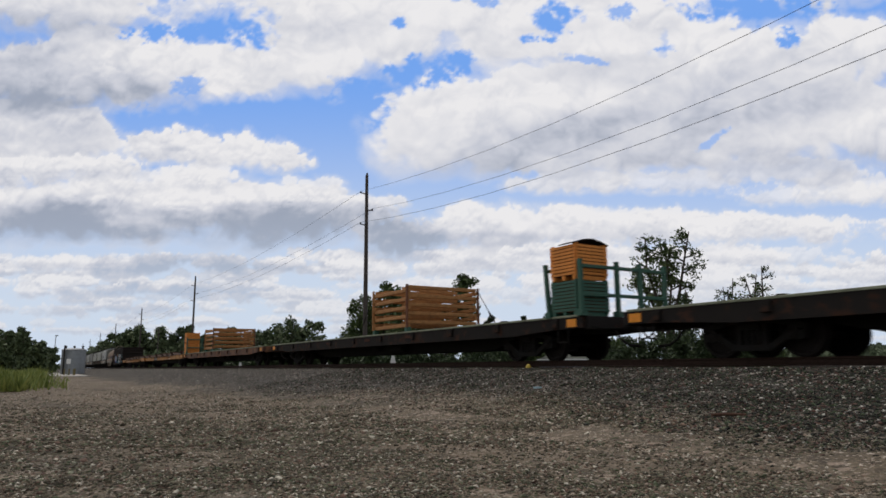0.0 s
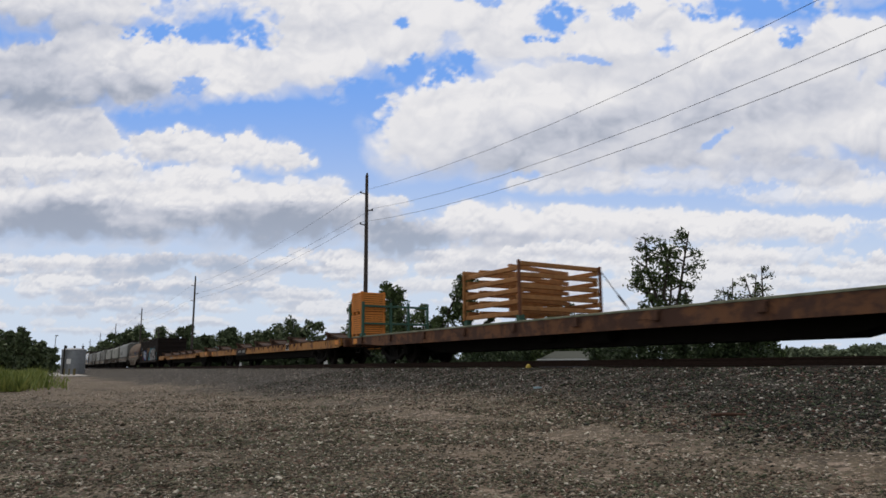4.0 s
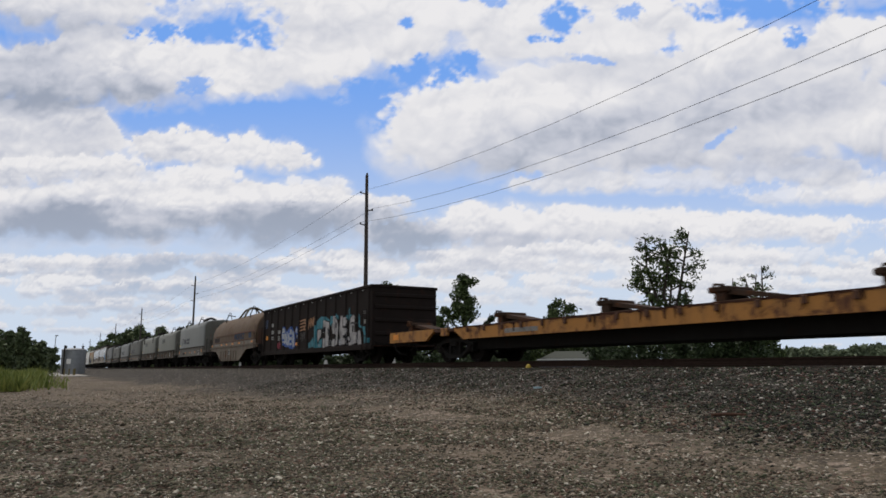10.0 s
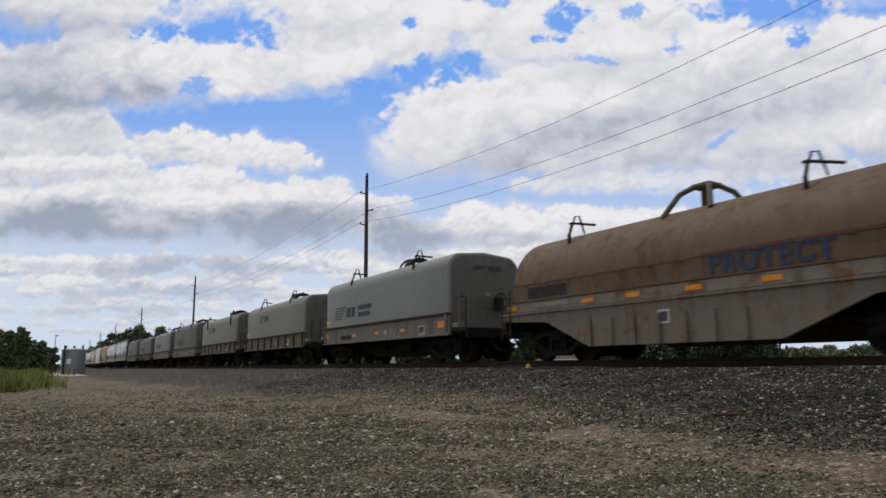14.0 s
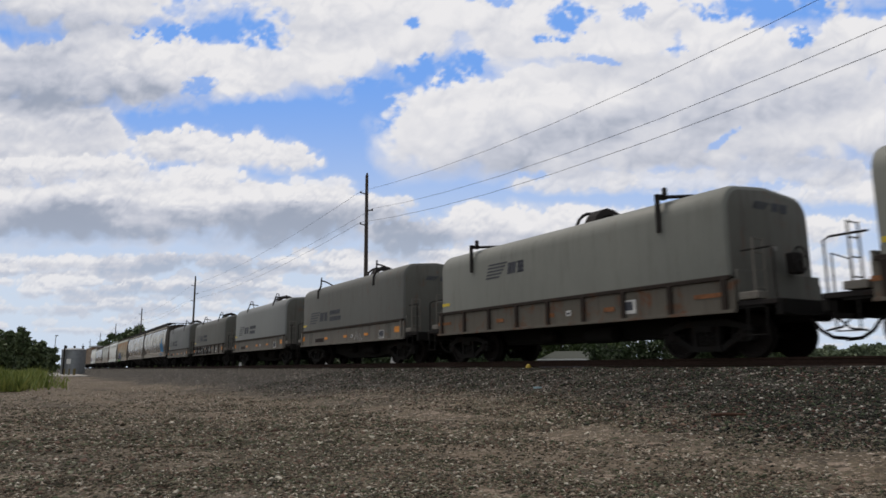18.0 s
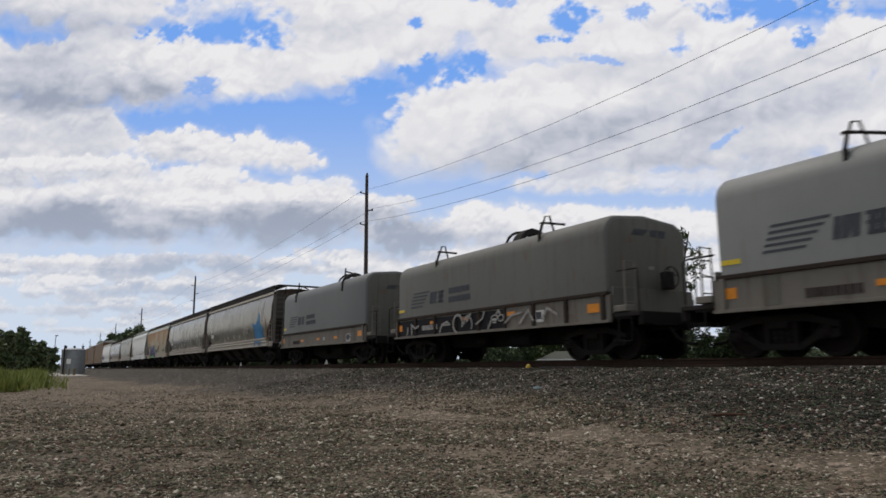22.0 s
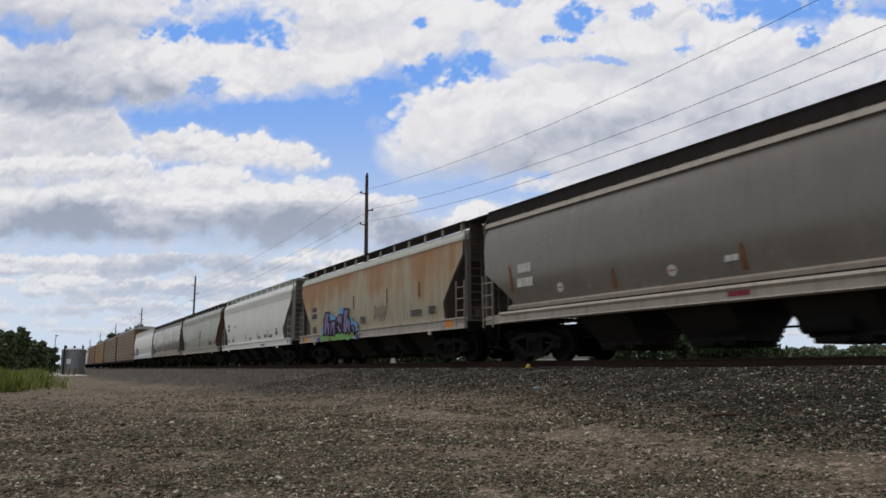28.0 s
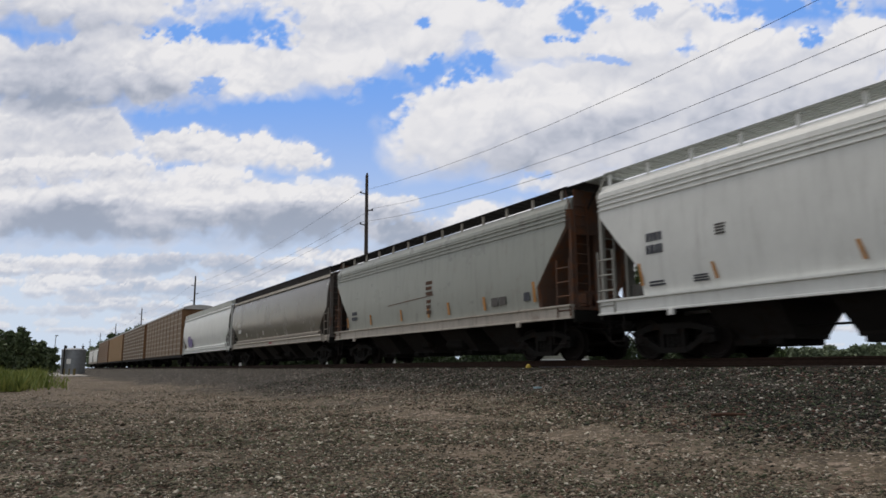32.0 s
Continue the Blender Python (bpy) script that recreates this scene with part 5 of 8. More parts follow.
    letters = (
        [(1.52, 1.65), (2.05, 1.65), (2.04, 1.34), (1.57, 0.97), (1.48, 1.32)],
        [(2.26, 2.06), (3.06, 1.94), (3.06, 1.5), (2.97, 0.8), (2.32, 0.75), (2.23, 1.0), (2.54, 1.3), (2.32, 1.65)],
        [(3.61, 2.18), (3.97, 2.0), (4.16, 1.71), (4.09, 0.88), (3.91, 0.8), (3.32, 0.78), (3.35, 1.05), (3.63, 1.09), (3.79, 1.26), (3.38, 1.55), (3.37, 1.83), (3.62, 1.77), (3.57, 1.97)],
        [(4.39, 2.14), (4.66, 2.14), (4.66, 1.6), (4.77, 2.09), (4.98, 1.96), (5.17, 1.9), (5.14, 1.71), (4.89, 1.69), (4.84, 1.54), (5.08, 1.6), (5.16, 1.48), (5.11, 0.86), (4.59, 0.82), (4.22, 0.8), (4.22, 1.04), (4.37, 1.15), (4.22, 1.46)],
        [(5.49, 1.95), (5.69, 2.09), (5.9, 2.09), (6.05, 1.96), (6.09, 1.7), (6.06, 1.38), (6.14, 1.22), (6.15, 0.9), (6.04, 0.82), (5.36, 0.74), (5.34, 0.93), (5.55, 1.0), (5.41, 1.34), (5.4, 1.68)],
        [(6.32, 1.36), (6.42, 1.43), (6.59, 1.33), (6.69, 1.06), (6.72, 0.78), (6.32, 0.77), (6.24, 0.89)],
        [(5.17, 1.14), (5.37, 1.21), (5.51, 1.06), (5.5, 0.95), (5.3, 0.94)])
    for outline in letters:
        sprayed("spray_letter", [outline], M_SPRAY_SILVER, -1.534, field, proud=0.003)
    sprayed("spray_outline", letters, M_SPRAY_BLACK, -1.541, field, line=0.05)
    sprayed("spray_counter", [
        [(2.36, 1.74), (2.53, 1.7), (2.58, 1.23), (2.38, 1.58)],
        [(2.87, 1.66), (3.0, 1.61), (2.94, 1.29), (2.87, 1.4)],
        [(3.84, 1.87), (3.96, 1.81), (3.91, 1.58), (3.81, 1.63)],
        [(3.72, 1.33), (3.9, 1.29), (3.84, 1.04), (3.74, 1.14)],
        [(4.72, 1.68), (4.92, 1.65), (4.78, 1.52)],
        [(4.81, 1.23), (5.06, 1.32), (5.07, 0.98), (4.9, 1.05)],
        [(5.71, 1.59), (5.79, 1.63), (5.85, 1.57), (5.83, 1.35), (5.73, 1.34)],
        [(5.93, 1.13), (6.05, 1.15), (6.04, 1.04), (5.96, 1.07)],
        [(5.55, 1.75), (5.79, 1.78), (6.01, 1.71), (6.01, 1.68), (5.56, 1.71)]], M_SPRAY_BLACK, -1.548, field, proud=0.006)
    # bare scratches along the foot of the letters
    g = bmesh.new()
    rng = random.Random(33)
    for k in range(46):
        x, z = rng.uniform(1.6, 6.7), rng.choice((0.84, 0.9, 0.98, 1.06)) + rng.uniform(-0.03, 0.03)
        box(g, x, x + rng.uniform(0.08, 0.3), -1.545, -1.535, z, z + rng.uniform(0.012, 0.03))
    tagged(part("spray_shine", g, M_SPRAY_WHITE, field), kind="stuff")
    marks(car, 7.15, 1.72, 0.5, 1, 0.17, M_DIM_MARK, -1.527, 21)
    marks(car, 7.1, 2.15, 0.55, 2, 0.05, M_STEEL_GREY, -1.527, 22)
    g = bmesh.new()
    rng = random.Random(5)
    for k in range(6):
        ribbon(g, [(-h + 2.75 + k * 0.13 + rng.uniform(-0.05, 0.05), 0.86 + rng.uniform(0, 0.1)), (-h + 2.8 + k * 0.12, 1.05 + rng.uniform(-0.1, 0.1)), (-h + 2.85 + k * 0.11, 1.22 + rng.uniform(-0.08, 0.05))], 0.06, -1.527 - 0.0006 * k)
    tagged(part("spray_paint", g, M_SPRAY_PINK, car, "pink sprayed scrawl"), kind="stuff")
    g = bmesh.new()
    for k in range(4):
        ribbon(g, [(-h + 0.58 + k * 0.12, 2.12), (-h + 0.62 + k * 0.1, 2.4), (-h + 0.66 + k * 0.12, 2.58)], 0.06, -1.527)
    tagged(part("spray_paint", g, M_BLUE_MARK, car, "faded blue sprayed tag"), kind="stuff")
    running_gear(car, length, middle, 2.1)


gondola(-111.3 * S, -125.35 * S)


# -- covered coil cars --
def hood_mesh(half, width, low, top, round_top, material):
    """The lift-off hood: an upright side that rolls over into the roof, with rounded ends."""
    outline = []
    if round_top:
        for k in range(13):
            a = math.pi * k / 12
            outline.append((-width * math.cos(a), low + 0.75 + (top - low - 0.75) * math.sin(a)))
    else:
        r, rise = 0.52, 0.09
        for k in range(7):
            a = math.pi / 2 * k / 6
            outline.append((-width + r - r * math.cos(a), top - rise - r + r * math.sin(a)))
        outline.append((0.0, top))
        outline += [(-y, z) for y, z in outline[6::-1]]
    outline = [(-width, low)] + outline + [(width, low)]
    bm = bmesh.new()
    rings = []
    for x, shrink in ((-half, 0.1), (-half + 0.03, 0.03), (-half + 0.1, 0.0), (-half * 0.5, 0), (0, 0), (half * 0.5, 0), (half - 0.1, 0.0), (half - 0.03, 0.03), (half, 0.1)):
        rings.append([bm.verts.new((x, y * (1 - shrink / width), low + (z - low) * (1 - shrink / (top - low)))) for y, z in outline])
    for a, b in zip(rings, rings[1:]):
        for i in range(len(a) - 1):
            bm.faces.new((a[i], a[i + 1], b[i + 1], b[i]))
    for f in (bm.faces.new(rings[0]), bm.faces.new(rings[-1][::-1])):
        f.material_index = 1
    return mesh_of(bm, "hood", [material, M_TAN_END if round_top else M_HOOD_END], "angle")


def lift_bracket(car, x, z, material, y=-1.3):
    """A guide for stacking hoods: a strap up the shoulder, a bar across it and a bail."""
    bm = bmesh.new()
    box(bm, x - 0.04, x + 0.04, y - 0.16, y - 0.10, z - 0.25, z + 0.12)
    tube(bm, [(x - 0.02, y - 0.1, z + 0.1), (x, y, z + 0.42)], 0.04, 6)
    tube(bm, [(x - 0.1, y, z + 0.44), (x, y, z + 0.44), (x + 0.5, y + 0.4, z + 0.34)], 0.034, 6)
    tube(bm, [(x + 0.02, y, z + 0.40), (x + 0.06, y + 0.05, z + 0.62), (x + 0.16, y + 0.12, z + 0.62), (x + 0.26, y + 0.2, z + 0.12)], 0.028, 6)
    part("lift_bracket", bm, material, car, "dark steel hood guide bracket")


def strap_bracket(car, x, z, material, y=-1.36):
    """A guide with a strap that runs down the hood's side, a short post and a flat arm."""
    bm = bmesh.new()
    box(bm, x - 0.05, x + 0.05, y - 0.2, y - 0.13, z - 0.58, z + 0.28)
    box(bm, x - 0.05, x + 0.05, y - 0.2, y + 0.1, z + 0.2, z + 0.3)
    box(bm, x + 0.04, x + 0.12, y - 0.06, y + 0.06, z + 0.26, z + 0.46, 0.02)
    tube(bm, [(x, y - 0.05, z + 0.25), (x + 0.5, y + 0.6, z + 0.25)], 0.045, 6)
    part("lift_bracket", bm, material, car, "dark steel strap down the hood side")


def post_bracket(car, x, z, material, y=-1.3):
    """A guide with a plate on the hood's shoulder, an upright post and a stay that slopes back to the roof."""
    bm = bmesh.new()
    box(bm, x - 0.06, x + 0.06, y - 0.225, y - 0.19, z - 0.38, z - 0.02, 0.008)
    box(bm, x - 0.11, x + 0.11, y - 0.215, y - 0.195, z - 0.40, z - 0.30, 0.008)
    tube(bm, [(x, y - 0.2, z - 0.05), (x - 0.03, y - 0.06, z + 0.2), (x - 0.1, y, z + 0.66)], [0.05, 0.045, 0.035], 6)
    tube(bm, [(x - 0.07, y, z + 0.5), (x + 0.2, y + 0.12, z + 0.42), (x + 0.68, y + 0.3, z + 0.2)], 0.036, 6)
    part("lift_bracket", bm, material, car, "dark steel hood guide post with a sloping stay")


def coil_car(front, rear, hood_paint, label, style, seed):
    """front and rear are those of the hood; the frame reaches out beyond it."""
    strapped = style == "strapped"
    style = "staked" if strapped else style
    car, _, middle = start_car("coil_car", front, rear, label)
    half = (front - rear) / 2
    h = half + 0.98
    low, top = 1.62, 3.68 if style == "staked" else 3.70 if style == "sprayed" else 3.86 if hood_paint == M_GREY_HOOD_DARK else 3.95 if hood_paint == M_GREY_HOOD_SLATE else 3.80
    part("hood", hood_mesh(half, 1.5, low, top, False, hood_paint), None, car, "rounded sheet steel hood")
    part("hood_rim", boxed(-half - 0.05, half + 0.05, -1.58, -1.5, low - 0.07, low + 0.02, 0.01), M_RIM, car)
    part("hood_rim", boxed(-half - 0.05, half + 0.05, 1.5, 1.58, low - 0.07, low + 0.02, 0.01), M_RIM, car)
    for y in (-1.5, 1.5):
        bm = bmesh.new()
        o = -1 if y < 0 else 1
        prism(bm, [(y - o * 0.03, 0.88), (y + o * 0.1, 0.88), (y + o * 0.1, 0.94), (y + o * 0.03, 0.95), (y + o * 0.03, low - 0.06), (y - o * 0.03, low - 0.06)], "x", -half - 0.12, half + 0.12)
        part("side_sill", bm, M_GRIMY_SILL if style == "staked" else M_GREY_SILL, car)
    plain_side = style in ("plain", "clean")
    n = 9 if style in ("staked", "sprayed") else 2
    if plain_side:
        for x in (-4.26, 4.36):
            part("sill_patch", boxed(x - 0.17, x + 0.17, -1.542, -1.5, 0.96, low - 0.08, 0.004), M_HOOD_END, car, "grimy patch plate")
    for k in range(n):
        x = -half + 0.1 + (2 * half - 0.2) * k / (n - 1)
        part("sill_post", boxed(x - 0.06, x + 0.06, -1.59, -1.5, 0.93, low - 0.05, 0.012), M_RIM if style in ("staked", "sprayed") else M_GREY_SILL, car)
    part("floor", boxed(-h + 0.3, h - 0.3, -1.45, 1.45, 0.95, 1.06), M_UNDER, car)
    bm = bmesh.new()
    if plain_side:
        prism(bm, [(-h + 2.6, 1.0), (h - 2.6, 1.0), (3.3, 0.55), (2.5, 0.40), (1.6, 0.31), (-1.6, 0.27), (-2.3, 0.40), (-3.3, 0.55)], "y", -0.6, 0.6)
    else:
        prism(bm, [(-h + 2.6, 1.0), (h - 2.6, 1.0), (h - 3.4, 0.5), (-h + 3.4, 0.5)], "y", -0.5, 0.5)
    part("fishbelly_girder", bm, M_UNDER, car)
    for s in (-1, 1):
        part("end_platform", boxed(min(s * (half + 0.1), s * h), max(s * (half + 0.1), s * h), -1.48, 1.48, 1.0, 1.1, 0.01), M_STEEL_DARK, car)
        part("end_sill", boxed(s * h - 0.07, s * h + 0.07, -1.45, 1.45, 0.78, 1.1, 0.015), M_UNDER, car)
        part("bulkhead", boxed(min(s * (half + 0.08), s * (half + 0.16)), max(s * (half + 0.08), s * (half + 0.16)), -1.44, 1.44, 1.06, 1.75, 0.01), M_HOOD_END, car)
        part("corner_step", boxed(min(s * (half + 0.2), s * (half + 0.62)), max(s * (half + 0.2), s * (half + 0.62)), -1.52, -1.2, 1.12, 1.27, 0.015), M_GREY_SILL, car)
        bm = bmesh.new()
        for y in (-1.4, -1.05):
            tube(bm, [(s * (half + 0.5), y, 1.05), (s * (half + 0.5), y, 2.35)], 0.022, 6)
        for z in (1.35, 1.7, 2.05, 2.33):
            tube(bm, [(s * (half + 0.5), -1.4, z), (s * (half + 0.5), -1.05, z)], 0.016, 6)
        part("end_ladder", bm, M_GREY_SILL, car)
        bm = bmesh.new()
        tube(bm, [(s * (h - 0.05), -1.42, 1.05), (s * (h - 0.05), -1.42, 2.05), (s * (h - 0.12), -1.34, 2.12), (s * (half + 0.2), -1.34, 2.12)], 0.022, 6)
        part("handrail", bm, M_STEEL_DARK, car)
        bm = bmesh.new()
        tube(bm, [(s * (h - 0.05), 1.3, 1.05), (s * (h - 0.05), 1.3, 2.05), (s * (h - 0.05), 0.6, 2.12), (s * (h - 0.05), 0.6, 1.05)], 0.02, 6)
        part("handrail", bm, M_STEEL_DARK, car)
        bm = bmesh.new()
        tube(bm, [(s * (h - 0.6), -1.52, 0.95), (s * (h - 0.6), -1.54, 0.42), (s * (h - 0.2), -1.54, 0.42), (s * (h - 0.2), -1.52, 0.95)], 0.02, 6)
        part("sill_step", bm, M_UNDER, car)
    # brake wheel on the leading end
    bm = bmesh.new()
    ring = [(half + 0.42, 0.35 + 0.27 * math.cos(a), 2.05 + 0.27 * math.sin(a)) for a in (2 * math.pi * k / 16 for k in range(17))]
    tube(bm, ring, 0.02, 6, caps=False)
    for k in range(4):
        a = math.pi / 2 * k + 0.4
        tube(bm, [(half + 0.42, 0.35, 2.05), (half + 0.42, 0.35 + 0.27 * math.cos(a), 2.05 + 0.27 * math.sin(a))], 0.014, 5)
    box(bm, half + 0.17, half + 0.4, 0.2, 0.5, 1.75, 2.2, 0.02)
    part("brake_wheel", bm, M_STEEL_DARK, car)
    posted = plain_side and hood_paint in (M_GREY_HOOD_DARK, M_GREY_HOOD_SLATE)
    for x in ((-half * 0.66, half * 0.7) if strapped else (-3.45, 2.86) if posted else (-half * 0.5, half * 0.53)):
        (strap_bracket if strapped else post_bracket if posted else lift_bracket)(car, x, top - 0.3, M_STEEL_DARK)
    bm = bmesh.new()
    hoop = [(-0.62 * math.cos(math.pi * k / 10), top - 0.12 + 0.56 * math.sin(math.pi * k / 10)) for k in range(11)]
    tube(bm, [(0.25, y, z) for y, z in hoop], 0.045, 8)
    tube(bm, [(0.25, 0.0, top + 0.44), (0.85, 0.0, top + 0.44)], 0.045, 8)
    prism(bm, hoop + [(y * 0.72, top - 0.12 + (z - top + 0.12) * 0.72) for y, z in hoop[::-1]], "x", 0.55, 0.95)
    part("lifting_arch", bm, M_STEEL_DARK, car, "dark steel lifting arch on the roof")
    # reflectors and marks
    y = -1.607 if style != "staked" else -1.536
    for x in (-half + 0.25, half - 0.45):
        decal(car, "reflector", x, 1.26, 0.8 if style == "staked" else 0.42 if x > 0 else 0.3, 0.22 if style != "staked" else 0.09, M_REFLECT_GRIMY if style == "staked" else M_REFLECT, -1.536)
    for x in (-half * 0.52, -half * 0.15, half * 0.3) if style == "sprayed" else (-2.2, 0.06, 2.26):
        decal(car, "reflector", x, 1.36 if style == "sprayed" else 1.19, 0.36, 0.11, M_REFLECT_GRIMY if style == "staked" else M_REFLECT, -1.536)
    if plain_side:
        decal(car, "plate", 0.81, 1.18, 0.2, 0.13, M_WHITE_MARK, -1.536)
        decal(car, "plate", 0.81, 1.18, 0.12, 0.05, M_DARK_MARK, -1.541)
        decal(car, "plate", 3.72, 1.13, 0.44, 0.32, M_WHITE_MARK, -1.536)
        decal(car, "plate", 3.72, 1.16, 0.37, 0.21, M_DARK_MARK, -1.541)
        marks(car, 3.72, 1.02, 0.36, 1, 0.035, M_DARK_MARK, -1.541, seed + 3)
        marks(car, -3.05, 1.13, 1.1, 1, 0.17, M_STAIN, -1.536, seed + 5)
    else:
        decal(car, "plate", 0.81, 1.2, 0.18, 0.14, M_WHITE_MARK, -1.536)
        decal(car, "plate", 0.81, 1.19, 0.11, 0.05, M_DARK_MARK, -1.541)
        decal(car, "plate", 2.95, 1.2, 0.34, 0.32, M_WHITE_MARK, -1.536)
        decal(car, "plate", 2.91, 1.22, 0.22, 0.2, M_DARK_MARK, -1.541)
    decal(car, "reflector", -half + 0.3, low + 0.27, 0.44, 0.1, M_REFLECT_Y, -1.502)
    # road emblem as plain shapes: stripes, two heavy blocks, and bars for the words
    zc = low + (0.6 if style != "staked" else 1.08)
    logo = bmesh.new()
    x0 = -half + (1.0 if style != "staked" else 2.65)
    big = 1.0 if style != "staked" else 0.82
    for k in range(5):
        prism(logo, [(x0 + k * 0.05, zc - 0.26 + k * 0.12), (x0 + 0.85 + k * 0.12, zc - 0.26 + k * 0.12), (x0 + 0.88 + k * 0.12, zc - 0.21 + k * 0.12), (x0 + 0.02 + k * 0.05, zc - 0.21 + k * 0.12)], "y", -1.508, -1.498)
    emblem = part("emblem", logo, M_DARK_MARK, car)
    logo = bmesh.new()
    for dx in (1.35, 1.5, 1.68, 1.95, 2.1):
        prism(logo, [(x0 + dx, zc - 0.2), (x0 + dx + 0.13, zc - 0.2), (x0 + dx + (0.3 if dx == 1.5 else 0.2), zc + 0.2), (x0 + dx + 0.07, zc + 0.2)], "y", -1.508, -1.498)
    for z in (-0.17, 0.0, 0.17):
        box(logo, x0 + 1.95, x0 + 2.3, -1.508, -1.498, zc + z - 0.035, zc + z + 0.035)
    block = part("emblem_block", logo, M_DARK_MARK, emblem)
    for ob in (emblem, block):
        ob.data.transform(Matrix.Translation((x0, 0, zc)) @ Matrix.Diagonal((big, 1, big, 1)) @ Matrix.Translation((-x0, 0, -zc)))
        ob["kind"] = "stuff"
    if style != "staked":
        marks(car, x0 + 3.3, zc + 0.14, 1.35, 2, 0.19, M_DARK_MARK, -1.502, seed)
    bm = bmesh.new()
    for k in range(4):
        prism(bm, [(-0.55 + k * 0.03, 3.15 + k * 0.045), (-0.12 + k * 0.05, 3.15 + k * 0.045), (-0.10 + k * 0.05, 3.175 + k * 0.045), (-0.53 + k * 0.03, 3.175 + k * 0.045)], "x", half + 0.004, half + 0.012)
    for y in (0.12, 0.24, 0.42, 0.56):
        prism(bm, [(y, 3.14), (y + 0.1, 3.14), (y + 0.14, 3.33), (y + 0.04, 3.33)], "x", half + 0.004, half + 0.012)
    for z in (3.15, 3.235, 3.31):
        box(bm, half + 0.004, half + 0.012, 0.42, 0.66, z - 0.018, z + 0.018)
    part("end_emblem", bm, M_DARK_MARK, car)
    part("end_plate", boxed(half + 0.004, half + 0.014, 0.0, 0.2, 2.27, 2.36), M_DIM_PAINT, car)
    if style == "sprayed":
        for k in range(5):
            x = -half + 0.1 + (2 * half - 0.2) * (k + 0.5) / 8
            decal(car, "black_panel", x, 1.24, (2 * half - 0.2) / 8 - 0.16, 0.54, M_SPRAY_BLACK, -1.534)
        g = bmesh.new()
        x0 = -half

        def loop(cx, cz, rx, rz, a0, a1, width):
            ribbon(g, [(x0 + cx + rx * math.cos(radians(a)), cz + rz * math.sin(radians(a))) for a in range(a0, a1 + 1, 20)], width, -1.6)

        loop(4.35, 1.22, 0.27, 0.28, -20, 260, 0.08)
        loop(4.95, 1.18, 0.22, 0.24, -40, 180, 0.05)
        loop(6.4, 1.28, 0.16, 0.08, 0, 360, 0.045)
        loop(6.72, 1.26, 0.14, 0.09, 0, 360, 0.045)
        for points, width in (([(0.9, 1.0), (0.95, 1.25)], 0.07), ([(1.25, 1.0), (1.22, 1.35), (1.5, 1.2), (1.75, 1.28)], 0.07),
                              ([(3.2, 1.0), (3.35, 1.25), (3.7, 1.32), (3.85, 1.22), (3.4, 1.22)], 0.06), ([(4.75, 1.38), (5.1, 1.48), (4.85, 1.25)], 0.06),
                              ([(5.4, 1.15), (5.75, 1.3), (5.85, 1.5)], 0.06), ([(6.05, 0.98), (6.2, 1.2)], 0.06), ([(6.5, 1.4), (6.58, 1.5), (6.66, 1.4)], 0.07),
                              ([(6.9, 1.1), (7.2, 1.3), (7.7, 1.35)], 0.06), ([(7.6, 1.05), (8.0, 1.4), (8.2, 1.1)], 0.06), ([(8.6, 1.1), (8.8, 1.4), (9.2, 1.2)], 0.06)):
            ribbon(g, [(x0 + px, pz) for px, pz in points], width, -1.6)
        tagged(part("spray_paint", g, M_DIM_MARK, car, "white sprayed tag on a black sill"), kind="stuff")
        marks(car, -half + 2.4, 1.2, 1.0, 1, 0.17, M_DIM_MARK, -1.54, 31)
    elif style == "plain":
        g = bmesh.new()
        rng = random.Random(seed)
        for k in range(5):
            x = 1.2 + k * 0.14
            ribbon(g, [(x + rng.uniform(-0.13, 0.13), 1.36 - 0.12 * j + rng.uniform(-0.04, 0.04) - 0.03 * k) for j in range(4)], rng.uniform(0.03, 0.06), -1.537)
        part("spray_paint", g, M_DIM_MARK, car, "white sprayed scrawl")
    running_gear(car, 2 * h, middle, 1.95)


M_TAN_SKIRT = painted("stained_pale_skirt", (0.22, 0.195, 0.16), dirty=1.0, rusty=0.45, rust=(0.16, 0.08, 0.04), rough=0.7)
M_TAN_FRAME = painted("weathered_olive_frame", (0.11, 0.095, 0.06), dirty=0.8, rusty=0.3, rough=0.75)
M_RED_LINE = plain("faded_red_line", (0.17, 0.055, 0.045), 0.7, 0.0, 0.4)


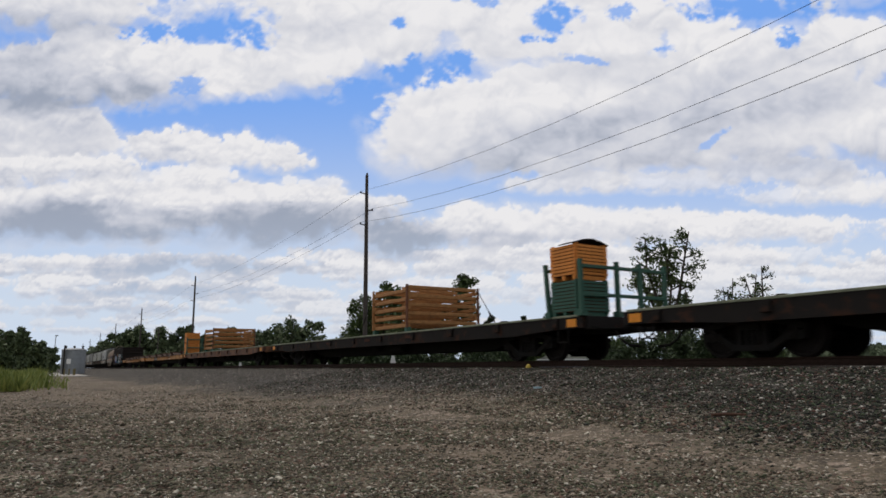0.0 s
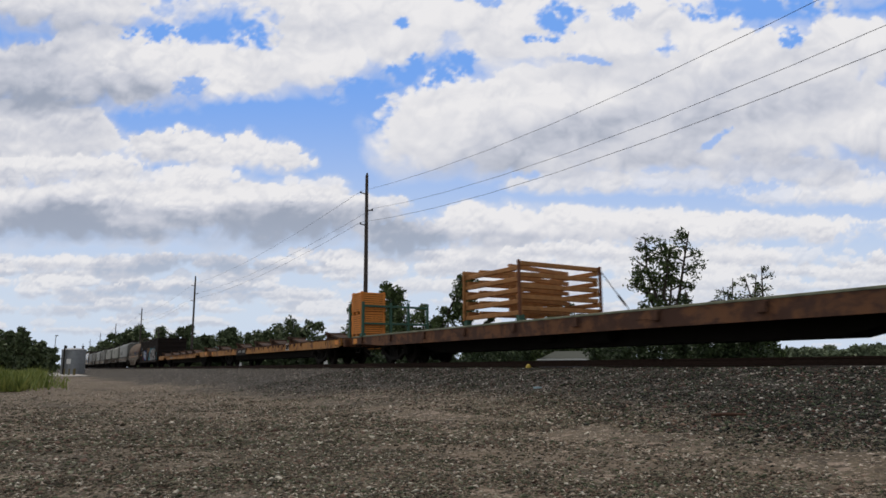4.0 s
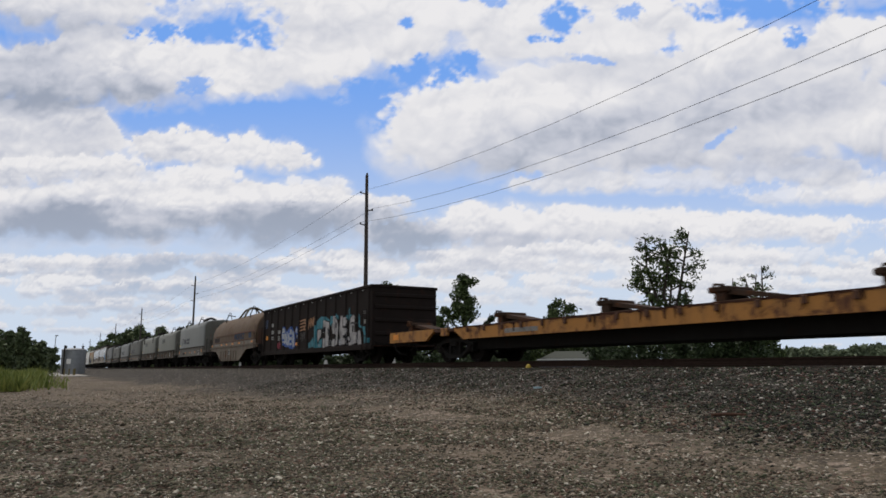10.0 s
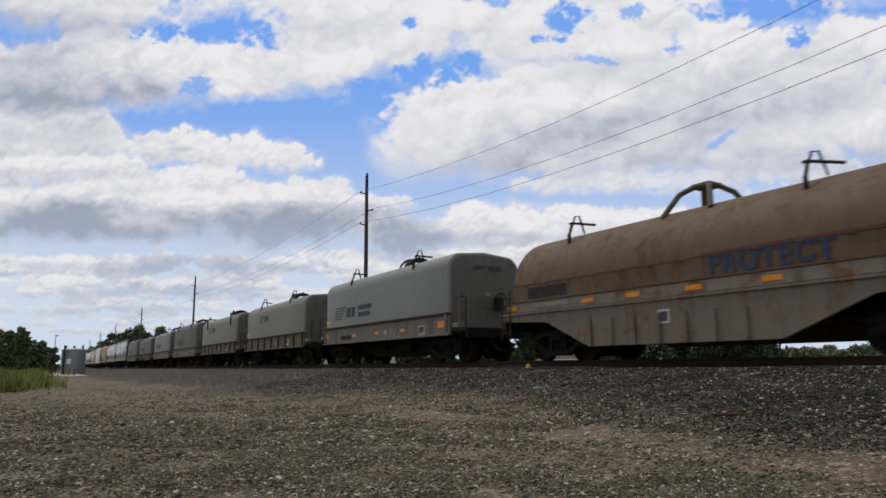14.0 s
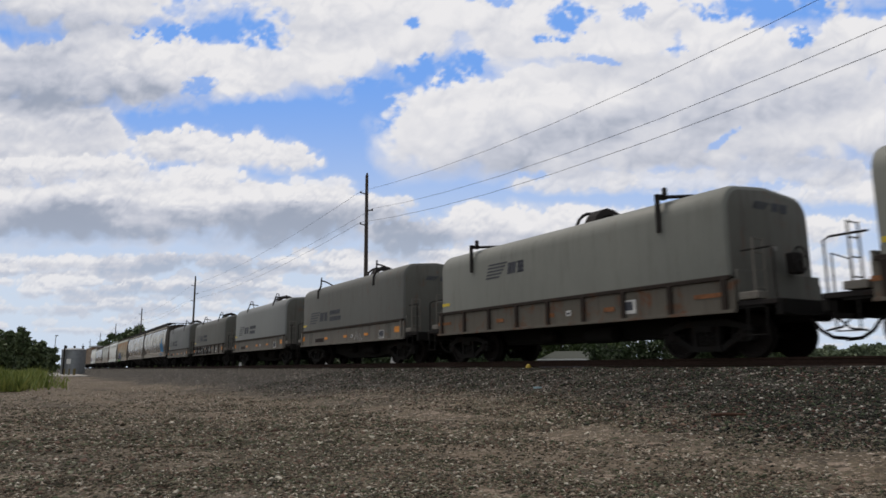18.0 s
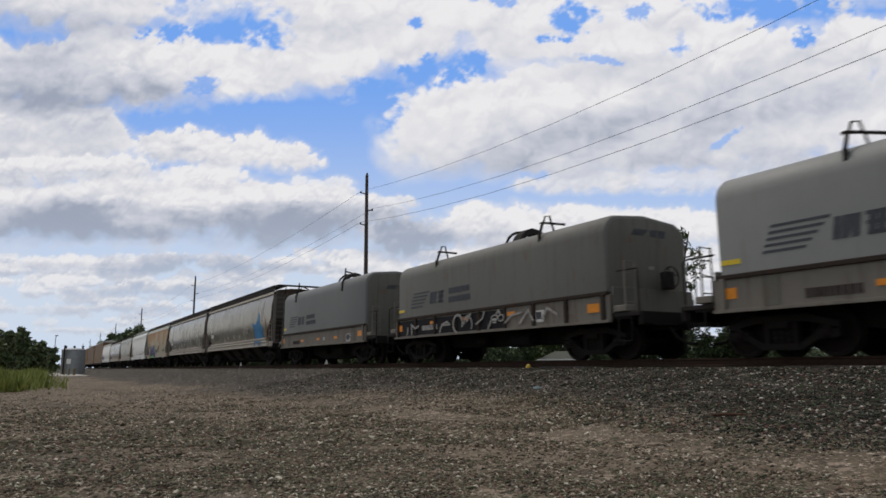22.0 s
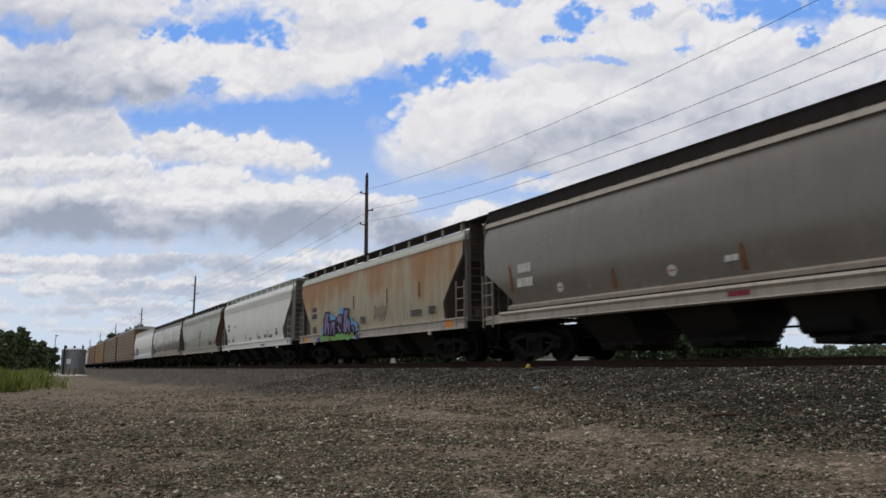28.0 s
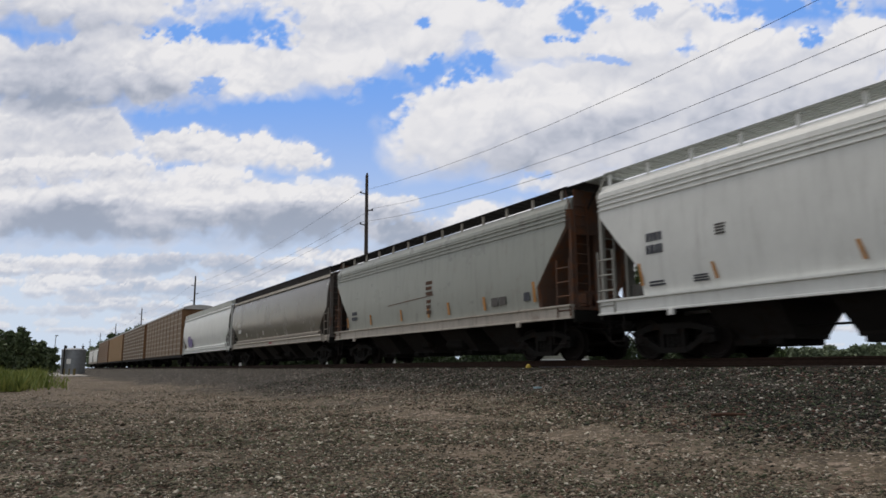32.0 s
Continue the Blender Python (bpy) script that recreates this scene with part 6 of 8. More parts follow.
def round_coil_car(front, rear):
    car, length, middle = start_car("coil_car", front, rear, "faded tan coil car with a barrel-shaped hood and rust streaks")
    h = length / 2
    low, top = 1.36, 3.52
    part("hood", hood_mesh(h - 0.5, 1.5, low, top, True, M_TAN_HOOD), None, car, "barrel-shaped faded tan hood")
    part("hood_rim", boxed(-h + 0.48, h - 0.48, -1.535, -1.5, low + 0.25, low + 0.3, 0.01), M_RUST, car)
    part("hood_skirt", boxed(-h + 0.46, h - 0.46, -1.52, -1.5, low, low + 0.25), M_TAN_SKIRT, car, "pale grey stained skirt below the hood")
    for y in (-1.52, 1.52):
        part("hood_band", boxed(-h + 0.5, h - 0.5, y - 0.005, y + 0.005, low + 0.74, low + 0.765), M_END_RUST, car)
        bm = bmesh.new()
        prism(bm, [(-h, 1.33), (h, 1.33), (h, 1.12), (h - 2.6, 1.02), (h - 4.3, 0.33), (-h + 3.6, 0.33), (-h + 2.0, 1.02), (-h, 1.12)], "y", y - 0.03, y + 0.03)
        box(bm, -h, h, y - 0.08, y + 0.06, 1.28, 1.34)
        part("side_sill", bm, M_TAN_SILL, car, "pale tan fishbelly side sill")
    for k in range(7):
        x = -h + 3.7 + k * 0.72
        part("sill_rib", boxed(x - 0.03, x + 0.03, -1.6, -1.55, 0.36, 1.0), M_TAN_SILL, car)
    part("floor", boxed(-h, h, -1.48, 1.48, 1.12, 1.24), M_UNDER, car)
    for s in (-1, 1):
        part("end_sill", boxed(s * h - 0.07, s * h + 0.07, -1.45, 1.45, 0.85, 1.3, 0.02), M_STEEL_DARK, car)
        bm = ladder_mesh(0.4, 0.6, 2.0, 4, 0.015)
        part("ladder", bm, M_RIM, car, at=(s * (h - 0.28), -1.6, 0))
        part("bulkhead", boxed(min(s * (h - 0.45), s * (h - 0.36)), max(s * (h - 0.45), s * (h - 0.36)), -1.4, 1.4, 1.3, 2.2), M_END_RUST, car)
    for x in (-4.1, 2.6):
        lift_bracket(car, x, top - 0.22, M_STEEL_DARK, -0.85)
    bm = bmesh.new()
    c = -0.35
    for sx in (-1, 1):
        for sy in (-1, 1):
            tube(bm, [(c + sx * 0.22, sy * 0.2, top + 0.5), (c + sx * 0.42, sy * 0.45, top + 0.34), (c + sx * 0.68, sy * 0.8, top - 0.22)], 0.068, 7)
    box(bm, c - 0.28, c + 0.28, -0.26, 0.26, top + 0.46, top + 0.57, 0.03)
    part("lifting_frame", bm, M_TAN_FRAME, car, "four-legged lifting frame on the roof")
    for k, x in enumerate((-h + 0.5, -h + 3.6, -h + 5.1, -h + 6.8, -h + 8.6, h - 1.3)):
        decal(car, "reflector", x, 1.48, 0.42, 0.11, M_REFLECT, -1.53)
    decal(car, "plate", -h + 6.0, 0.92, 0.3, 0.3, M_WHITE_MARK, -1.555)
    decal(car, "plate", -h + 6.0, 0.92, 0.22, 0.22, M_DARK_MARK, -1.56)
    part("lettering", text_mesh("PROTECT", 0.56, M_BLUE_MARK, 0.0, 0.022), None, car, "faded blue lettering", at=(2.0, -1.512, 1.72))
    g = bmesh.new()
    ribbon(g, [(0.55, 1.66), (0.55, 2.16), (h - 0.8, 2.16)], 0.03, -1.507)
    part("painted_line", g, M_RED_LINE, car)
    for k in range(13):
        x = -h + 1.1 + k * (2 * h - 2.2) / 12
        part("hood_bolt", boxed(x - 0.05, x + 0.05, -1.53, -1.49, low + 0.70, low + 0.77, 0.008), M_END_RUST, car)
    marks(car, h - 1.9, 1.92, 0.55, 1, 0.36, M_BLUE_MARK, -1.508, 8)
    marks(car, -h + 2.2, 1.5, 1.5, 1, 0.11, M_DIM_PAINT, -1.525, 9)
    decal(car, "emblem", -h + 2.0, 1.86, 1.6, 0.3, M_STAIN, -1.502)
    running_gear(car, length, middle, 1.9)


round_coil_car(-126.4 * S, -138.35 * S)
for front, rear, paint, style, words in (
        (-141.15, -151.26, M_GREY_HOOD_PALE, "plain", "pale grey hooded coil car with dark emblem stripes"),
        (-154.08, -164.0, M_GREY_HOOD, "staked", "grey hooded coil car with a staked rusty sill"),
        (-166.6, -176.85, M_GREY_HOOD, "strapped", "grey hooded coil car with a staked rusty sill"),
        (-179.4, -189.5, M_GREY_HOOD_DARK, "plain", "grimy grey hooded coil car with amber reflectors"),
        (-192.2, -202.1, M_GREY_HOOD_PALE, "clean", "pale grey hooded coil car with amber reflectors"),
        (-205.0, -215.05, M_GREY_HOOD_DARK, "sprayed", "grimy grey hooded coil car with sprayed black sill"),
        (-217.8, -227.7, M_GREY_HOOD_SLATE, "clean", "slate grey hooded coil car with dark emblem stripes")):
    coil_car(front * S, rear * S, paint, words, style, int(-front))


# -- covered hoppers --
M_HOPPER_FRAME = painted("grimy_hopper_frame", (0.17, 0.155, 0.14), dirty=0.9, rusty=0.3, rough=0.7)
M_PALE_EAVE = painted("pale_roof_edge", (0.53, 0.55, 0.49), dirty=0.35, rusty=0.1, rough=0.5)
M_DUSTY_FRAME = painted("dusty_grey_frame", (0.36, 0.36, 0.33), dirty=0.7, rusty=0.15, rough=0.65)
M_LEDGE = painted("dusty_ledge", (0.30, 0.265, 0.225), dirty=0.7, rusty=0.2, rough=0.6)
M_RUST_RUN = plain("orange_rust_run", (0.19, 0.085, 0.028), 0.8, 0.0, 0.5, 5.0)
M_PALE_WASH = painted("pale_grey_wash", (0.24, 0.222, 0.195), dirty=0.3, rusty=0.03, rough=0.3, gloss=0.5)
# these two end colours are painted dark for the shade of recessed ends
M_END_DUSK = painted("shade_dark_hopper_end", (0.075, 0.068, 0.06), dirty=0.9, rusty=0.2, rough=0.6)
M_END_SHADE = painted("shaded_hopper_end", (0.07, 0.055, 0.045), dirty=0.9, rusty=0.3, rough=0.75)

def ring_body(rows, material, name="body"):
    """A body from level rows of (height, half length, half width), each a rectangle with clipped corners."""
    bm = bmesh.new()
    rings = []
    for z, hx, hy in rows:
        c = 0.06
        rings.append([bm.verts.new(p) for p in ((-hx + c, -hy, z), (hx - c, -hy, z), (hx, -hy + c, z), (hx, hy - c, z), (hx - c, hy, z), (-hx + c, hy, z), (-hx, hy - c, z), (-hx, -hy + c, z))])
    for a, b in zip(rings, rings[1:]):
        for i in range(8):
            bm.faces.new((a[i], a[(i + 1) % 8], b[(i + 1) % 8], b[i]))
    bm.faces.new(rings[0][::-1])
    bm.faces.new(rings[-1])
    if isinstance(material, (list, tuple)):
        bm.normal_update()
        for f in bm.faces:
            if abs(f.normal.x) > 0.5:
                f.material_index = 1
    return mesh_of(bm, name, material, "angle")


def running_board(car, h, material, z, y=-1.12, width=0.66, leg=0.34, legs=13, leg_paint=None):
    """The roof walk: a grating of strips carried on legs."""
    strip = 0.04 if material == M_STEEL_DARK else 0.03
    bm = bmesh.new()
    for k in range(6):
        yy = y - width / 2 + width * k / 5
        box(bm, -h + 0.25, h - 0.1, yy - strip, yy + strip, z - 0.035, z)
    n = 44
    for k in range(n):
        x = -h + 0.3 + (2 * h - 0.5) * k / (n - 1)
        box(bm, x - 0.02, x + 0.02, y - width / 2, y + width / 2, z - 0.045, z - 0.012)
    board = part("roof_walk", bm, material, car, "steel grating roof walk")
    for k in range(legs):
        x = -h + 0.4 + (2 * h - 0.8) * k / (legs - 1)
        bm = boxed(x - 0.03, x + 0.03, y - width / 2 + 0.02, y - width / 2 + 0.08, z - leg, z - 0.04)
        part("support", bm, leg_paint or material, board)


def hopper_bays(car, h, bays, material, low=0.28):
    span = 2 * h - 6.6
    for k in range(bays):
        c = -span / 2 + span * (k + 0.5) / bays if bays != 4 or h > 8.5 else (-4.1, -1.45, 1.45, 4.1)[k]
        w = 1.4
        bm = bmesh.new()
        rings = []
        for z, hx, hy in ((1.5, w * 0.8, 1.4), (1.1, w * 0.6, 1.25), (0.44, 0.72, 0.62), (0.36, 0.72, 0.6)):
            rings.append([bm.verts.new(p) for p in ((c - hx, -hy, z), (c + hx, -hy, z), (c + hx, hy, z), (c - hx, hy, z))])
        for a, b in zip(rings, rings[1:]):
            for i in range(4):
                bm.faces.new((a[i], b[i], b[(i + 1) % 4], a[(i + 1) % 4]))
        bm.faces.new(rings[-1])
        bay = part("hopper_bay", bm, material, car)
        bm = boxed(c - 0.55, c + 0.55, -0.75, 0.75, low - 0.04, low + 0.1, 0.02)
        tube(bm, [(c + 0.2, -1.0, low + 0.03), (c + 0.2, 1.0, low + 0.03)], 0.05, 8)
        part("outlet_gate", bm, M_UNDER, bay)


def end_gear(car, h, s, frame_paint, end_paint, eave, top, sill_z):
    """Corner posts, end sheet frame, ladders and platform at one end of a hopper."""
    for y in (-1.42, 1.42):
        part("corner_post", boxed(s * (h - 0.06) - 0.05, s * (h - 0.06) + 0.05, y - 0.06, y + 0.06, sill_z, eave, 0.01), frame_paint, car)
    part("inner_post", boxed(s * (h - 0.06) - 0.04, s * (h - 0.06) + 0.04, -0.62, -0.38, sill_z, eave - 0.3), frame_paint, car)
    part("inner_post", boxed(s * (h - 0.06) - 0.04, s * (h - 0.06) + 0.04, 0.38, 0.62, sill_z, eave - 0.3), frame_paint, car)
    lad = part("side_ladder", ladder_mesh(0.5, sill_z - 0.35, sill_z + 1.22, 4, 0.018), M_LEDGE if frame_paint == M_HOPPER_FRAME else frame_paint, car, at=(s * (h - 0.28), -1.57, 0))
    bm = ladder_mesh(0.45, sill_z - 0.1, eave + 0.25, 11)
    lad = part("end_ladder", bm, frame_paint, car, at=(s * (h + 0.03), -1.15, 0))
    lad.rotation_euler.z = math.pi / 2
    bm = bmesh.new()
    tube(bm, [(s * (h - 0.1), -1.48, eave - 0.5), (s * (h - 0.02), -1.5, eave + 0.1), (s * (h - 0.3), -1.4, top - 0.02), (s * (h - 0.7), -1.35, top - 0.02)], 0.022, 6)
    part("grab_iron", bm, frame_paint, car)
    bm = bmesh.new()
    tube(bm, [(s * (h - 0.75), -1.52, sill_z - 0.3), (s * (h - 0.75), -1.55, 0.42), (s * (h - 0.3), -1.55, 0.42), (s * (h - 0.3), -1.52, sill_z - 0.3)], 0.013, 6)
    part("sill_step", bm, M_STEEL_DARK, car)
    part("end_platform", boxed(min(s * (h - 1.2), s * h), max(s * (h - 1.2), s * h), -1.4, 1.4, sill_z - 0.14, sill_z - 0.06), M_UNDER, car)
    part("end_sill", boxed(s * h - 0.06, s * h + 0.06, -1.5, 1.5, 0.95, sill_z - 0.12, 0.015), M_UNDER, car)
    part("end_platform_edge", boxed(s * (h + 0.01) - 0.06, s * (h + 0.01) + 0.06, -1.5, 1.5, sill_z - 0.12, sill_z - 0.05, 0.01), frame_paint, car)
    # the walk across the end at roof height, on two brackets
    bm = bmesh.new()
    for k in range(5):
        x = s * (h - 0.1 + 0.13 * k)
        box(bm, x - 0.045, x + 0.045, -1.4, 1.3, top - 0.07, top - 0.035)
    walk_paint = M_STEEL_DARK if frame_paint in (M_HOPPER_FRAME, M_END_RUST) else M_HOPPER_GREY
    walk_end = part("crossover_walk", bm, walk_paint, car, "narrow steel walk across the end of the roof")
    for y in (-0.9, 0.0, 0.9):
        bm = bmesh.new()
        tube(bm, [(s * (h - 0.08), y, eave - 0.1), (s * (h + 0.44), y, top - 0.08)], 0.025, 5)
        part("bracket", bm, walk_paint, walk_end)
    bm = bmesh.new()
    lathe(bm, [(0.03, -0.5), (0.17, -0.44), (0.17, 0.44), (0.03, 0.5)], "y", (s * (h - 0.45), 0.1, sill_z + 0.22), 12)
    box(bm, s * (h - 0.5) - 0.18, s * (h - 0.5) + 0.18, -0.75, -0.5, sill_z + 0.02, sill_z + 0.42, 0.02)
    part("brake_valve", bm, end_paint, car)


def angled_hopper(front, rear, paint, sill_paint, end_paint, walk_paint, label, bays=4, name="covered_hopper"):
    """A flat-sided grain hopper with sloped end sheets."""
    car, length, middle = start_car(name, front, rear, label)
    h = length / 2
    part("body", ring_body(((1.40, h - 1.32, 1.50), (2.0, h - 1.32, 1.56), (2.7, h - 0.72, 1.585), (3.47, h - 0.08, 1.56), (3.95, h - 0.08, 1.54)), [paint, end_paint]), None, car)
    part("eave", ring_body(((3.95, h - 0.06, 1.565), (4.06, h - 0.06, 1.55), (4.065, h - 0.06, 1.53), (4.13, h - 0.06, 1.50), (4.14, h - 0.06, 1.47), (4.28, h - 0.06, 1.40), (4.4, h - 0.06, 0.9), (4.42, h - 0.06, 0.3)), M_PALE_EAVE if paint == M_HOPPER_RUSTY else paint), None, car, "pressed roof edge with ribs")
    part("hatch_trough", boxed(-h + 0.8, h - 0.8, -0.3, 0.3, 4.38, 4.52, 0.05), paint, car)
    for z in () if paint == M_HOPPER_RUSTY else (3.62, 3.74, 3.86):
        part("eave_rib", boxed(-h + 0.1, h - 0.1, -1.585, -1.54, z, z + 0.035, 0.006), paint, car)
    for y in (-1.5, 1.5):
        bm = bmesh.new()
        o = -1 if y < 0 else 1
        prism(bm, [(y - o * 0.04, 1.06), (y + o * 0.1, 1.06), (y + o * 0.1, 1.1), (y + o * 0.06, 1.115), (y + o * 0.06, 1.36), (y + o * 0.12, 1.375), (y + o * 0.12, 1.42), (y - o * 0.04, 1.42)], "x", -h, h)
        part("side_sill", bm, sill_paint, car)
    for s in (-1, 1):
        end_gear(car, h, s, end_paint if end_paint == M_END_RUST else M_HOPPER_FRAME if end_paint == M_END_SHADE else M_DUSTY_FRAME, end_paint, 3.95, 4.62, 1.4)
        part("end_sheet", boxed(min(s * (h - 0.02), s * h), max(s * (h - 0.02), s * h), -1.35, 1.35, 3.3, 4.5), end_paint, car)
        part("jacking_pad", boxed(s * (h - 2.2) - 0.08, s * (h - 2.2) + 0.08, -1.64, -1.56, 0.93, 1.08, 0.01), sill_paint, car)
    running_board(car, h, walk_paint, 4.58, leg_paint=sill_paint)
    hopper_bays(car, h, bays, M_STEEL_DARK)
    running_gear(car, length, middle, 1.75, False)
    return car, h


ROUND_SIDE = ((1.36, 1.38), (1.75, 1.47), (2.2, 1.55), (2.65, 1.6), (3.4, 1.58), (3.85, 1.5), (4.08, 1.42))


def on_round_side(outline, off=0.006):
    """A sprayed film that follows the bulging side, from an outline of (x, z) points."""
    bm = bmesh.new()
    bm.faces.new([bm.verts.new((x, 0, z)) for x, z in outline])
    bmesh.ops.triangulate(bm, faces=bm.faces)
    for z, _ in ROUND_SIDE[1:-1]:
        bmesh.ops.bisect_plane(bm, geom=bm.verts[:] + bm.edges[:] + bm.faces[:], plane_co=(0, 0, z), plane_no=(0, 0, 1))
    for v in bm.verts:
        z = min(max(v.co.z, 1.36), 4.08)
        for (za, ya), (zb, yb) in zip(ROUND_SIDE, ROUND_SIDE[1:]):
            if za <= z <= zb:
                v.co.y = -(ya + (yb - ya) * (z - za) / (zb - za)) - off
    return bm


def blob_film(x, z, r):
    return on_round_side([(x + r * math.cos(k * math.pi / 8), z + r * math.sin(k * math.pi / 8)) for k in range(16)], 0.008)


def round_hopper(front, rear, paint, sill_paint, label, walk_paint, spots=(-5.39, -1.71), red=True):
    """A smooth hopper with bulging sides."""
    car, length, middle = start_car("covered_hopper", front, rear, label)
    h = length / 2
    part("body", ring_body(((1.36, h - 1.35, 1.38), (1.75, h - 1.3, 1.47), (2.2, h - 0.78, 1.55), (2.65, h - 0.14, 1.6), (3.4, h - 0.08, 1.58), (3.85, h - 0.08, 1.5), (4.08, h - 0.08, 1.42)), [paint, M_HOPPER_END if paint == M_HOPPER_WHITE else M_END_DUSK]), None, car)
    part("eave", ring_body(((4.08, h - 0.05, 1.50), (4.2, h - 0.05, 1.48), (4.34, h - 0.07, 1.2), (4.42, h - 0.1, 0.5), (4.44, h - 0.1, 0.2)), [sill_paint, M_HOPPER_END if paint == M_HOPPER_WHITE else M_END_SHADE]), None, car, "pale roof edge")
    part("hatch_trough", boxed(-h + 0.8, h - 0.8, -0.3, 0.3, 4.4, 4.52, 0.05), M_STEEL_DARK, car)
    for y in (-1.48, 1.48):
        bm = bmesh.new()
        prism(bm, [(y - 0.04, 1.09), (y + 0.04, 1.09), (y + 0.04, 1.42), (y - 0.12, 1.42), (y - 0.14, 1.36), (y - 0.06, 1.3), (y - 0.06, 1.16), (y - 0.12, 1.12)], "x", -h + 0.9, h - 0.9)
        part("side_sill", bm, sill_paint, car)
        o = -1 if y < 0 else 1
        bm = prism(bmesh.new(), [(o * 1.40, 1.63), (o * 1.575, 1.55), (o * 1.575, 1.46), (o * 1.38, 1.46)][::o], "x", -h + 1.28, h - 1.28)
        part("body_ledge", bm, M_LEDGE if paint == M_HOPPER_DARK else paint, car, "dusty ledge along the foot of the side")
    for s in (-1, 1):
        end_gear(car, h, s, sill_paint if paint == M_HOPPER_WHITE else M_HOPPER_FRAME, M_STEEL_DARK, 4.05, 4.62, 1.36)
        part("end_frame_panel", boxed(min(s * (h - 1.0), s * (h - 0.06)), max(s * (h - 1.0), s * (h - 0.06)), -1.5, -1.44, 1.1, 1.36), sill_paint, car)
    running_board(car, h, walk_paint, 4.58, -1.1, 0.7, 0.34, 11)
    part("walk_fascia", boxed(-h + 0.25, h - 0.15, -1.47, -1.43, 4.24, 4.56, 0.01), walk_paint, car, "solid board under the outer edge of the roof walk")
    hopper_bays(car, h, 4, M_STEEL_DARK)
    if spots:
        for x in spots:
            spot = part("round_decal", blob_film(x, 1.91, 0.13), M_WHITE_MARK, car, "round white decal with a red bar")
            decal(spot, "bar", x, 1.91, 0.2, 0.025, M_SPRAY_PINK, -1.516)
        marks(car, -h + 2.15, 2.6, 0.62, 1, 0.25, M_WHITE_MARK, -1.598, 41)
        marks(car, -h + 2.15, 2.2, 0.78, 1, 0.25, M_WHITE_MARK, -1.56, 42)
        if red:
            decal(car, "reflector", -0.09, 1.25, 0.5, 0.1, M_SPRAY_PINK, -1.548)
    running_gear(car, length, middle, 1.85, False)
    return car, h


car, h = round_hopper(-229.45 * S, -245.55 * S, M_HOPPER_DARK, M_HOPPER_SILL, "dark grey round-sided covered hopper with blue spray paint", M_STEEL_DARK, (-1.92, -0.21, 1.19), False)
star = [(4.5, 2.68), (4.95, 2.5), (5.42, 2.48), (5.75, 2.7), (5.98, 3.16), (6.14, 3.14), (6.24, 2.75), (6.4, 2.46), (6.9, 2.17), (6.84, 2.07), (6.46, 2.02), (6.6, 1.8), (6.83, 1.5), (6.7, 1.43), (5.63, 1.43), (5.2, 1.45), (4.88, 1.62), (5.0, 1.86), (5.02, 2.07), (4.68, 2.4)]
blue_paint = part("spray_paint", on_round_side(star), M_SPRAY_BLUE_STAR, car, "bright blue sprayed star-like tag")
part("spray_run", boxed(5.3, 6.75, -1.626, -1.5, 1.345, 1.425), M_SPRAY_BLUE_STAR, blue_paint)
for x, w, z in ((5.1, 0.22, 1.11), (5.95, 0.3, 1.14), (6.3, 0.2, 1.2)):
    part("spray_run", boxed(x, x + w, -1.545, -1.5, z, 1.3), M_SPRAY_BLUE_STAR, blue_paint)
rust_run = [(7.46, 2.78), (7.55, 2.78), (7.6, 2.3), (7.62, 1.5), (7.5, 1.5), (7.5, 2.2)]
# two paler upright streaks on the bulging side
for x0, x1, low in ((5.6, 5.95, 3.2), (6.58, 6.96, 2.55)):
    wash = [(x0 + 0.12, 3.92), (x1 + 0.12, 3.88), (x1 + 0.06, 3.3), (x1, low + 0.1), (x1 - 0.1, low), (x0 + 0.08, low + 0.04), (x0, low + 0.3), (x0 + 0.05, 3.4)]
    part("pale_wash", on_round_side(wash, 0.004), M_PALE_WASH, car, "paler upright streak on the side")
part("rust_streak", on_round_side(rust_run), M_RUST_RUN, car, "orange rust streak")
decal(car, "plate", 3.42, 2.15, 0.32, 0.32, M_WHITE_MARK, -1.565)
decal(car, "plate", 3.42, 2.15, 0.23, 0.23, M_DARK_MARK, -1.57)

car, h = round_hopper(-246.35 * S, -262.7 * S, M_HOPPER_DARK, M_HOPPER_SILL, "dark grey round-sided covered hopper with dusty sill", M_STEEL_DARK)
for x, z, tall in ((-7.44, 2.35, 0.8), (-3.45, 1.92, 0.5), (0.06, 1.98, 0.55)):
    part("rust_streak", on_round_side([(x - 0.07, z - tall / 2), (x + 0.08, z - tall / 2), (x + 0.04, z + tall / 2), (x - 0.05, z + tall / 2)]), M_RUST_RUN, car, "orange rust streak")
marks(car, -0.2, 1.98, 0.3, 1, 0.13, M_WHITE_MARK, -1.52, 44)

car, h = angled_hopper(-263.6 * S, -277.9 * S, M_HOPPER_RUSTY, M_HOPPER_SILL, M_END_SHADE, M_STEEL_DARK, "rust-stained cream covered hopper with purple spray lettering")


def rust_paint(name, outlines, material, y, parent, label="", line=0.0):
    g = bmesh.new()
    for outline in outlines:
        if line:
            ribbon(g, outline + outline[:1], line, y)
        else:
            painted_shape(g, outline, y)
    return tagged(part(name, g, material, parent, label), kind="stuff")


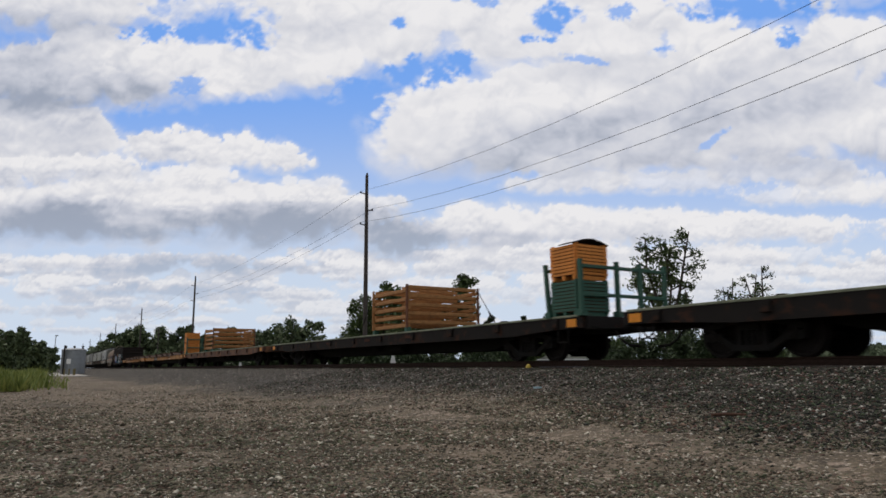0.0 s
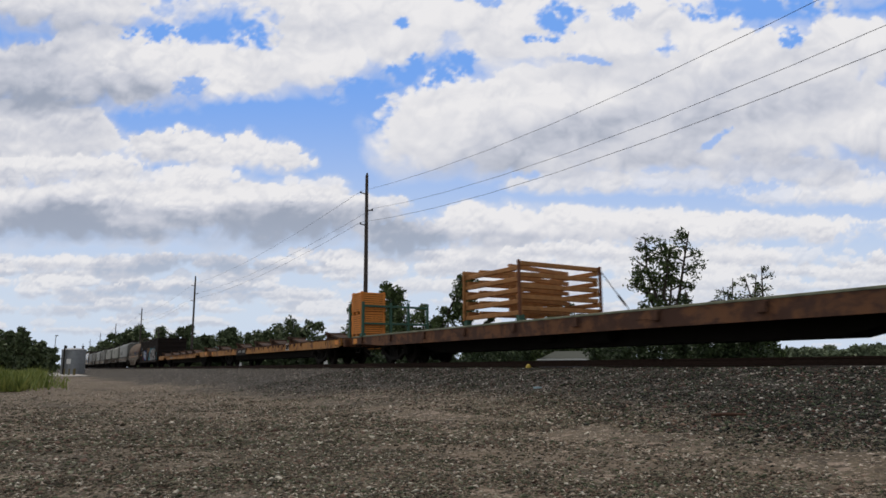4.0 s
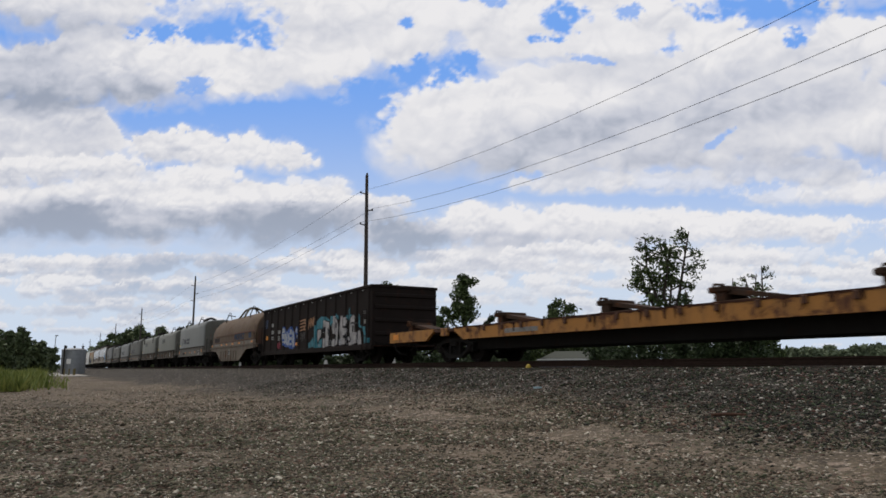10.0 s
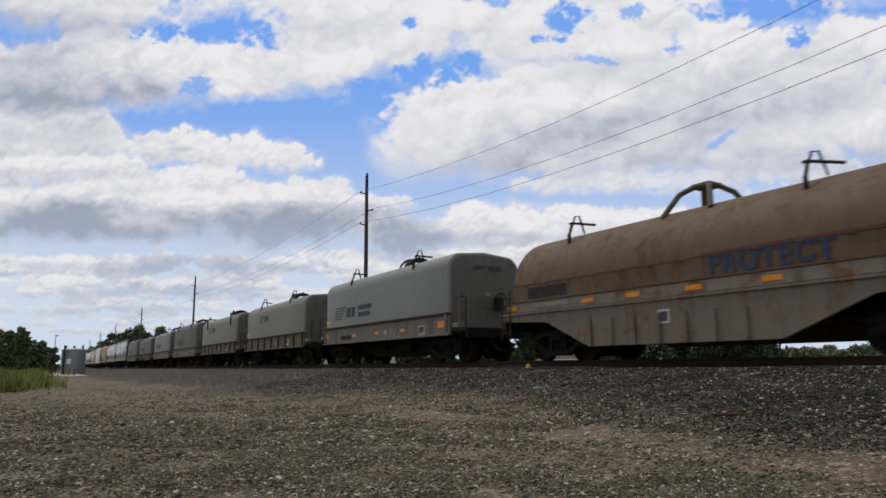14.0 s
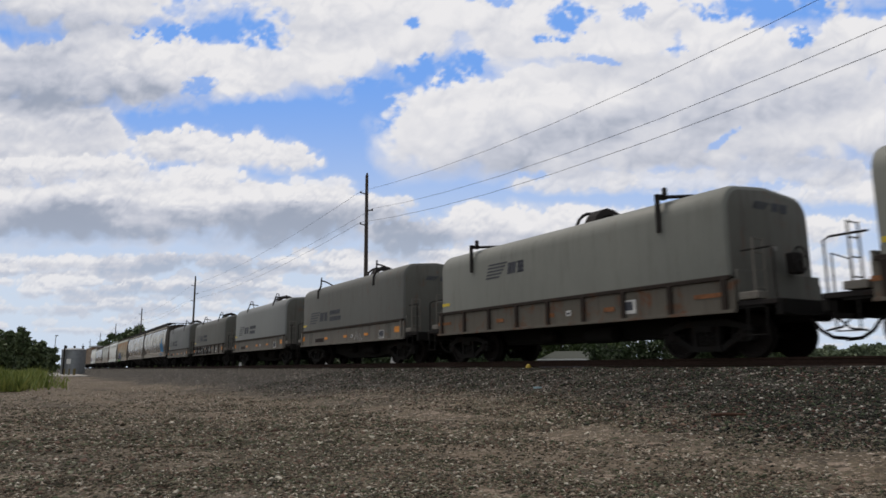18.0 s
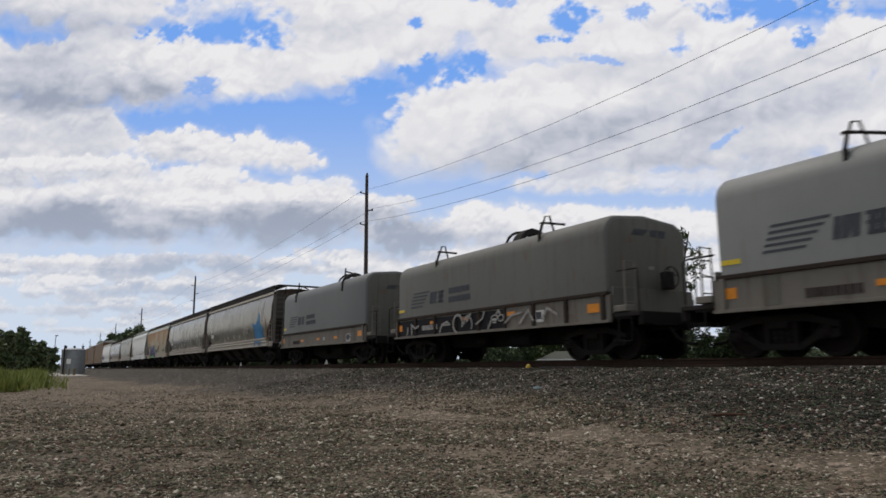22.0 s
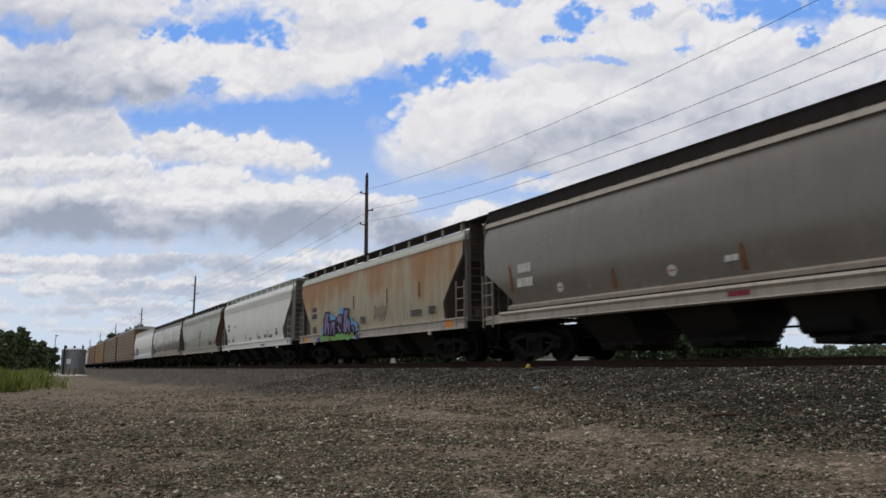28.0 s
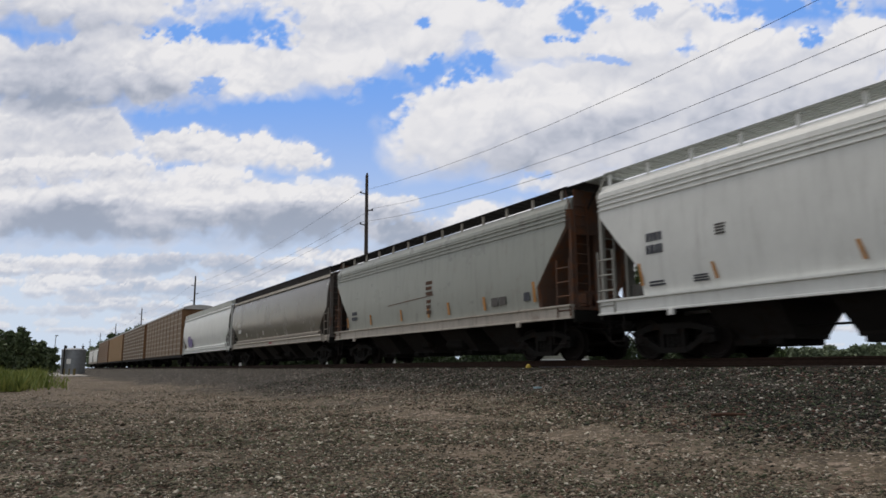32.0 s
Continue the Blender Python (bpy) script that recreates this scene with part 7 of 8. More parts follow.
field = rust_paint("spray_paint", [
    [(-2.56, 2.2), (-2.5, 2.42), (-2.2, 2.5), (-1.92, 2.44), (-1.86, 2.1), (-2.2, 2.0)],
    [(-3.68, 2.26), (-3.4, 2.28), (-3.1, 2.16), (-2.8, 1.98), (-3.0, 1.8), (-3.5, 1.85)],
    [(-1.24, 1.95), (-1.08, 2.0), (-0.95, 1.8), (-0.59, 1.74), (-0.45, 1.4), (-0.7, 1.3), (-1.2, 1.5)],
    [(-4.6, 1.62), (-4.34, 1.78), (-4.28, 1.3), (-4.66, 1.3)]], M_SPRAY_SKY, -1.622, car, "purple word with green and blue shadow sprayed on")
rust_paint("spray_fill", [[(-4.68, 1.31), (-4.4, 1.36), (-4.11, 1.29), (-3.8, 1.34), (-3.52, 1.25), (-2.95, 1.29), (-2.5, 1.36), (-2.08, 1.39), (-1.6, 1.33), (-0.84, 1.33),
                            (-0.76, 1.04), (-1.1, 1.08), (-1.46, 1.0), (-1.8, 1.07), (-2.18, 1.03), (-2.6, 1.08), (-2.97, 1.03), (-3.4, 1.09), (-3.93, 1.03), (-4.3, 1.07), (-4.66, 1.0)]], M_SPRAY_GREEN, -1.628, field)
rust_paint("spray_fill", [[(-3.7, 1.22), (-3.5, 1.2), (-3.3, 1.12), (-3.6, 1.08)], [(-1.3, 1.27), (-0.9, 1.24), (-0.95, 1.19), (-1.3, 1.21)]], M_SPRAY_ORANGE, -1.634, field)
word = [
    [(-4.11, 2.37), (-3.61, 2.36), (-3.77, 1.9), (-3.58, 1.88), (-3.55, 1.32), (-3.81, 1.3), (-3.85, 1.63), (-3.99, 1.36), (-4.32, 1.31), (-4.24, 1.95), (-4.36, 2.0), (-4.3, 2.1), (-4.2, 2.1)],
    [(-3.44, 1.94), (-2.87, 1.94), (-2.95, 1.27), (-3.14, 1.26), (-3.19, 1.67), (-3.32, 1.3), (-3.52, 1.28)],
    [(-2.81, 2.0), (-2.45, 2.16), (-2.15, 2.17), (-2.08, 1.98), (-2.15, 1.73), (-2.44, 1.66), (-2.1, 1.46), (-2.16, 1.37), (-2.77, 1.37), (-2.54, 1.48), (-2.84, 1.67), (-2.42, 1.78), (-2.74, 1.84)],
    [(-1.92, 2.37), (-1.39, 2.36), (-1.54, 1.98), (-1.24, 1.88), (-1.16, 1.44), (-1.21, 1.28), (-1.41, 1.28), (-1.45, 1.53), (-1.6, 1.29), (-2.0, 1.35)],
    [(-1.15, 1.56), (-0.89, 1.63), (-0.71, 1.51), (-0.7, 1.27), (-0.85, 1.25), (-0.91, 1.41), (-1.05, 1.46)]]
for outline in word:
    rust_paint("spray_letter", [outline], M_SPRAY_PURPLE, -1.636, field)
rust_paint("spray_outline", word, M_SPRAY_BLACK, -1.642, field, line=0.065)
rust_paint("spray_dots", [[(-0.57, 1.2), (-0.36, 1.24), (-0.28, 1.08), (-0.45, 1.0), (-0.58, 1.02)], [(-0.25, 1.27), (-0.13, 1.26), (-0.19, 1.15)], [(-5.2, 1.15), (-4.95, 1.28), (-4.75, 1.3), (-4.66, 1.05), (-5.1, 1.05)]], M_SPRAY_DEEP, -1.634, field)
rust_paint("spray_shine", [[(-0.79, 1.12), (-0.57, 1.16), (-0.58, 1.04), (-0.84, 1.04)], [(-4.75, 1.28), (-4.68, 1.3), (-4.64, 1.05), (-4.72, 1.08)],
                           [(-4.02, 2.3), (-3.97, 2.3), (-4.06, 1.7), (-4.12, 1.7)], [(-1.84, 2.3), (-1.8, 2.3), (-1.86, 1.6), (-1.92, 1.6)], [(-2.4, 2.08), (-2.34, 2.1), (-2.5, 1.9), (-2.56, 1.92)]], M_SPRAY_PALE, -1.645, field)
# thin tags and stencils beside it
g = bmesh.new()
rng = random.Random(88)
for k in range(9):
    x = 1.0 + 0.14 * k
    ribbon(g, [(x, 1.72 + rng.uniform(-0.1, 0.1)), (x + 0.1, 2.0 + rng.uniform(-0.1, 0.2)), (x + 0.06, 2.25 + rng.uniform(-0.1, 0.1))], 0.025, -1.588)
tagged(part("spray_scrawl", g, M_STEEL_GREY, car, "thin dark sprayed scrawl"), kind="stuff")
g = bmesh.new()
for k in range(6):
    x = -0.3 + 0.08 * k
    ribbon(g, [(x, 1.62 + rng.uniform(0, 0.08)), (x + 0.06, 1.78 + rng.uniform(-0.04, 0.1)), (x + 0.03, 1.92)], 0.05, -1.588)
tagged(part("spray_scrawl", g, M_STEEL_GREY, car), kind="stuff")
marks(car, -h + 2.05, 2.62, 0.55, 1, 0.2, M_DARK_MARK, -1.584, 50)
marks(car, -h + 2.05, 2.3, 0.62, 1, 0.22, M_DARK_MARK, -1.58, 51)
marks(car, 4.6, 1.85, 0.9, 3, 0.05, M_DARK_MARK, -1.575, 52)
marks(car, 5.7, 1.9, 0.5, 4, 0.045, M_DARK_MARK, -1.575, 53)
marks(car, -h + 2.1, 1.75, 0.5, 4, 0.05, M_STEEL_GREY, -1.572, 54)
decal(car, "reflector", h - 1.0, 1.24, 0.5, 0.2, M_REFLECT, -1.565)
decal(car, "reflector", -h + 0.9, 1.22, 0.55, 0.2, M_REFLECT, -1.565)
for x in (-1.0, 2.2, 4.8):
    decal(car, "dent_streak", x, 2.6, 0.08, 0.55, M_END_RUST, -1.588)

car, h = angled_hopper(-279.25 * S, -293.4 * S, M_HOPPER_WHITE, M_HOPPER_WHITE, M_HOPPER_END, M_HOPPER_GREY, "clean white covered hopper with amber tick marks")
for x in (-6.35, -4.38, -1.48, -h + 9.0, h - 4.2, h - 1.4):
    tick = decal(car, "reflector", x, 1.78 if abs(x) < h - 2 else 2.0, 0.07, 0.36 if abs(x) < h - 2 else 0.7, M_REFLECT_DULL, -1.56, slant=-0.1)
marks(car, -4.17, 2.7, 0.24, 4, 0.04, M_STEEL_GREY, -1.588, 59)
marks(car, -5.9, 2.72, 0.42, 1, 0.19, M_DARK_MARK, -1.588, 60)
marks(car, -5.88, 2.44, 0.5, 1, 0.2, M_DARK_MARK, -1.582, 61)
marks(car, -5.88, 1.7, 0.45, 2, 0.045, M_DARK_MARK, -1.552, 62)
for x, w in ((-h + 3.0, 0.5), (-0.3, 0.5), (h - 6.0, 0.6), (h - 3.7, 0.7)):
    marks(car, x, 1.72, w * 0.8, 3, 0.036, M_DARK_MARK, -1.553, int(70 + 5 * x))
decal(car, "panel", h - 2.6, 1.78, 0.3, 0.22, M_DARK_MARK, -1.553)
decal(car, "panel", h - 2.66, 1.69, 0.12, 0.08, M_WHITE_MARK, -1.56)
marks(car, h - 2.65, 2.02, 0.36, 2, 0.035, M_DARK_MARK, -1.556, 76)
marks(car, h - 4.75, 1.8, 0.42, 4, 0.035, M_DARK_MARK, -1.555, 78)
marks(car, h - 5.2, 1.22, 0.9, 3, 0.035, M_DARK_MARK, -1.565, 77)

car, h = angled_hopper(-294.3 * S, -308.8 * S, M_HOPPER_GREY, M_HOPPER_SILL, M_END_RUST, M_STEEL_DARK, "light grey covered hopper with rusty brown ends")
for x in (-h + 1.4, -4.2, -1.53, 0.5, 1.86, 3.96, 6.38):
    decal(car, "reflector", x, 1.75 if x < 6 else 2.0, 0.12, 0.42 if x < 6 else 0.8, M_REFLECT_DULL, -1.56, slant=-0.08)
marks(car, 0.6, 2.75, 0.42, 3, 0.12, M_END_RUST, -1.588, 80)
marks(car, 0.55, 2.1, 0.3, 3, 0.12, M_END_RUST, -1.572, 82)
g = bmesh.new()
ribbon(g, [(-2.6, 2.18), (-1.0, 2.24), (0.9, 2.3)], 0.025, -1.578)
part("scratch", g, M_END_RUST, car, "long rusty scratch")
decal(car, "panel", 4.5, 1.75, 0.34, 0.26, M_STEEL_GREY, -1.558)
decal(car, "panel", 4.9, 1.76, 0.34, 0.24, M_STEEL_GREY, -1.558)
decal(car, "panel", 6.05, 1.78, 0.26, 0.24, M_DARK_MARK, -1.558)
marks(car, -h + 2.1, 2.1, 0.5, 2, 0.14, M_DARK_MARK, -1.572, 81)

round_hopper(-309.6 * S, -326.2 * S, M_HOPPER_DARK, M_HOPPER_SILL, "dark grey round-sided covered hopper with dusty sill", M_STEEL_DARK)
car, h = round_hopper(-326.9 * S, -343.4 * S, M_HOPPER_WHITE, M_HOPPER_WHITE, "white round-sided covered hopper with a purple tag", M_HOPPER_GREY, ())
g = bmesh.new()
for k, (x, z, rx, rz) in enumerate(((-h + 3.4, 2.1, 0.5, 0.5), (-h + 4.2, 1.95, 0.5, 0.35), (-h + 2.8, 2.4, 0.3, 0.4))):
    blob(g, x, z, rx, rz, -1.59, 13, 400 + k, 0.3)
part("spray_paint", g, M_SPRAY_PURPLE, car, "purple sprayed tag")


# -- automobile racks --
def rack_panel_material(name, low, high, holes):
    n = Nodes(name)
    v = n.coords()
    sep = n.node("SeparateXYZ")
    n.tree.links.new(v, sep.inputs[0])
    rows = n.math("FRACT", n.math("MULTIPLY", sep.outputs[2], 2.1))
    dash = n.math("FRACT", n.math("ADD", n.math("MULTIPLY", sep.outputs[0], 1.3), n.math("MULTIPLY", sep.outputs[2], 0.4)))
    hole = n.math("MULTIPLY", n.step(rows, 0.42, 0.5), n.math("MULTIPLY", n.step(rows, 0.78, 0.7), n.step(dash, 0.25, 0.35)))
    wear = n.noise(1.1, 5, 0.6, v)
    fine = n.noise(14, 4, 0.6, v)
    col = n.mix(wear, low, high)
    col = n.mix(n.math("MULTIPLY", fine, 0.3), col, (0.13, 0.08, 0.05))
    col = n.mix(n.math("MULTIPLY", hole, holes), col, (0.55, 0.52, 0.46))
    return n.done(col, 0.7)


RACK_PANELS = (rack_panel_material("tan_rack_panel", (0.17, 0.12, 0.075), (0.27, 0.20, 0.135), 0.45),
               rack_panel_material("slotted_rack_panel", (0.12, 0.085, 0.05), (0.19, 0.135, 0.085), 0.85),
               rack_panel_material("ochre_rack_panel", (0.30, 0.17, 0.06), (0.40, 0.25, 0.10), 0.08),
               rack_panel_material("brown_rack_panel", (0.17, 0.10, 0.055), (0.25, 0.15, 0.085), 0.3))
M_RACK_FRAME = painted("rack_frame_brown", (0.26, 0.14, 0.06), dirty=0.6, rusty=0.4)


def auto_rack(front, rear, skin, label):
    car, length, middle = start_car("autorack", front, rear, label)
    h = length / 2
    part("deck", boxed(-h, h, -1.5, 1.5, 0.85, 1.1), M_STEEL_DARK, car)
    n = 11
    w = (length - 1.4) / n
    panel = boxed(-w / 2 + 0.05, w / 2 - 0.05, -1.515, -1.48, 1.12, 5.35)
    panel = mesh_of(panel, "panel", skin)
    for k in range(n):
        part("panel", panel, None, car, at=(-h + 0.7 + (k + 0.5) * w, 0, 0))
    post = mesh_of(boxed(-0.06, 0.06, -1.55, -1.44, 1.1, 5.4), "side_post", M_RACK_FRAME)
    for k in range(n + 1):
        part("side_post", post, None, car, at=(-h + 0.7 + k * w, 0, 0))
    part("far_side", boxed(-h + 0.6, h - 0.6, 1.46, 1.52, 1.1, 5.4), M_RACK, car)
    bm = bmesh.new()
    prism(bm, [(-1.54, 5.38), (1.54, 5.38), (1.5, 5.55), (0.9, 5.75), (0, 5.82), (-0.9, 5.75), (-1.5, 5.55)], "x", -h, h)
    part("roof", bm, M_RACK_ROOF, car, "pale galvanised roof")
    for s in (-1, 1):
        part("end_door", boxed(min(s * (h - 0.75), s * (h - 0.55)), max(s * (h - 0.75), s * (h - 0.55)), -1.47, 1.47, 1.1, 5.4), M_RACK_FRAME, car)
        part("end_ladder", ladder_mesh(0.4, 1.1, 5.4, 10), M_RACK_FRAME, car, at=(s * (h - 0.3), -1.48, 0))
    running_gear(car, length, middle, 3.2)


for front, rear, skin, words in (
        (-344.2, -368.3, RACK_PANELS[0], "tall tan autorack car with rows of pale slots"),
        (-369.3, -393.4, RACK_PANELS[1], "tall brown autorack car with bold white slots"),
        (-394.4, -418.5, RACK_PANELS[2], "tall ochre autorack car with plain panels"),
        (-419.5, -443.6, RACK_PANELS[3], "tall dark tan autorack car with slotted panels")):
    auto_rack(front * S, rear * S, skin, words)
for front, rear in ((-444.6, -459.0), (-460.0, -474.5)):
    angled_hopper(front * S, rear * S, M_HOPPER_WHITE, M_HOPPER_SILL, M_HOPPER_END, M_HOPPER_GREY, "white covered hopper far back in the train")


# ---- track ----
M_TIE = plain("creosoted_tie", (0.06, 0.045, 0.035), 0.9, 0, 0.4, 5, 0.3)
M_POLE = plain("weathered_pole_wood", (0.075, 0.062, 0.055), 0.85, 0, 0.35, 3, 0.2)
M_WIRE = plain("dull_wire", (0.05, 0.05, 0.055), 0.6, 0.4, 0.1)
M_BARK = plain("bark", (0.075, 0.06, 0.05), 0.9, 0, 0.4, 6, 0.4)
M_CONCRETE = plain("pale_concrete", (0.36, 0.34, 0.31), 0.85, 0, 0.15, 1.5, 0.1)
M_GALV = plain("grey_sheet_metal", (0.28, 0.30, 0.32), 0.5, 0.4, 0.15, 2.0, 0.05)
M_WHITE = plain("white_painted_board", (0.78, 0.78, 0.76), 0.5, 0, 0.08)
M_POST_YELLOW = plain("yellow_post_paint", (0.16, 0.13, 0.05), 0.6, 0, 0.25)

track = thing("railway_track", None, None, "rusty steel rails on dark timber ties in ballast", "track", kind="structure")
rail_xs = [-700, -500, -350, -250, -180, -130, -100, -80] + [-60 + 3 * i for i in range(24)] + [20, 40, 70]
for side, name in ((-0.75, "near_rail"), (0.75, "far_rail")):
    bm = bmesh.new()
    shape = [(-0.076, -0.17), (0.076, -0.17), (0.076, -0.155), (0.012, -0.135), (0.012, -0.045), (0.037, -0.035), (0.037, -0.004), (0.03, 0.0), (-0.03, 0.0), (-0.037, -0.004), (-0.037, -0.035), (-0.012, -0.045), (-0.012, -0.135), (-0.076, -0.155)]
    rings = [[bm.verts.new((x, track_y(x) + side + p, RAIL_Z + q)) for p, q in shape] for x in rail_xs]
    for a, b in zip(rings, rings[1:]):
        for i in range(len(shape)):
            f = bm.faces.new((a[i], a[(i + 1) % len(shape)], b[(i + 1) % len(shape)], b[i]))
            f.material_index = 1 if i == 7 else 0
    part(name, bm, [M_RAIL, M_TREAD], track)
TIE = mesh_of(boxed(-0.11, 0.11, -1.3, 1.3, -0.2, 0.0, 0.012), "tie", M_TIE)
PLATE = mesh_of(boxed(-0.09, 0.09, -0.14, 0.14, 0.0, 0.015), "tie_plate", M_RUST)
for k in range(130):
    x = 6 - 0.52 * k
    t = part("tie", TIE, None, track, at=(x, track_y(x), RAIL_Z - 0.185))
    t.rotation_euler.z = track_turn(x) + 0.01 * math.sin(k * 2.1)

# ---- pole line ----
POLE_X, POLE_Y, POLE_STEP, POLE_DRIFT, POLE_H = -47.5, 22.3, -69.9, 1.7, 15.78
ARMS = ((-1.5, -0.5), (-2.8, 0.5), (-4.0, -0.5))


def pole_foot(i):
    return POLE_X + POLE_STEP * i, POLE_Y + POLE_DRIFT * i


def utility_pole(i):
    x, y = pole_foot(i)
    top = POLE_H + 0.8 * (i < 0)
    p = thing("utility_pole", None, None, "tall weathered wooden utility pole with three stand-off insulators", "utility pole", "pole line")
    p.location = (x, y, 0)
    bm = bmesh.new()
    tube(bm, [(0, 0, -0.3), (0.02, 0, 6), (0, 0.01, 11), (0, 0, top)], [0.19, 0.17, 0.15, 0.12], 12)
    part("pole", bm, M_POLE, p, smooth="angle")
    for dz, dy in ARMS:
        bm = bmesh.new()
        tube(bm, [(0, 0, top + dz - 0.05), (0, dy * 0.6, top + dz), (0, dy, top + dz + 0.02)], [0.06, 0.05, 0.035], 8)
        arm = part("insulator_arm", bm, M_POLE, p)
        bm = bmesh.new()
        lathe(bm, [(0.03, -0.02), (0.08, 0.0), (0.05, 0.05), (0.085, 0.07), (0.05, 0.12), (0.03, 0.16)], "z", (0, dy, top + dz), 10)
        part("insulator", bm, M_STEEL_DARK, arm)
    part("pole_cap", boxed(-0.05, 0.12, -0.05, 0.05, top - 0.1, top + 0.18, 0.01), M_POLE, p)


for i in range(-1, 7):
    utility_pole(i)
for k, (dz, dy) in enumerate(ARMS):
    bm = bmesh.new()
    pts = []
    for i in range(-1, 6):
        (x0, y0), (x1, y1) = pole_foot(i), pole_foot(i + 1)
        for j in range(12 + (i == 5)):
            u = j / 12
            sag = (2.5 if i < 0 else 0.9) * 4 * u * (1 - u) - (0.8 * (1 - u) if i < 0 else 0)
            pts.append((x0 + (x1 - x0) * u, y0 + (y1 - y0) * u + dy, POLE_H + dz + 0.15 - sag))
    tube(bm, pts, 0.011, 5)
    thing("power_line", bm, M_WIRE, "thin dark sagging overhead wire between poles", "wire", "overhead wires")


# small far poles
for x, y, h in ((-150, 24, 9), (-205, 42, 11), (-260, 33, 10)):
    bm = bmesh.new()
    tube(bm, [(0, 0, -0.2), (0, 0, h)], [0.14, 0.09], 8)
    p = thing("service_pole", None, None, "distant plain wooden service pole", "utility pole")
    p.location = (x, y, 0)
    part("pole", bm, M_POLE, p)
    part("crossarm", boxed(-0.05, 0.05, -0.6, 0.6, h - 0.7, h - 0.58), M_POLE, p)
bm = bmesh.new()
tube(bm, [(0, 0, 0), (0, 0, 6.3), (0.05, 0.05, 6.6), (0.1, 0.15, 6.65)], [0.09, 0.06, 0.05, 0.05], 8)
lamp = thing("street_lamp", None, None, "thin grey street lamp at the far end of the lot", "street lamp")
lamp.location = (-139.9, 5.35, 0)
part("post", bm, M_GALV, lamp)
part("lamp_head", boxed(-0.1, 0.3, -0.15, 0.4, 6.6, 6.75, 0.03), M_GALV, lamp)


# ---- far end of the lot ----
silo = thing("storage_tank", None, None, "squat grey sheet-metal tank with vents on its roof", "tank")
silo.location = (-114.8, 6.9, 0)
bm = bmesh.new()
lathe(bm, [(1.6, 0.0), (1.6, 3.5), (1.65, 3.53), (1.65, 3.6), (1.2, 3.75), (0.3, 3.85)], "z", (0, 0, 0), 28)
part("shell", bm, M_GALV, silo, smooth="angle")
for z in (1.2, 2.4, 3.4):
    bm = bmesh.new()
    lathe(bm, [(1.61, z - 0.04), (1.64, z), (1.61, z + 0.04)], "z", (0, 0, 0), 28)
    part("hoop", bm, M_GALV, silo)
for dy in (-1.1, 0.0, 1.1):
    bm = bmesh.new()
    lathe(bm, [(0.13, 3.6), (0.13, 3.98), (0.19, 4.02), (0.19, 4.1), (0.05, 4.16)], "z", (0.3, dy, 0), 12)
    part("vent", bm, M_STEEL_DARK, silo)
pipe = bmesh.new()
tube(pipe, [(1.3, -1.3, 0), (1.3, -1.3, 4.2)], 0.1, 8)
part("stand_pipe", pipe, M_STEEL_DARK, silo)
for k, (x, y) in enumerate(((-98.0, 5.0), (-97.5, 5.5), (-97.0, 6.1), (-96.0, 5.9))):
    bm = bmesh.new()
    tube(bm, [(0, 0, 0), (0, 0, 0.85)], 0.08, 10)
    b = thing("bollard", bm, M_POST_YELLOW, "faded yellow steel bollard before the tank", "bollard", "bollards")
    b.location = (x, y, 0)
sign = thing("sign_board", None, None, "small white sign board on a post before the tank", "sign")
sign.location = (-97.6, 5.35, 0)
bm = bmesh.new()
tube(bm, [(0, 0, 0), (0, 0, 2.0)], 0.05, 8)
part("post", bm, M_GALV, sign)
part("board", boxed(0.05, 0.08, -0.24, 0.24, 1.45, 2.05, 0.01), M_WHITE, sign)
thing("pad", boxed(-150, -86, 2.6, 9.5, 0.0, 0.06, 0.02), M_CONCRETE, "pale concrete pad round the tank", "pavement", kind="structure")

# beyond the track
shed = thing("low_shed", None, None, "long low grey shed across the track", "shed")
shed.location = (-58.2, 54.9, 0)
shed.rotation_euler.z = radians(48)
part("wall", boxed(-5.2, 5.2, -2.5, 2.5, 0, 1.45), M_GALV, shed)
bm = bmesh.new()
foot = [bm.verts.new(p) for p in ((-5.4, -2.7, 1.45), (5.4, -2.7, 1.45), (5.4, 2.7, 1.45), (-5.4, 2.7, 1.45))]
ridge = [bm.verts.new(p) for p in ((-3.4, 0, 2.45), (3.4, 0, 2.45))]
for f in ((foot[0], foot[1], ridge[1], ridge[0]), (foot[2], foot[3], ridge[0], ridge[1]), (foot[1], foot[2], ridge[1]), (foot[3], foot[0], ridge[0]), foot[::-1]):
    bm.faces.new(f)
part("roof", bm, plain("grey_green_roofing", (0.08, 0.087, 0.072), 0.85, 0.0, 0.25), shed)
part("fascia", boxed(-5.4, 5.4, -2.76, -2.7, 1.42, 1.54), M_WHITE, shed, "white board along the eave")
for x, y, top in ((-32.7, 17.0, 1.42), (-42.6, 17.2, 1.3), (-66.0, 18.0, 1.32)):
    m = thing("marker_board", None, None, "white triangular marker board beside the far rail", "marker", "track markers")
    m.location = (x, y, 0)
    bm = bmesh.new()
    tube(bm, [(0, 0, 0.0), (0, 0, top - 0.4)], 0.03, 6)
    part("stake", bm, M_POLE, m)
    bm = bmesh.new()
    prism(bm, [(-0.22, top - 0.62), (0.2, top - 0.6), (0.08, top), (-0.08, top)], "x", 0.03, 0.05)
    part("board", bm, M_WHITE, m)
bm = bmesh.new()
lathe(bm, [(0.075, 0.0), (0.07, 0.04), (0.045, 0.09), (0.015, 0.11)], "z", (0, 0, 0), 10)
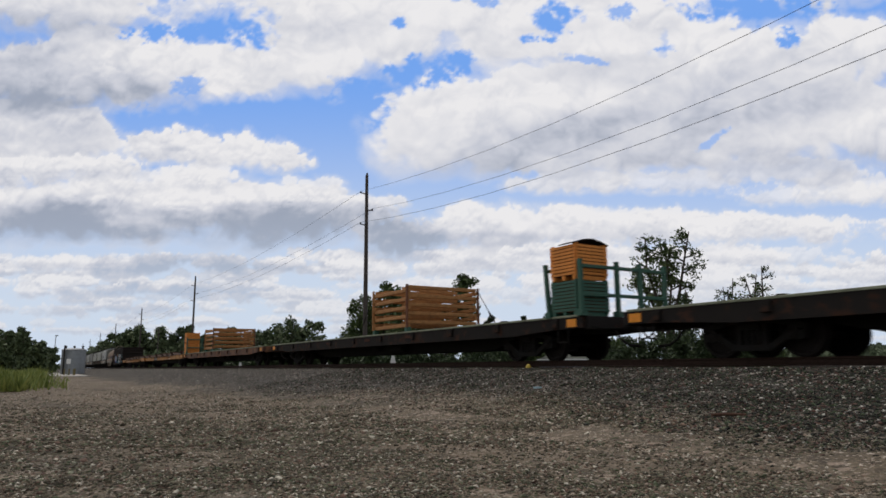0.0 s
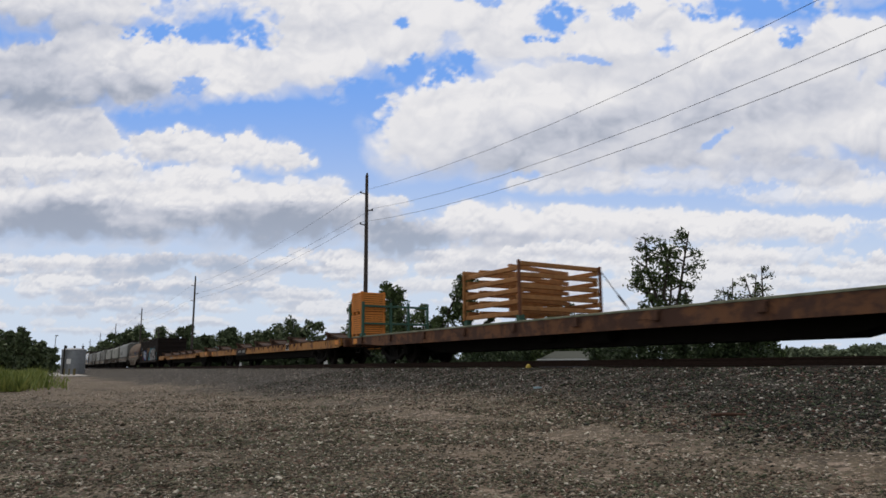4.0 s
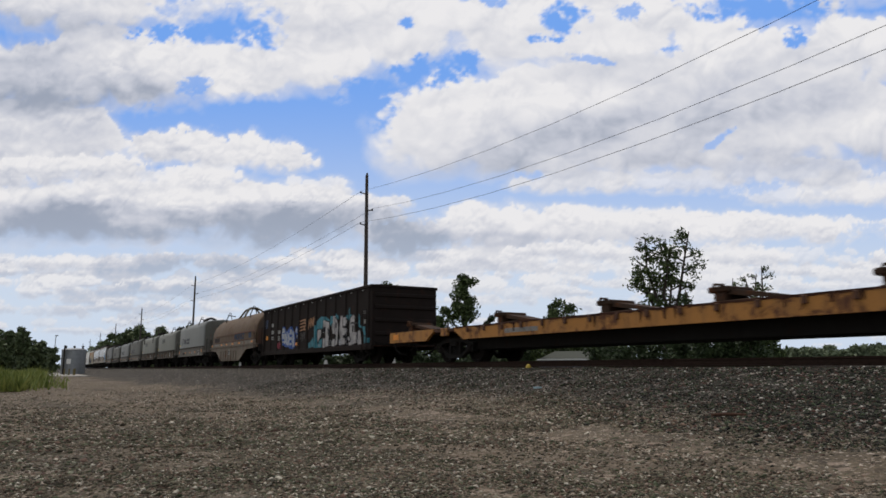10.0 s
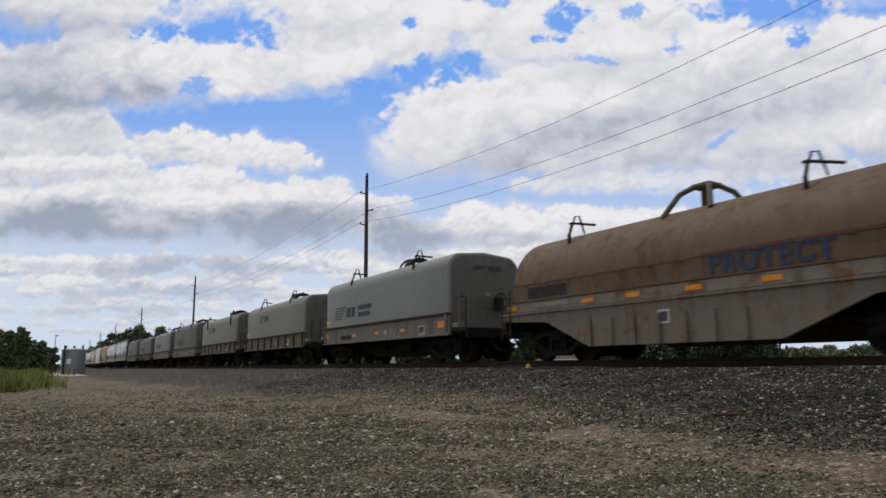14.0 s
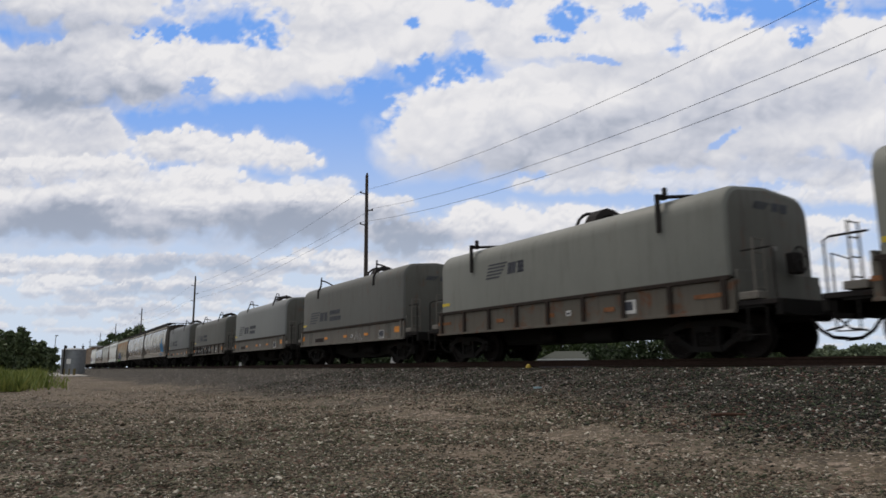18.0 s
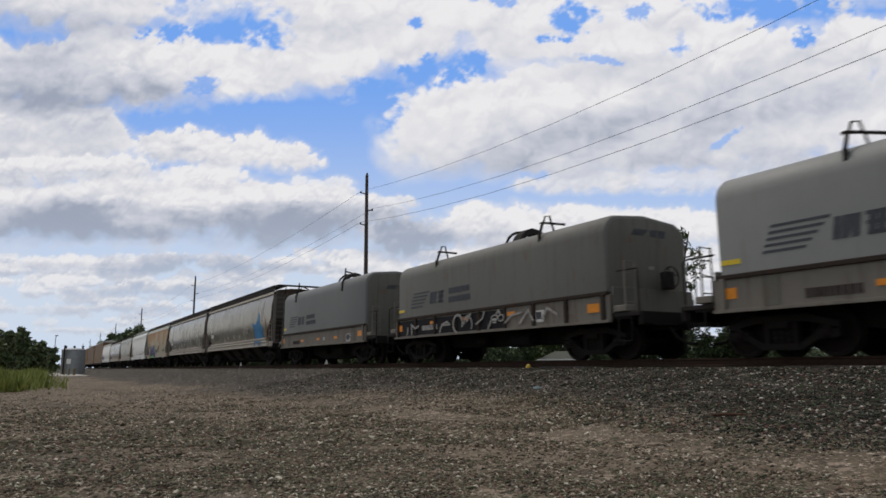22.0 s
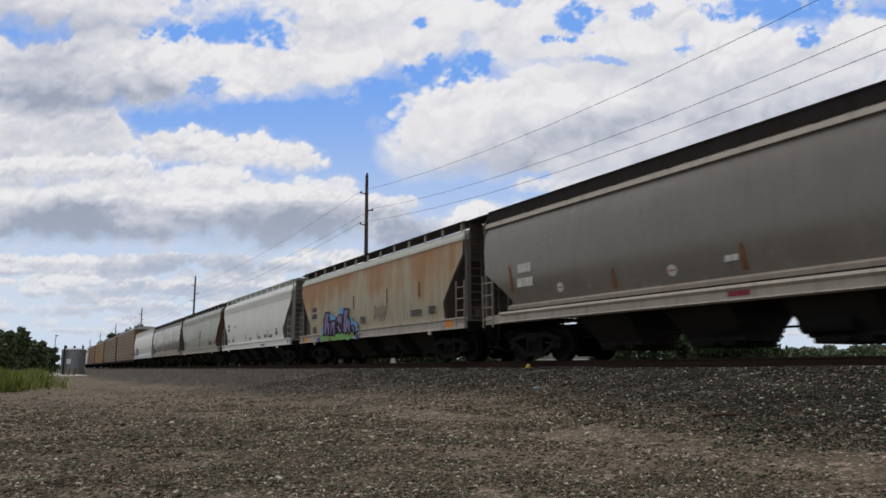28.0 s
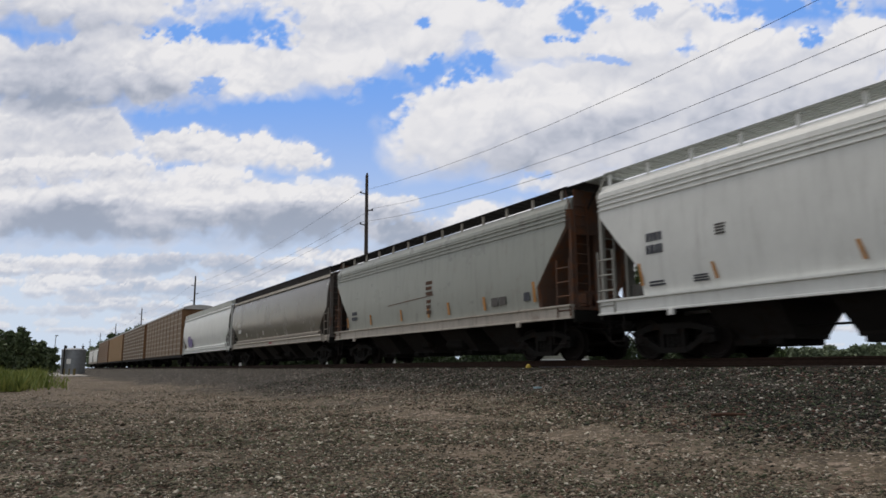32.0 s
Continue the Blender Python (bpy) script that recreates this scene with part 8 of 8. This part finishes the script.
cap = thing("yellow_cap", bm, plain("dusty_yellow_plastic", (0.42, 0.30, 0.04), 0.6, 0.0, 0.2), "small yellow plastic cap lying beside the rail", "marker", smooth="angle")
cap.location = (-13.9, track_y(-13.9) - 2.45, 0.78)
bm = bmesh.new()
prism(bm, [(-0.04, -0.08), (0.03, -0.07), (0.04, 0.02), (0.02, 0.08), (-0.05, 0.06)], "z", 0, 0.03)
scrap = thing("litter", bm, plain("pale_blue_plastic", (0.35, 0.5, 0.56), 0.5), "crumpled pale blue plastic scrap on the ballast", "litter")
scrap.location = (-10.38, 8.53, ground_z(-10.38, 8.53) + 0.03)
bm = bmesh.new()
tube(bm, [(-0.2, 0, 0.02), (-0.03, 0.01, 0.025), (0.2, -0.01, 0.02)], [0.016, 0.02, 0.014], 7)
stick = thing("bar", bm, M_RUST, "short rusty steel bar lying on the stones", "scrap", smooth="angle")
stick.location, stick.rotation_euler.z = (-5.27, 7.21, ground_z(-5.27, 7.21) + 0.015), radians(58)


# ---- trees ----
def leaf_material(name, dark, light):
    n = Nodes(name)
    g = n.node("NewGeometry")
    col = n.mix(g.outputs["Random Per Island"], dark, light)
    n.bsdf.inputs["Transmission Weight"].default_value = 0.0
    n.bsdf.inputs["Subsurface Weight"].default_value = 0.0
    return n.done(col, 0.6, 0.0, 0.3)


M_LEAF = leaf_material("summer_leaves", (0.03, 0.052, 0.016), (0.11, 0.155, 0.05))
# bush leaves coloured darker for the shade they stand in, low behind the track
M_LEAF_SHADE = leaf_material("shaded_bush_leaves", (0.015, 0.028, 0.01), (0.055, 0.085, 0.03))
# the haze of distance is mixed into these two leaf colours
M_LEAF_FAR = leaf_material("hazed_far_leaves", (0.05, 0.075, 0.034), (0.14, 0.18, 0.085))
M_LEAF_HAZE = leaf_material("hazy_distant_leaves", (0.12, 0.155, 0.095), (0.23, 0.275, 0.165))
M_GRASS = leaf_material("dry_green_grass", (0.09, 0.14, 0.028), (0.34, 0.36, 0.10))


def leaves(rng, centres, spreads, count, size):
    """Small bent leaf sprays about centres: (count, 4 corners)."""
    pick = rng.integers(0, len(centres), count)
    off = rng.normal(0, 1, (count, 3))
    off /= np.maximum(1.0, np.linalg.norm(off, axis=1, keepdims=True) / 1.6)
    mid = centres[pick] + off * spreads[pick][:, None] * np.array([1, 1, 0.75])
    a = rng.normal(0, 1, (count, 3))
    a /= np.linalg.norm(a, axis=1, keepdims=True)
    b = np.cross(a, rng.normal(0, 1, (count, 3)))
    b /= np.linalg.norm(b, axis=1, keepdims=True)
    s = size * rng.uniform(0.5, 1.3, (count, 1))
    quad = np.stack([mid - a * s, mid + b * s * 0.45, mid + a * s, mid - b * s * 0.45], 1)
    return quad


def tree(x, y, height, width, style, seed, label):
    rng = np.random.default_rng(seed)
    far = math.hypot(x, y) > 100
    t = thing("tree" if style != "bush" else "bush", None, None, label, "tree" if style != "bush" else "bush")
    t.location = (x, y, 0)
    stems = {"airy": 5, "sparse": 4, "slim": 1, "dense": 2, "bush": 3}[style]
    bm = bmesh.new()
    tips, room = [], []
    crown_low = {"airy": 0.5, "sparse": 0.3, "slim": 0.5, "dense": 0.12, "bush": 0.05}[style]
    for k in range(stems):
        a = 2 * math.pi * k / stems + rng.uniform(0, 1)
        lean = 0.0 if stems == 1 else width * (0.42 if style == "airy" else 0.22)
        top_r = 0.93 if k == 0 else rng.uniform(0.68, 0.9)
        pts = []
        for j in range(6):
            u = j / 5
            pts.append(Vector((lean * math.cos(a) * u ** 1.3 + rng.normal(0, 0.02) * height * u, lean * math.sin(a) * u ** 1.3 + rng.normal(0, 0.02) * height * u, height * top_r * u)))
        if style == "slim":
            for p in pts:
                p.x += 0.03 * p.z
        r0 = 0.018 * height if style in ("airy", "sparse") else 0.024 * height
        tube(bm, pts, [r0 * (1 - 0.8 * j / 5) for j in range(6)], 7)
        limbs = {"airy": 12, "sparse": 12, "slim": 16, "dense": 15, "bush": 9}[style]
        for b in range(limbs):
            u = crown_low + (0.97 - crown_low) * (b + rng.uniform(0, 0.8)) / limbs
            i = min(4, int(u * 5))
            p = pts[i].lerp(pts[i + 1], u * 5 - i)
            # the crown is widest a third of the way up
            shape = math.sin(math.pi * min(1, max(0.06, (u - crown_low * 0.6) / (1.04 - crown_low * 0.6))) ** 0.75)
            if style == "airy":
                shape = math.sin(math.pi * min(1, max(0.05, (u - 0.2) / 0.86)) ** 1.7)
            reach = width * 0.5 * (0.35 + 0.75 * shape) * rng.uniform(0.55, 1.08) * (1.0 if stems == 1 else 0.5 if style == "airy" else 0.75)
            ang = rng.uniform(0, 2 * math.pi)
            q = p + Vector((math.cos(ang) * reach, math.sin(ang) * reach, reach * rng.uniform(0.1, 0.7)))
            q.z = min(q.z, height * 0.99)
            m = p.lerp(q, 0.55) + Vector((0, 0, -0.06 * reach))
            tube(bm, [p, m, q], [r0 * 0.38, r0 * 0.24, r0 * 0.1], 5, caps=False)
            tips += [q, m.lerp(q, 0.5)]
            room += [reach * 0.34 + 0.1, reach * 0.3 + 0.1]
            for _ in range(2):
                e = m.lerp(q, rng.uniform(0.3, 0.9)) + Vector(rng.normal(0, 0.22, 3)) * reach
                tube(bm, [m.lerp(q, 0.3), e], [r0 * 0.16, r0 * 0.06], 4, caps=False)
                tips.append(e)
                room.append(reach * 0.26 + 0.08)
    part("trunk", bm, M_BARK, t, smooth=True)
    if style == "airy":
        # the stems stay half bare below the crown
        kept = [i for i, p in enumerate(tips) if p.z > 0.55 * height or p.x + p.y < -0.3 and rng.uniform() < 0.7 or rng.uniform() < 0.25]
        tips, room = [tips[i] for i in kept], [room[i] for i in kept]
    count = {"airy": 3700, "sparse": 1500, "slim": 3200, "dense": 4600, "bush": 3400}[style]
    if far:
        count = int(count * 0.6)
    size = max(0.11, math.hypot(x, y) * (0.0027 if not far else 0.0034))
    if style in ("airy", "sparse"):
        size *= 1.1 if style == "airy" else 0.8
    quads = leaves(rng, np.array(tips), np.array(room) * (0.76 if style == "airy" else 0.75 if style == "sparse" else 1.35 if style == "slim" else 1.05), count, size)
    faces = np.arange(count * 4).reshape(-1, 4)
    part("crown", cloud_mesh("crown", quads.reshape(-1, 3), faces, M_LEAF_HAZE if math.hypot(x, y) > 250 else M_LEAF_FAR if far else M_LEAF_SHADE if style == "bush" else M_LEAF), None, t, "loose leafy crown")


tree(-33.6, 39.7, 11.1, 4.7, "airy", 1, "airy green tree with several thin stems behind the track")
tree(-26.8, 37.4, 6.6, 1.6, "sparse", 31, "half-bare young tree behind the track")
tree(-25.4, 38.3, 7.3, 2.4, "sparse", 2, "sparse thin-leaved young tree behind the track")
tree(-21.8, 33.5, 3.0, 1.6, "dense", 33, "dark green tree close behind the track")
tree(-31.6, 38.8, 6.5, 2.6, "bush", 3, "low green bush under the airy tree")
tree(-66.8, 44.1, 12.1, 2.4, "slim", 4, "slim dark green tree leaning with the wind")
tree(-67.8, 32.1, 9.3, 4.9, "dense", 5, "dense dark green tree beside the utility pole")
tree(-69.3, 35.9, 10.8, 2.5, "slim", 6, "tall narrow green tree among others")
tree(-67.5, 30.3, 7.1, 3.6, "dense", 7, "dense green tree behind the railway track")
tree(-68.0, 33.9, 8.6, 3.1, "dense", 27, "dense green tree behind the railway track")
tree(-67.8, 38.5, 8.0, 3.9, "dense", 8, "rounded green tree behind the track")
tree(-68.0, 42.2, 8.9, 3.7, "dense", 9, "rounded green tree behind the track")
tree(-63.4, 34.1, 7.0, 3.6, "dense", 29, "rounded green tree behind the track")
tree(-57.1, 40.4, 6.6, 2.1, "bush", 10, "small leafy bush behind the track")
tree(-64.0, 56.0, 9.0, 5.8, "dense", 11, "wide green tree top behind the track")
tree(-62.7, 49.7, 7.0, 2.2, "bush", 12, "small leafy bush behind the track")
tree(-123.2, 41.6, 9.5, 9.2, "dense", 13, "far dark green tree beyond the track")
tree(-121.8, 45.5, 9.6, 6.2, "dense", 14, "far dark green tree beyond the track")
tree(-129.0, 39.7, 8.6, 6.3, "dense", 15, "far dark green tree beyond the track")
tree(-145.4, 36.9, 9.5, 3.8, "slim", 16, "far slim green tree")
tree(-154.3, 42.4, 8.2, 7.3, "dense", 17, "far dark green tree beyond the track")
tree(-196.5, 37.3, 12.8, 7.2, "dense", 18, "far dark green tree beyond the track")
tree(-207.3, 33.7, 12.2, 8.9, "dense", 19, "far green tree in a tree line")
tree(-213.0, 29.3, 12.4, 8.9, "dense", 20, "far green tree in a tree line")
tree(-213.6, 24.3, 12.0, 9.3, "dense", 21, "far green tree in a tree line")
tree(-205.1, 45.0, 10.4, 7.7, "dense", 22, "far green tree in a tree line")
tree(-328.8, 28.2, 11.7, 8.7, "dense", 23, "distant green tree at the line's end")
tree(-110.0, -1.9, 6.2, 3.9, "dense", 24, "dark green tree at the edge of the lot")
tree(-115.0, 0.2, 7.0, 3.5, "dense", 25, "dark green tree at the edge of the lot")
tree(-120.0, 2.1, 4.7, 3.4, "dense", 26, "dark green tree at the edge of the lot")
tree(-127.9, 4.1, 4.3, 2.7, "dense", 28, "dark green tree at the edge of the lot")
tree(-104.9, -3.8, 5.4, 3.6, "dense", 30, "dark green tree at the edge of the lot")
tree(-157.6, 255.2, 5.9, 7.9, "dense", 40, "distant pale green tree across the fields")
tree(-157.7, 266.9, 6.6, 8.0, "dense", 41, "distant pale green tree across the fields")
tree(-157.4, 278.6, 7.2, 8.1, "dense", 42, "distant pale green tree across the fields")
tree(-143.3, 263.6, 5.6, 7.4, "dense", 43, "distant pale green tree across the fields")
tree(-142.4, 275.4, 7.2, 7.5, "dense", 44, "distant pale green tree across the fields")
tree(-141.8, 286.9, 7.9, 7.6, "dense", 45, "distant pale green tree across the fields")
tree(-128.3, 271.2, 6.1, 6.9, "dense", 46, "distant pale green tree across the fields")
tree(-128.5, 282.1, 7.1, 7.0, "dense", 47, "distant pale green tree across the fields")
tree(-176.3, 267.1, 5.9, 8.6, "dense", 48, "distant pale green tree across the fields")
tree(-172.0, 245.8, 5.5, 8.3, "dense", 49, "distant pale green tree across the fields")
tree(-186.6, 247.6, 5.8, 8.8, "dense", 50, "distant pale green tree across the fields")
tree(-19.6, 29.0, 2.4, 1.4, "bush", 60, "low green bush on the far side of the track")
tree(-21.0, 29.2, 2.5, 1.5, "bush", 61, "low green bush on the far side of the track")
tree(-21.9, 28.6, 2.4, 1.6, "bush", 62, "low green bush on the far side of the track")
tree(-23.4, 28.7, 2.5, 1.6, "bush", 63, "low green bush on the far side of the track")
tree(-25.9, 29.2, 2.5, 1.8, "bush", 64, "low green bush on the far side of the track")
tree(-28.2, 29.7, 2.3, 1.9, "bush", 65, "low green bush on the far side of the track")
tree(-32.1, 31.5, 2.3, 2.1, "bush", 66, "low green bush on the far side of the track")
tree(-48.2, 35.8, 2.1, 2.9, "bush", 67, "low green bush on the far side of the track")
tree(-51.2, 34.9, 2.3, 3.0, "bush", 68, "low green bush on the far side of the track")
tree(-78.0, 56.0, 4.2, 5.5, "dense", 80, "green tree behind the low shed")
tree(-76.1, 58.5, 3.9, 5.5, "dense", 81, "green tree behind the low shed")
tree(-73.9, 61.3, 4.3, 5.4, "dense", 82, "green tree behind the low shed")
tree(-71.6, 63.9, 4.0, 5.4, "dense", 83, "green tree behind the low shed")
tree(-69.3, 66.4, 4.4, 5.3, "dense", 84, "green tree behind the low shed")
tree(-67.2, 68.6, 4.0, 5.2, "dense", 85, "green tree behind the low shed")
tree(-169.9, 23.8, 4.1, 5.2, "bush", 100, "low roadside bush beyond the track")
tree(-140.8, 23.1, 3.5, 4.4, "bush", 101, "low roadside bush beyond the track")
tree(-119.7, 22.6, 3.0, 3.8, "bush", 102, "low roadside bush beyond the track")
tree(-103.7, 22.3, 2.6, 3.4, "bush", 103, "low roadside bush beyond the track")
tree(-91.1, 22.0, 2.4, 3.1, "bush", 104, "low roadside bush beyond the track")
tree(-81.1, 21.7, 2.1, 2.8, "bush", 105, "low roadside bush beyond the track")
tree(-72.8, 21.5, 2.3, 2.6, "bush", 106, "low roadside bush beyond the track")
tree(-65.9, 21.4, 2.1, 2.4, "bush", 107, "low roadside bush beyond the track")
tree(-60.0, 21.2, 2.0, 2.2, "bush", 108, "low roadside bush beyond the track")
tree(-54.9, 21.1, 1.8, 2.1, "bush", 109, "low roadside bush beyond the track")
tree(-50.6, 21.0, 1.7, 1.9, "bush", 110, "low roadside bush beyond the track")
tree(-46.7, 21.0, 1.6, 1.8, "bush", 111, "low roadside bush beyond the track")
tree(-43.4, 20.9, 1.7, 1.7, "bush", 112, "low roadside bush beyond the track")
tree(-40.4, 20.9, 1.7, 1.6, "bush", 113, "low roadside bush beyond the track")
tree(-37.7, 20.8, 1.6, 1.6, "bush", 114, "low roadside bush beyond the track")
tree(-35.3, 20.8, 1.5, 1.5, "bush", 115, "low roadside bush beyond the track")
tree(-33.1, 20.8, 1.4, 1.4, "bush", 116, "low roadside bush beyond the track")
tree(-31.1, 20.7, 1.4, 1.3, "bush", 117, "low roadside bush beyond the track")

# ---- rough grass at the edge of the lot ----
def grass(name, spots, label, height, seed):
    rng = np.random.default_rng(seed)
    n = len(spots)
    root = np.array(spots)
    a = rng.uniform(0, 2 * np.pi, n)
    side = np.stack([np.cos(a), np.sin(a), np.zeros(n)], 1) * rng.uniform(0.02, 0.05, (n, 1))
    tall = rng.uniform(0.3, 1.0, (n, 1)) * height * np.array([[0.75 + 0.7 * noise.noise((p[0] * 0.22, p[1] * 0.5, 1.0))] for p in spots])
    bend = np.stack([rng.normal(0, 0.3, n), rng.normal(0, 0.3, n), np.ones(n)], 1) * tall
    quad = np.stack([root - side, root + side, root + bend * 0.6 + side * 0.7, root + bend], 1)
    me = cloud_mesh(name, quad.reshape(-1, 3), np.arange(n * 4).reshape(-1, 4), M_GRASS)
    return thing(name, me, None, label, "grass", kind="stuff")


rng = np.random.default_rng(21)
spots = []
while len(spots) < 30000:
    x = -1 / rng.uniform(1 / 130.0, 1 / 31.0)
    edge = 0.5 + 0.034 * (-x - 35) + 1.1 * noise.noise((x * 0.12, 0, 3.0)) + 0.7 * abs(rng.normal())* (rng.uniform() < 0.12)
    y = rng.uniform(edge - 5 - 0.03 * -x, edge)
    spots.append((x, y, 0.0))
grass("tall_grass", spots, "tall rough grass, green turning yellow, beside the lot", 0.98, 5)
spots = [(rng.uniform(-70, 4), rng.uniform(19, 24), 0.0) for _ in range(9000)]
grass("verge_grass", spots, "rough green grass on the far side of the track", 0.6, 6)


# ---- what moves ----
def motions():
    # the clouds drift with the wind
    walk(clouds, [(0.0, CAM_POSE @ Matrix.Translation((-10.5, 0, 0))), (32.0, CAM_POSE @ Matrix.Translation((9.5, 0, 0)))])
    # the train rolls by at a steady speed, with its loads
    for car, x in MOVERS:
        walk(car, [(t, on_track(x + SPEED * t)) for t in range(33)])
    for ob, x, dx, dy, dz in LOADS:
        walk(ob, [(t, on_track(x + SPEED * t) @ Matrix.Translation((dx, dy, dz))) for t in range(33)])
    # wheels turn while their car is near
    for w, x, dx in WHEELSETS:
        first, last = max(0.0, (-60 - x) / SPEED), min(32.0, (14 - x) / SPEED)
        if last <= 0 or first >= 32:
            continue
        steps = [frame_time for frame_time in (2 * k / FPS for k in range(481)) if first <= frame_time <= last]
        rows = [(t, pose(dx, 0, WHEEL_R, 0, math.degrees(SPEED * (t - steps[0]) / WHEEL_R) % 360, 0)) for t in steps]
        if rows[0][0] > 0:
            rows.insert(0, (0.0, rows[0][1]))
        if rows[-1][0] < 32:
            rows.append((32.0, rows[-1][1]))
        walk(w, rows)


motions()
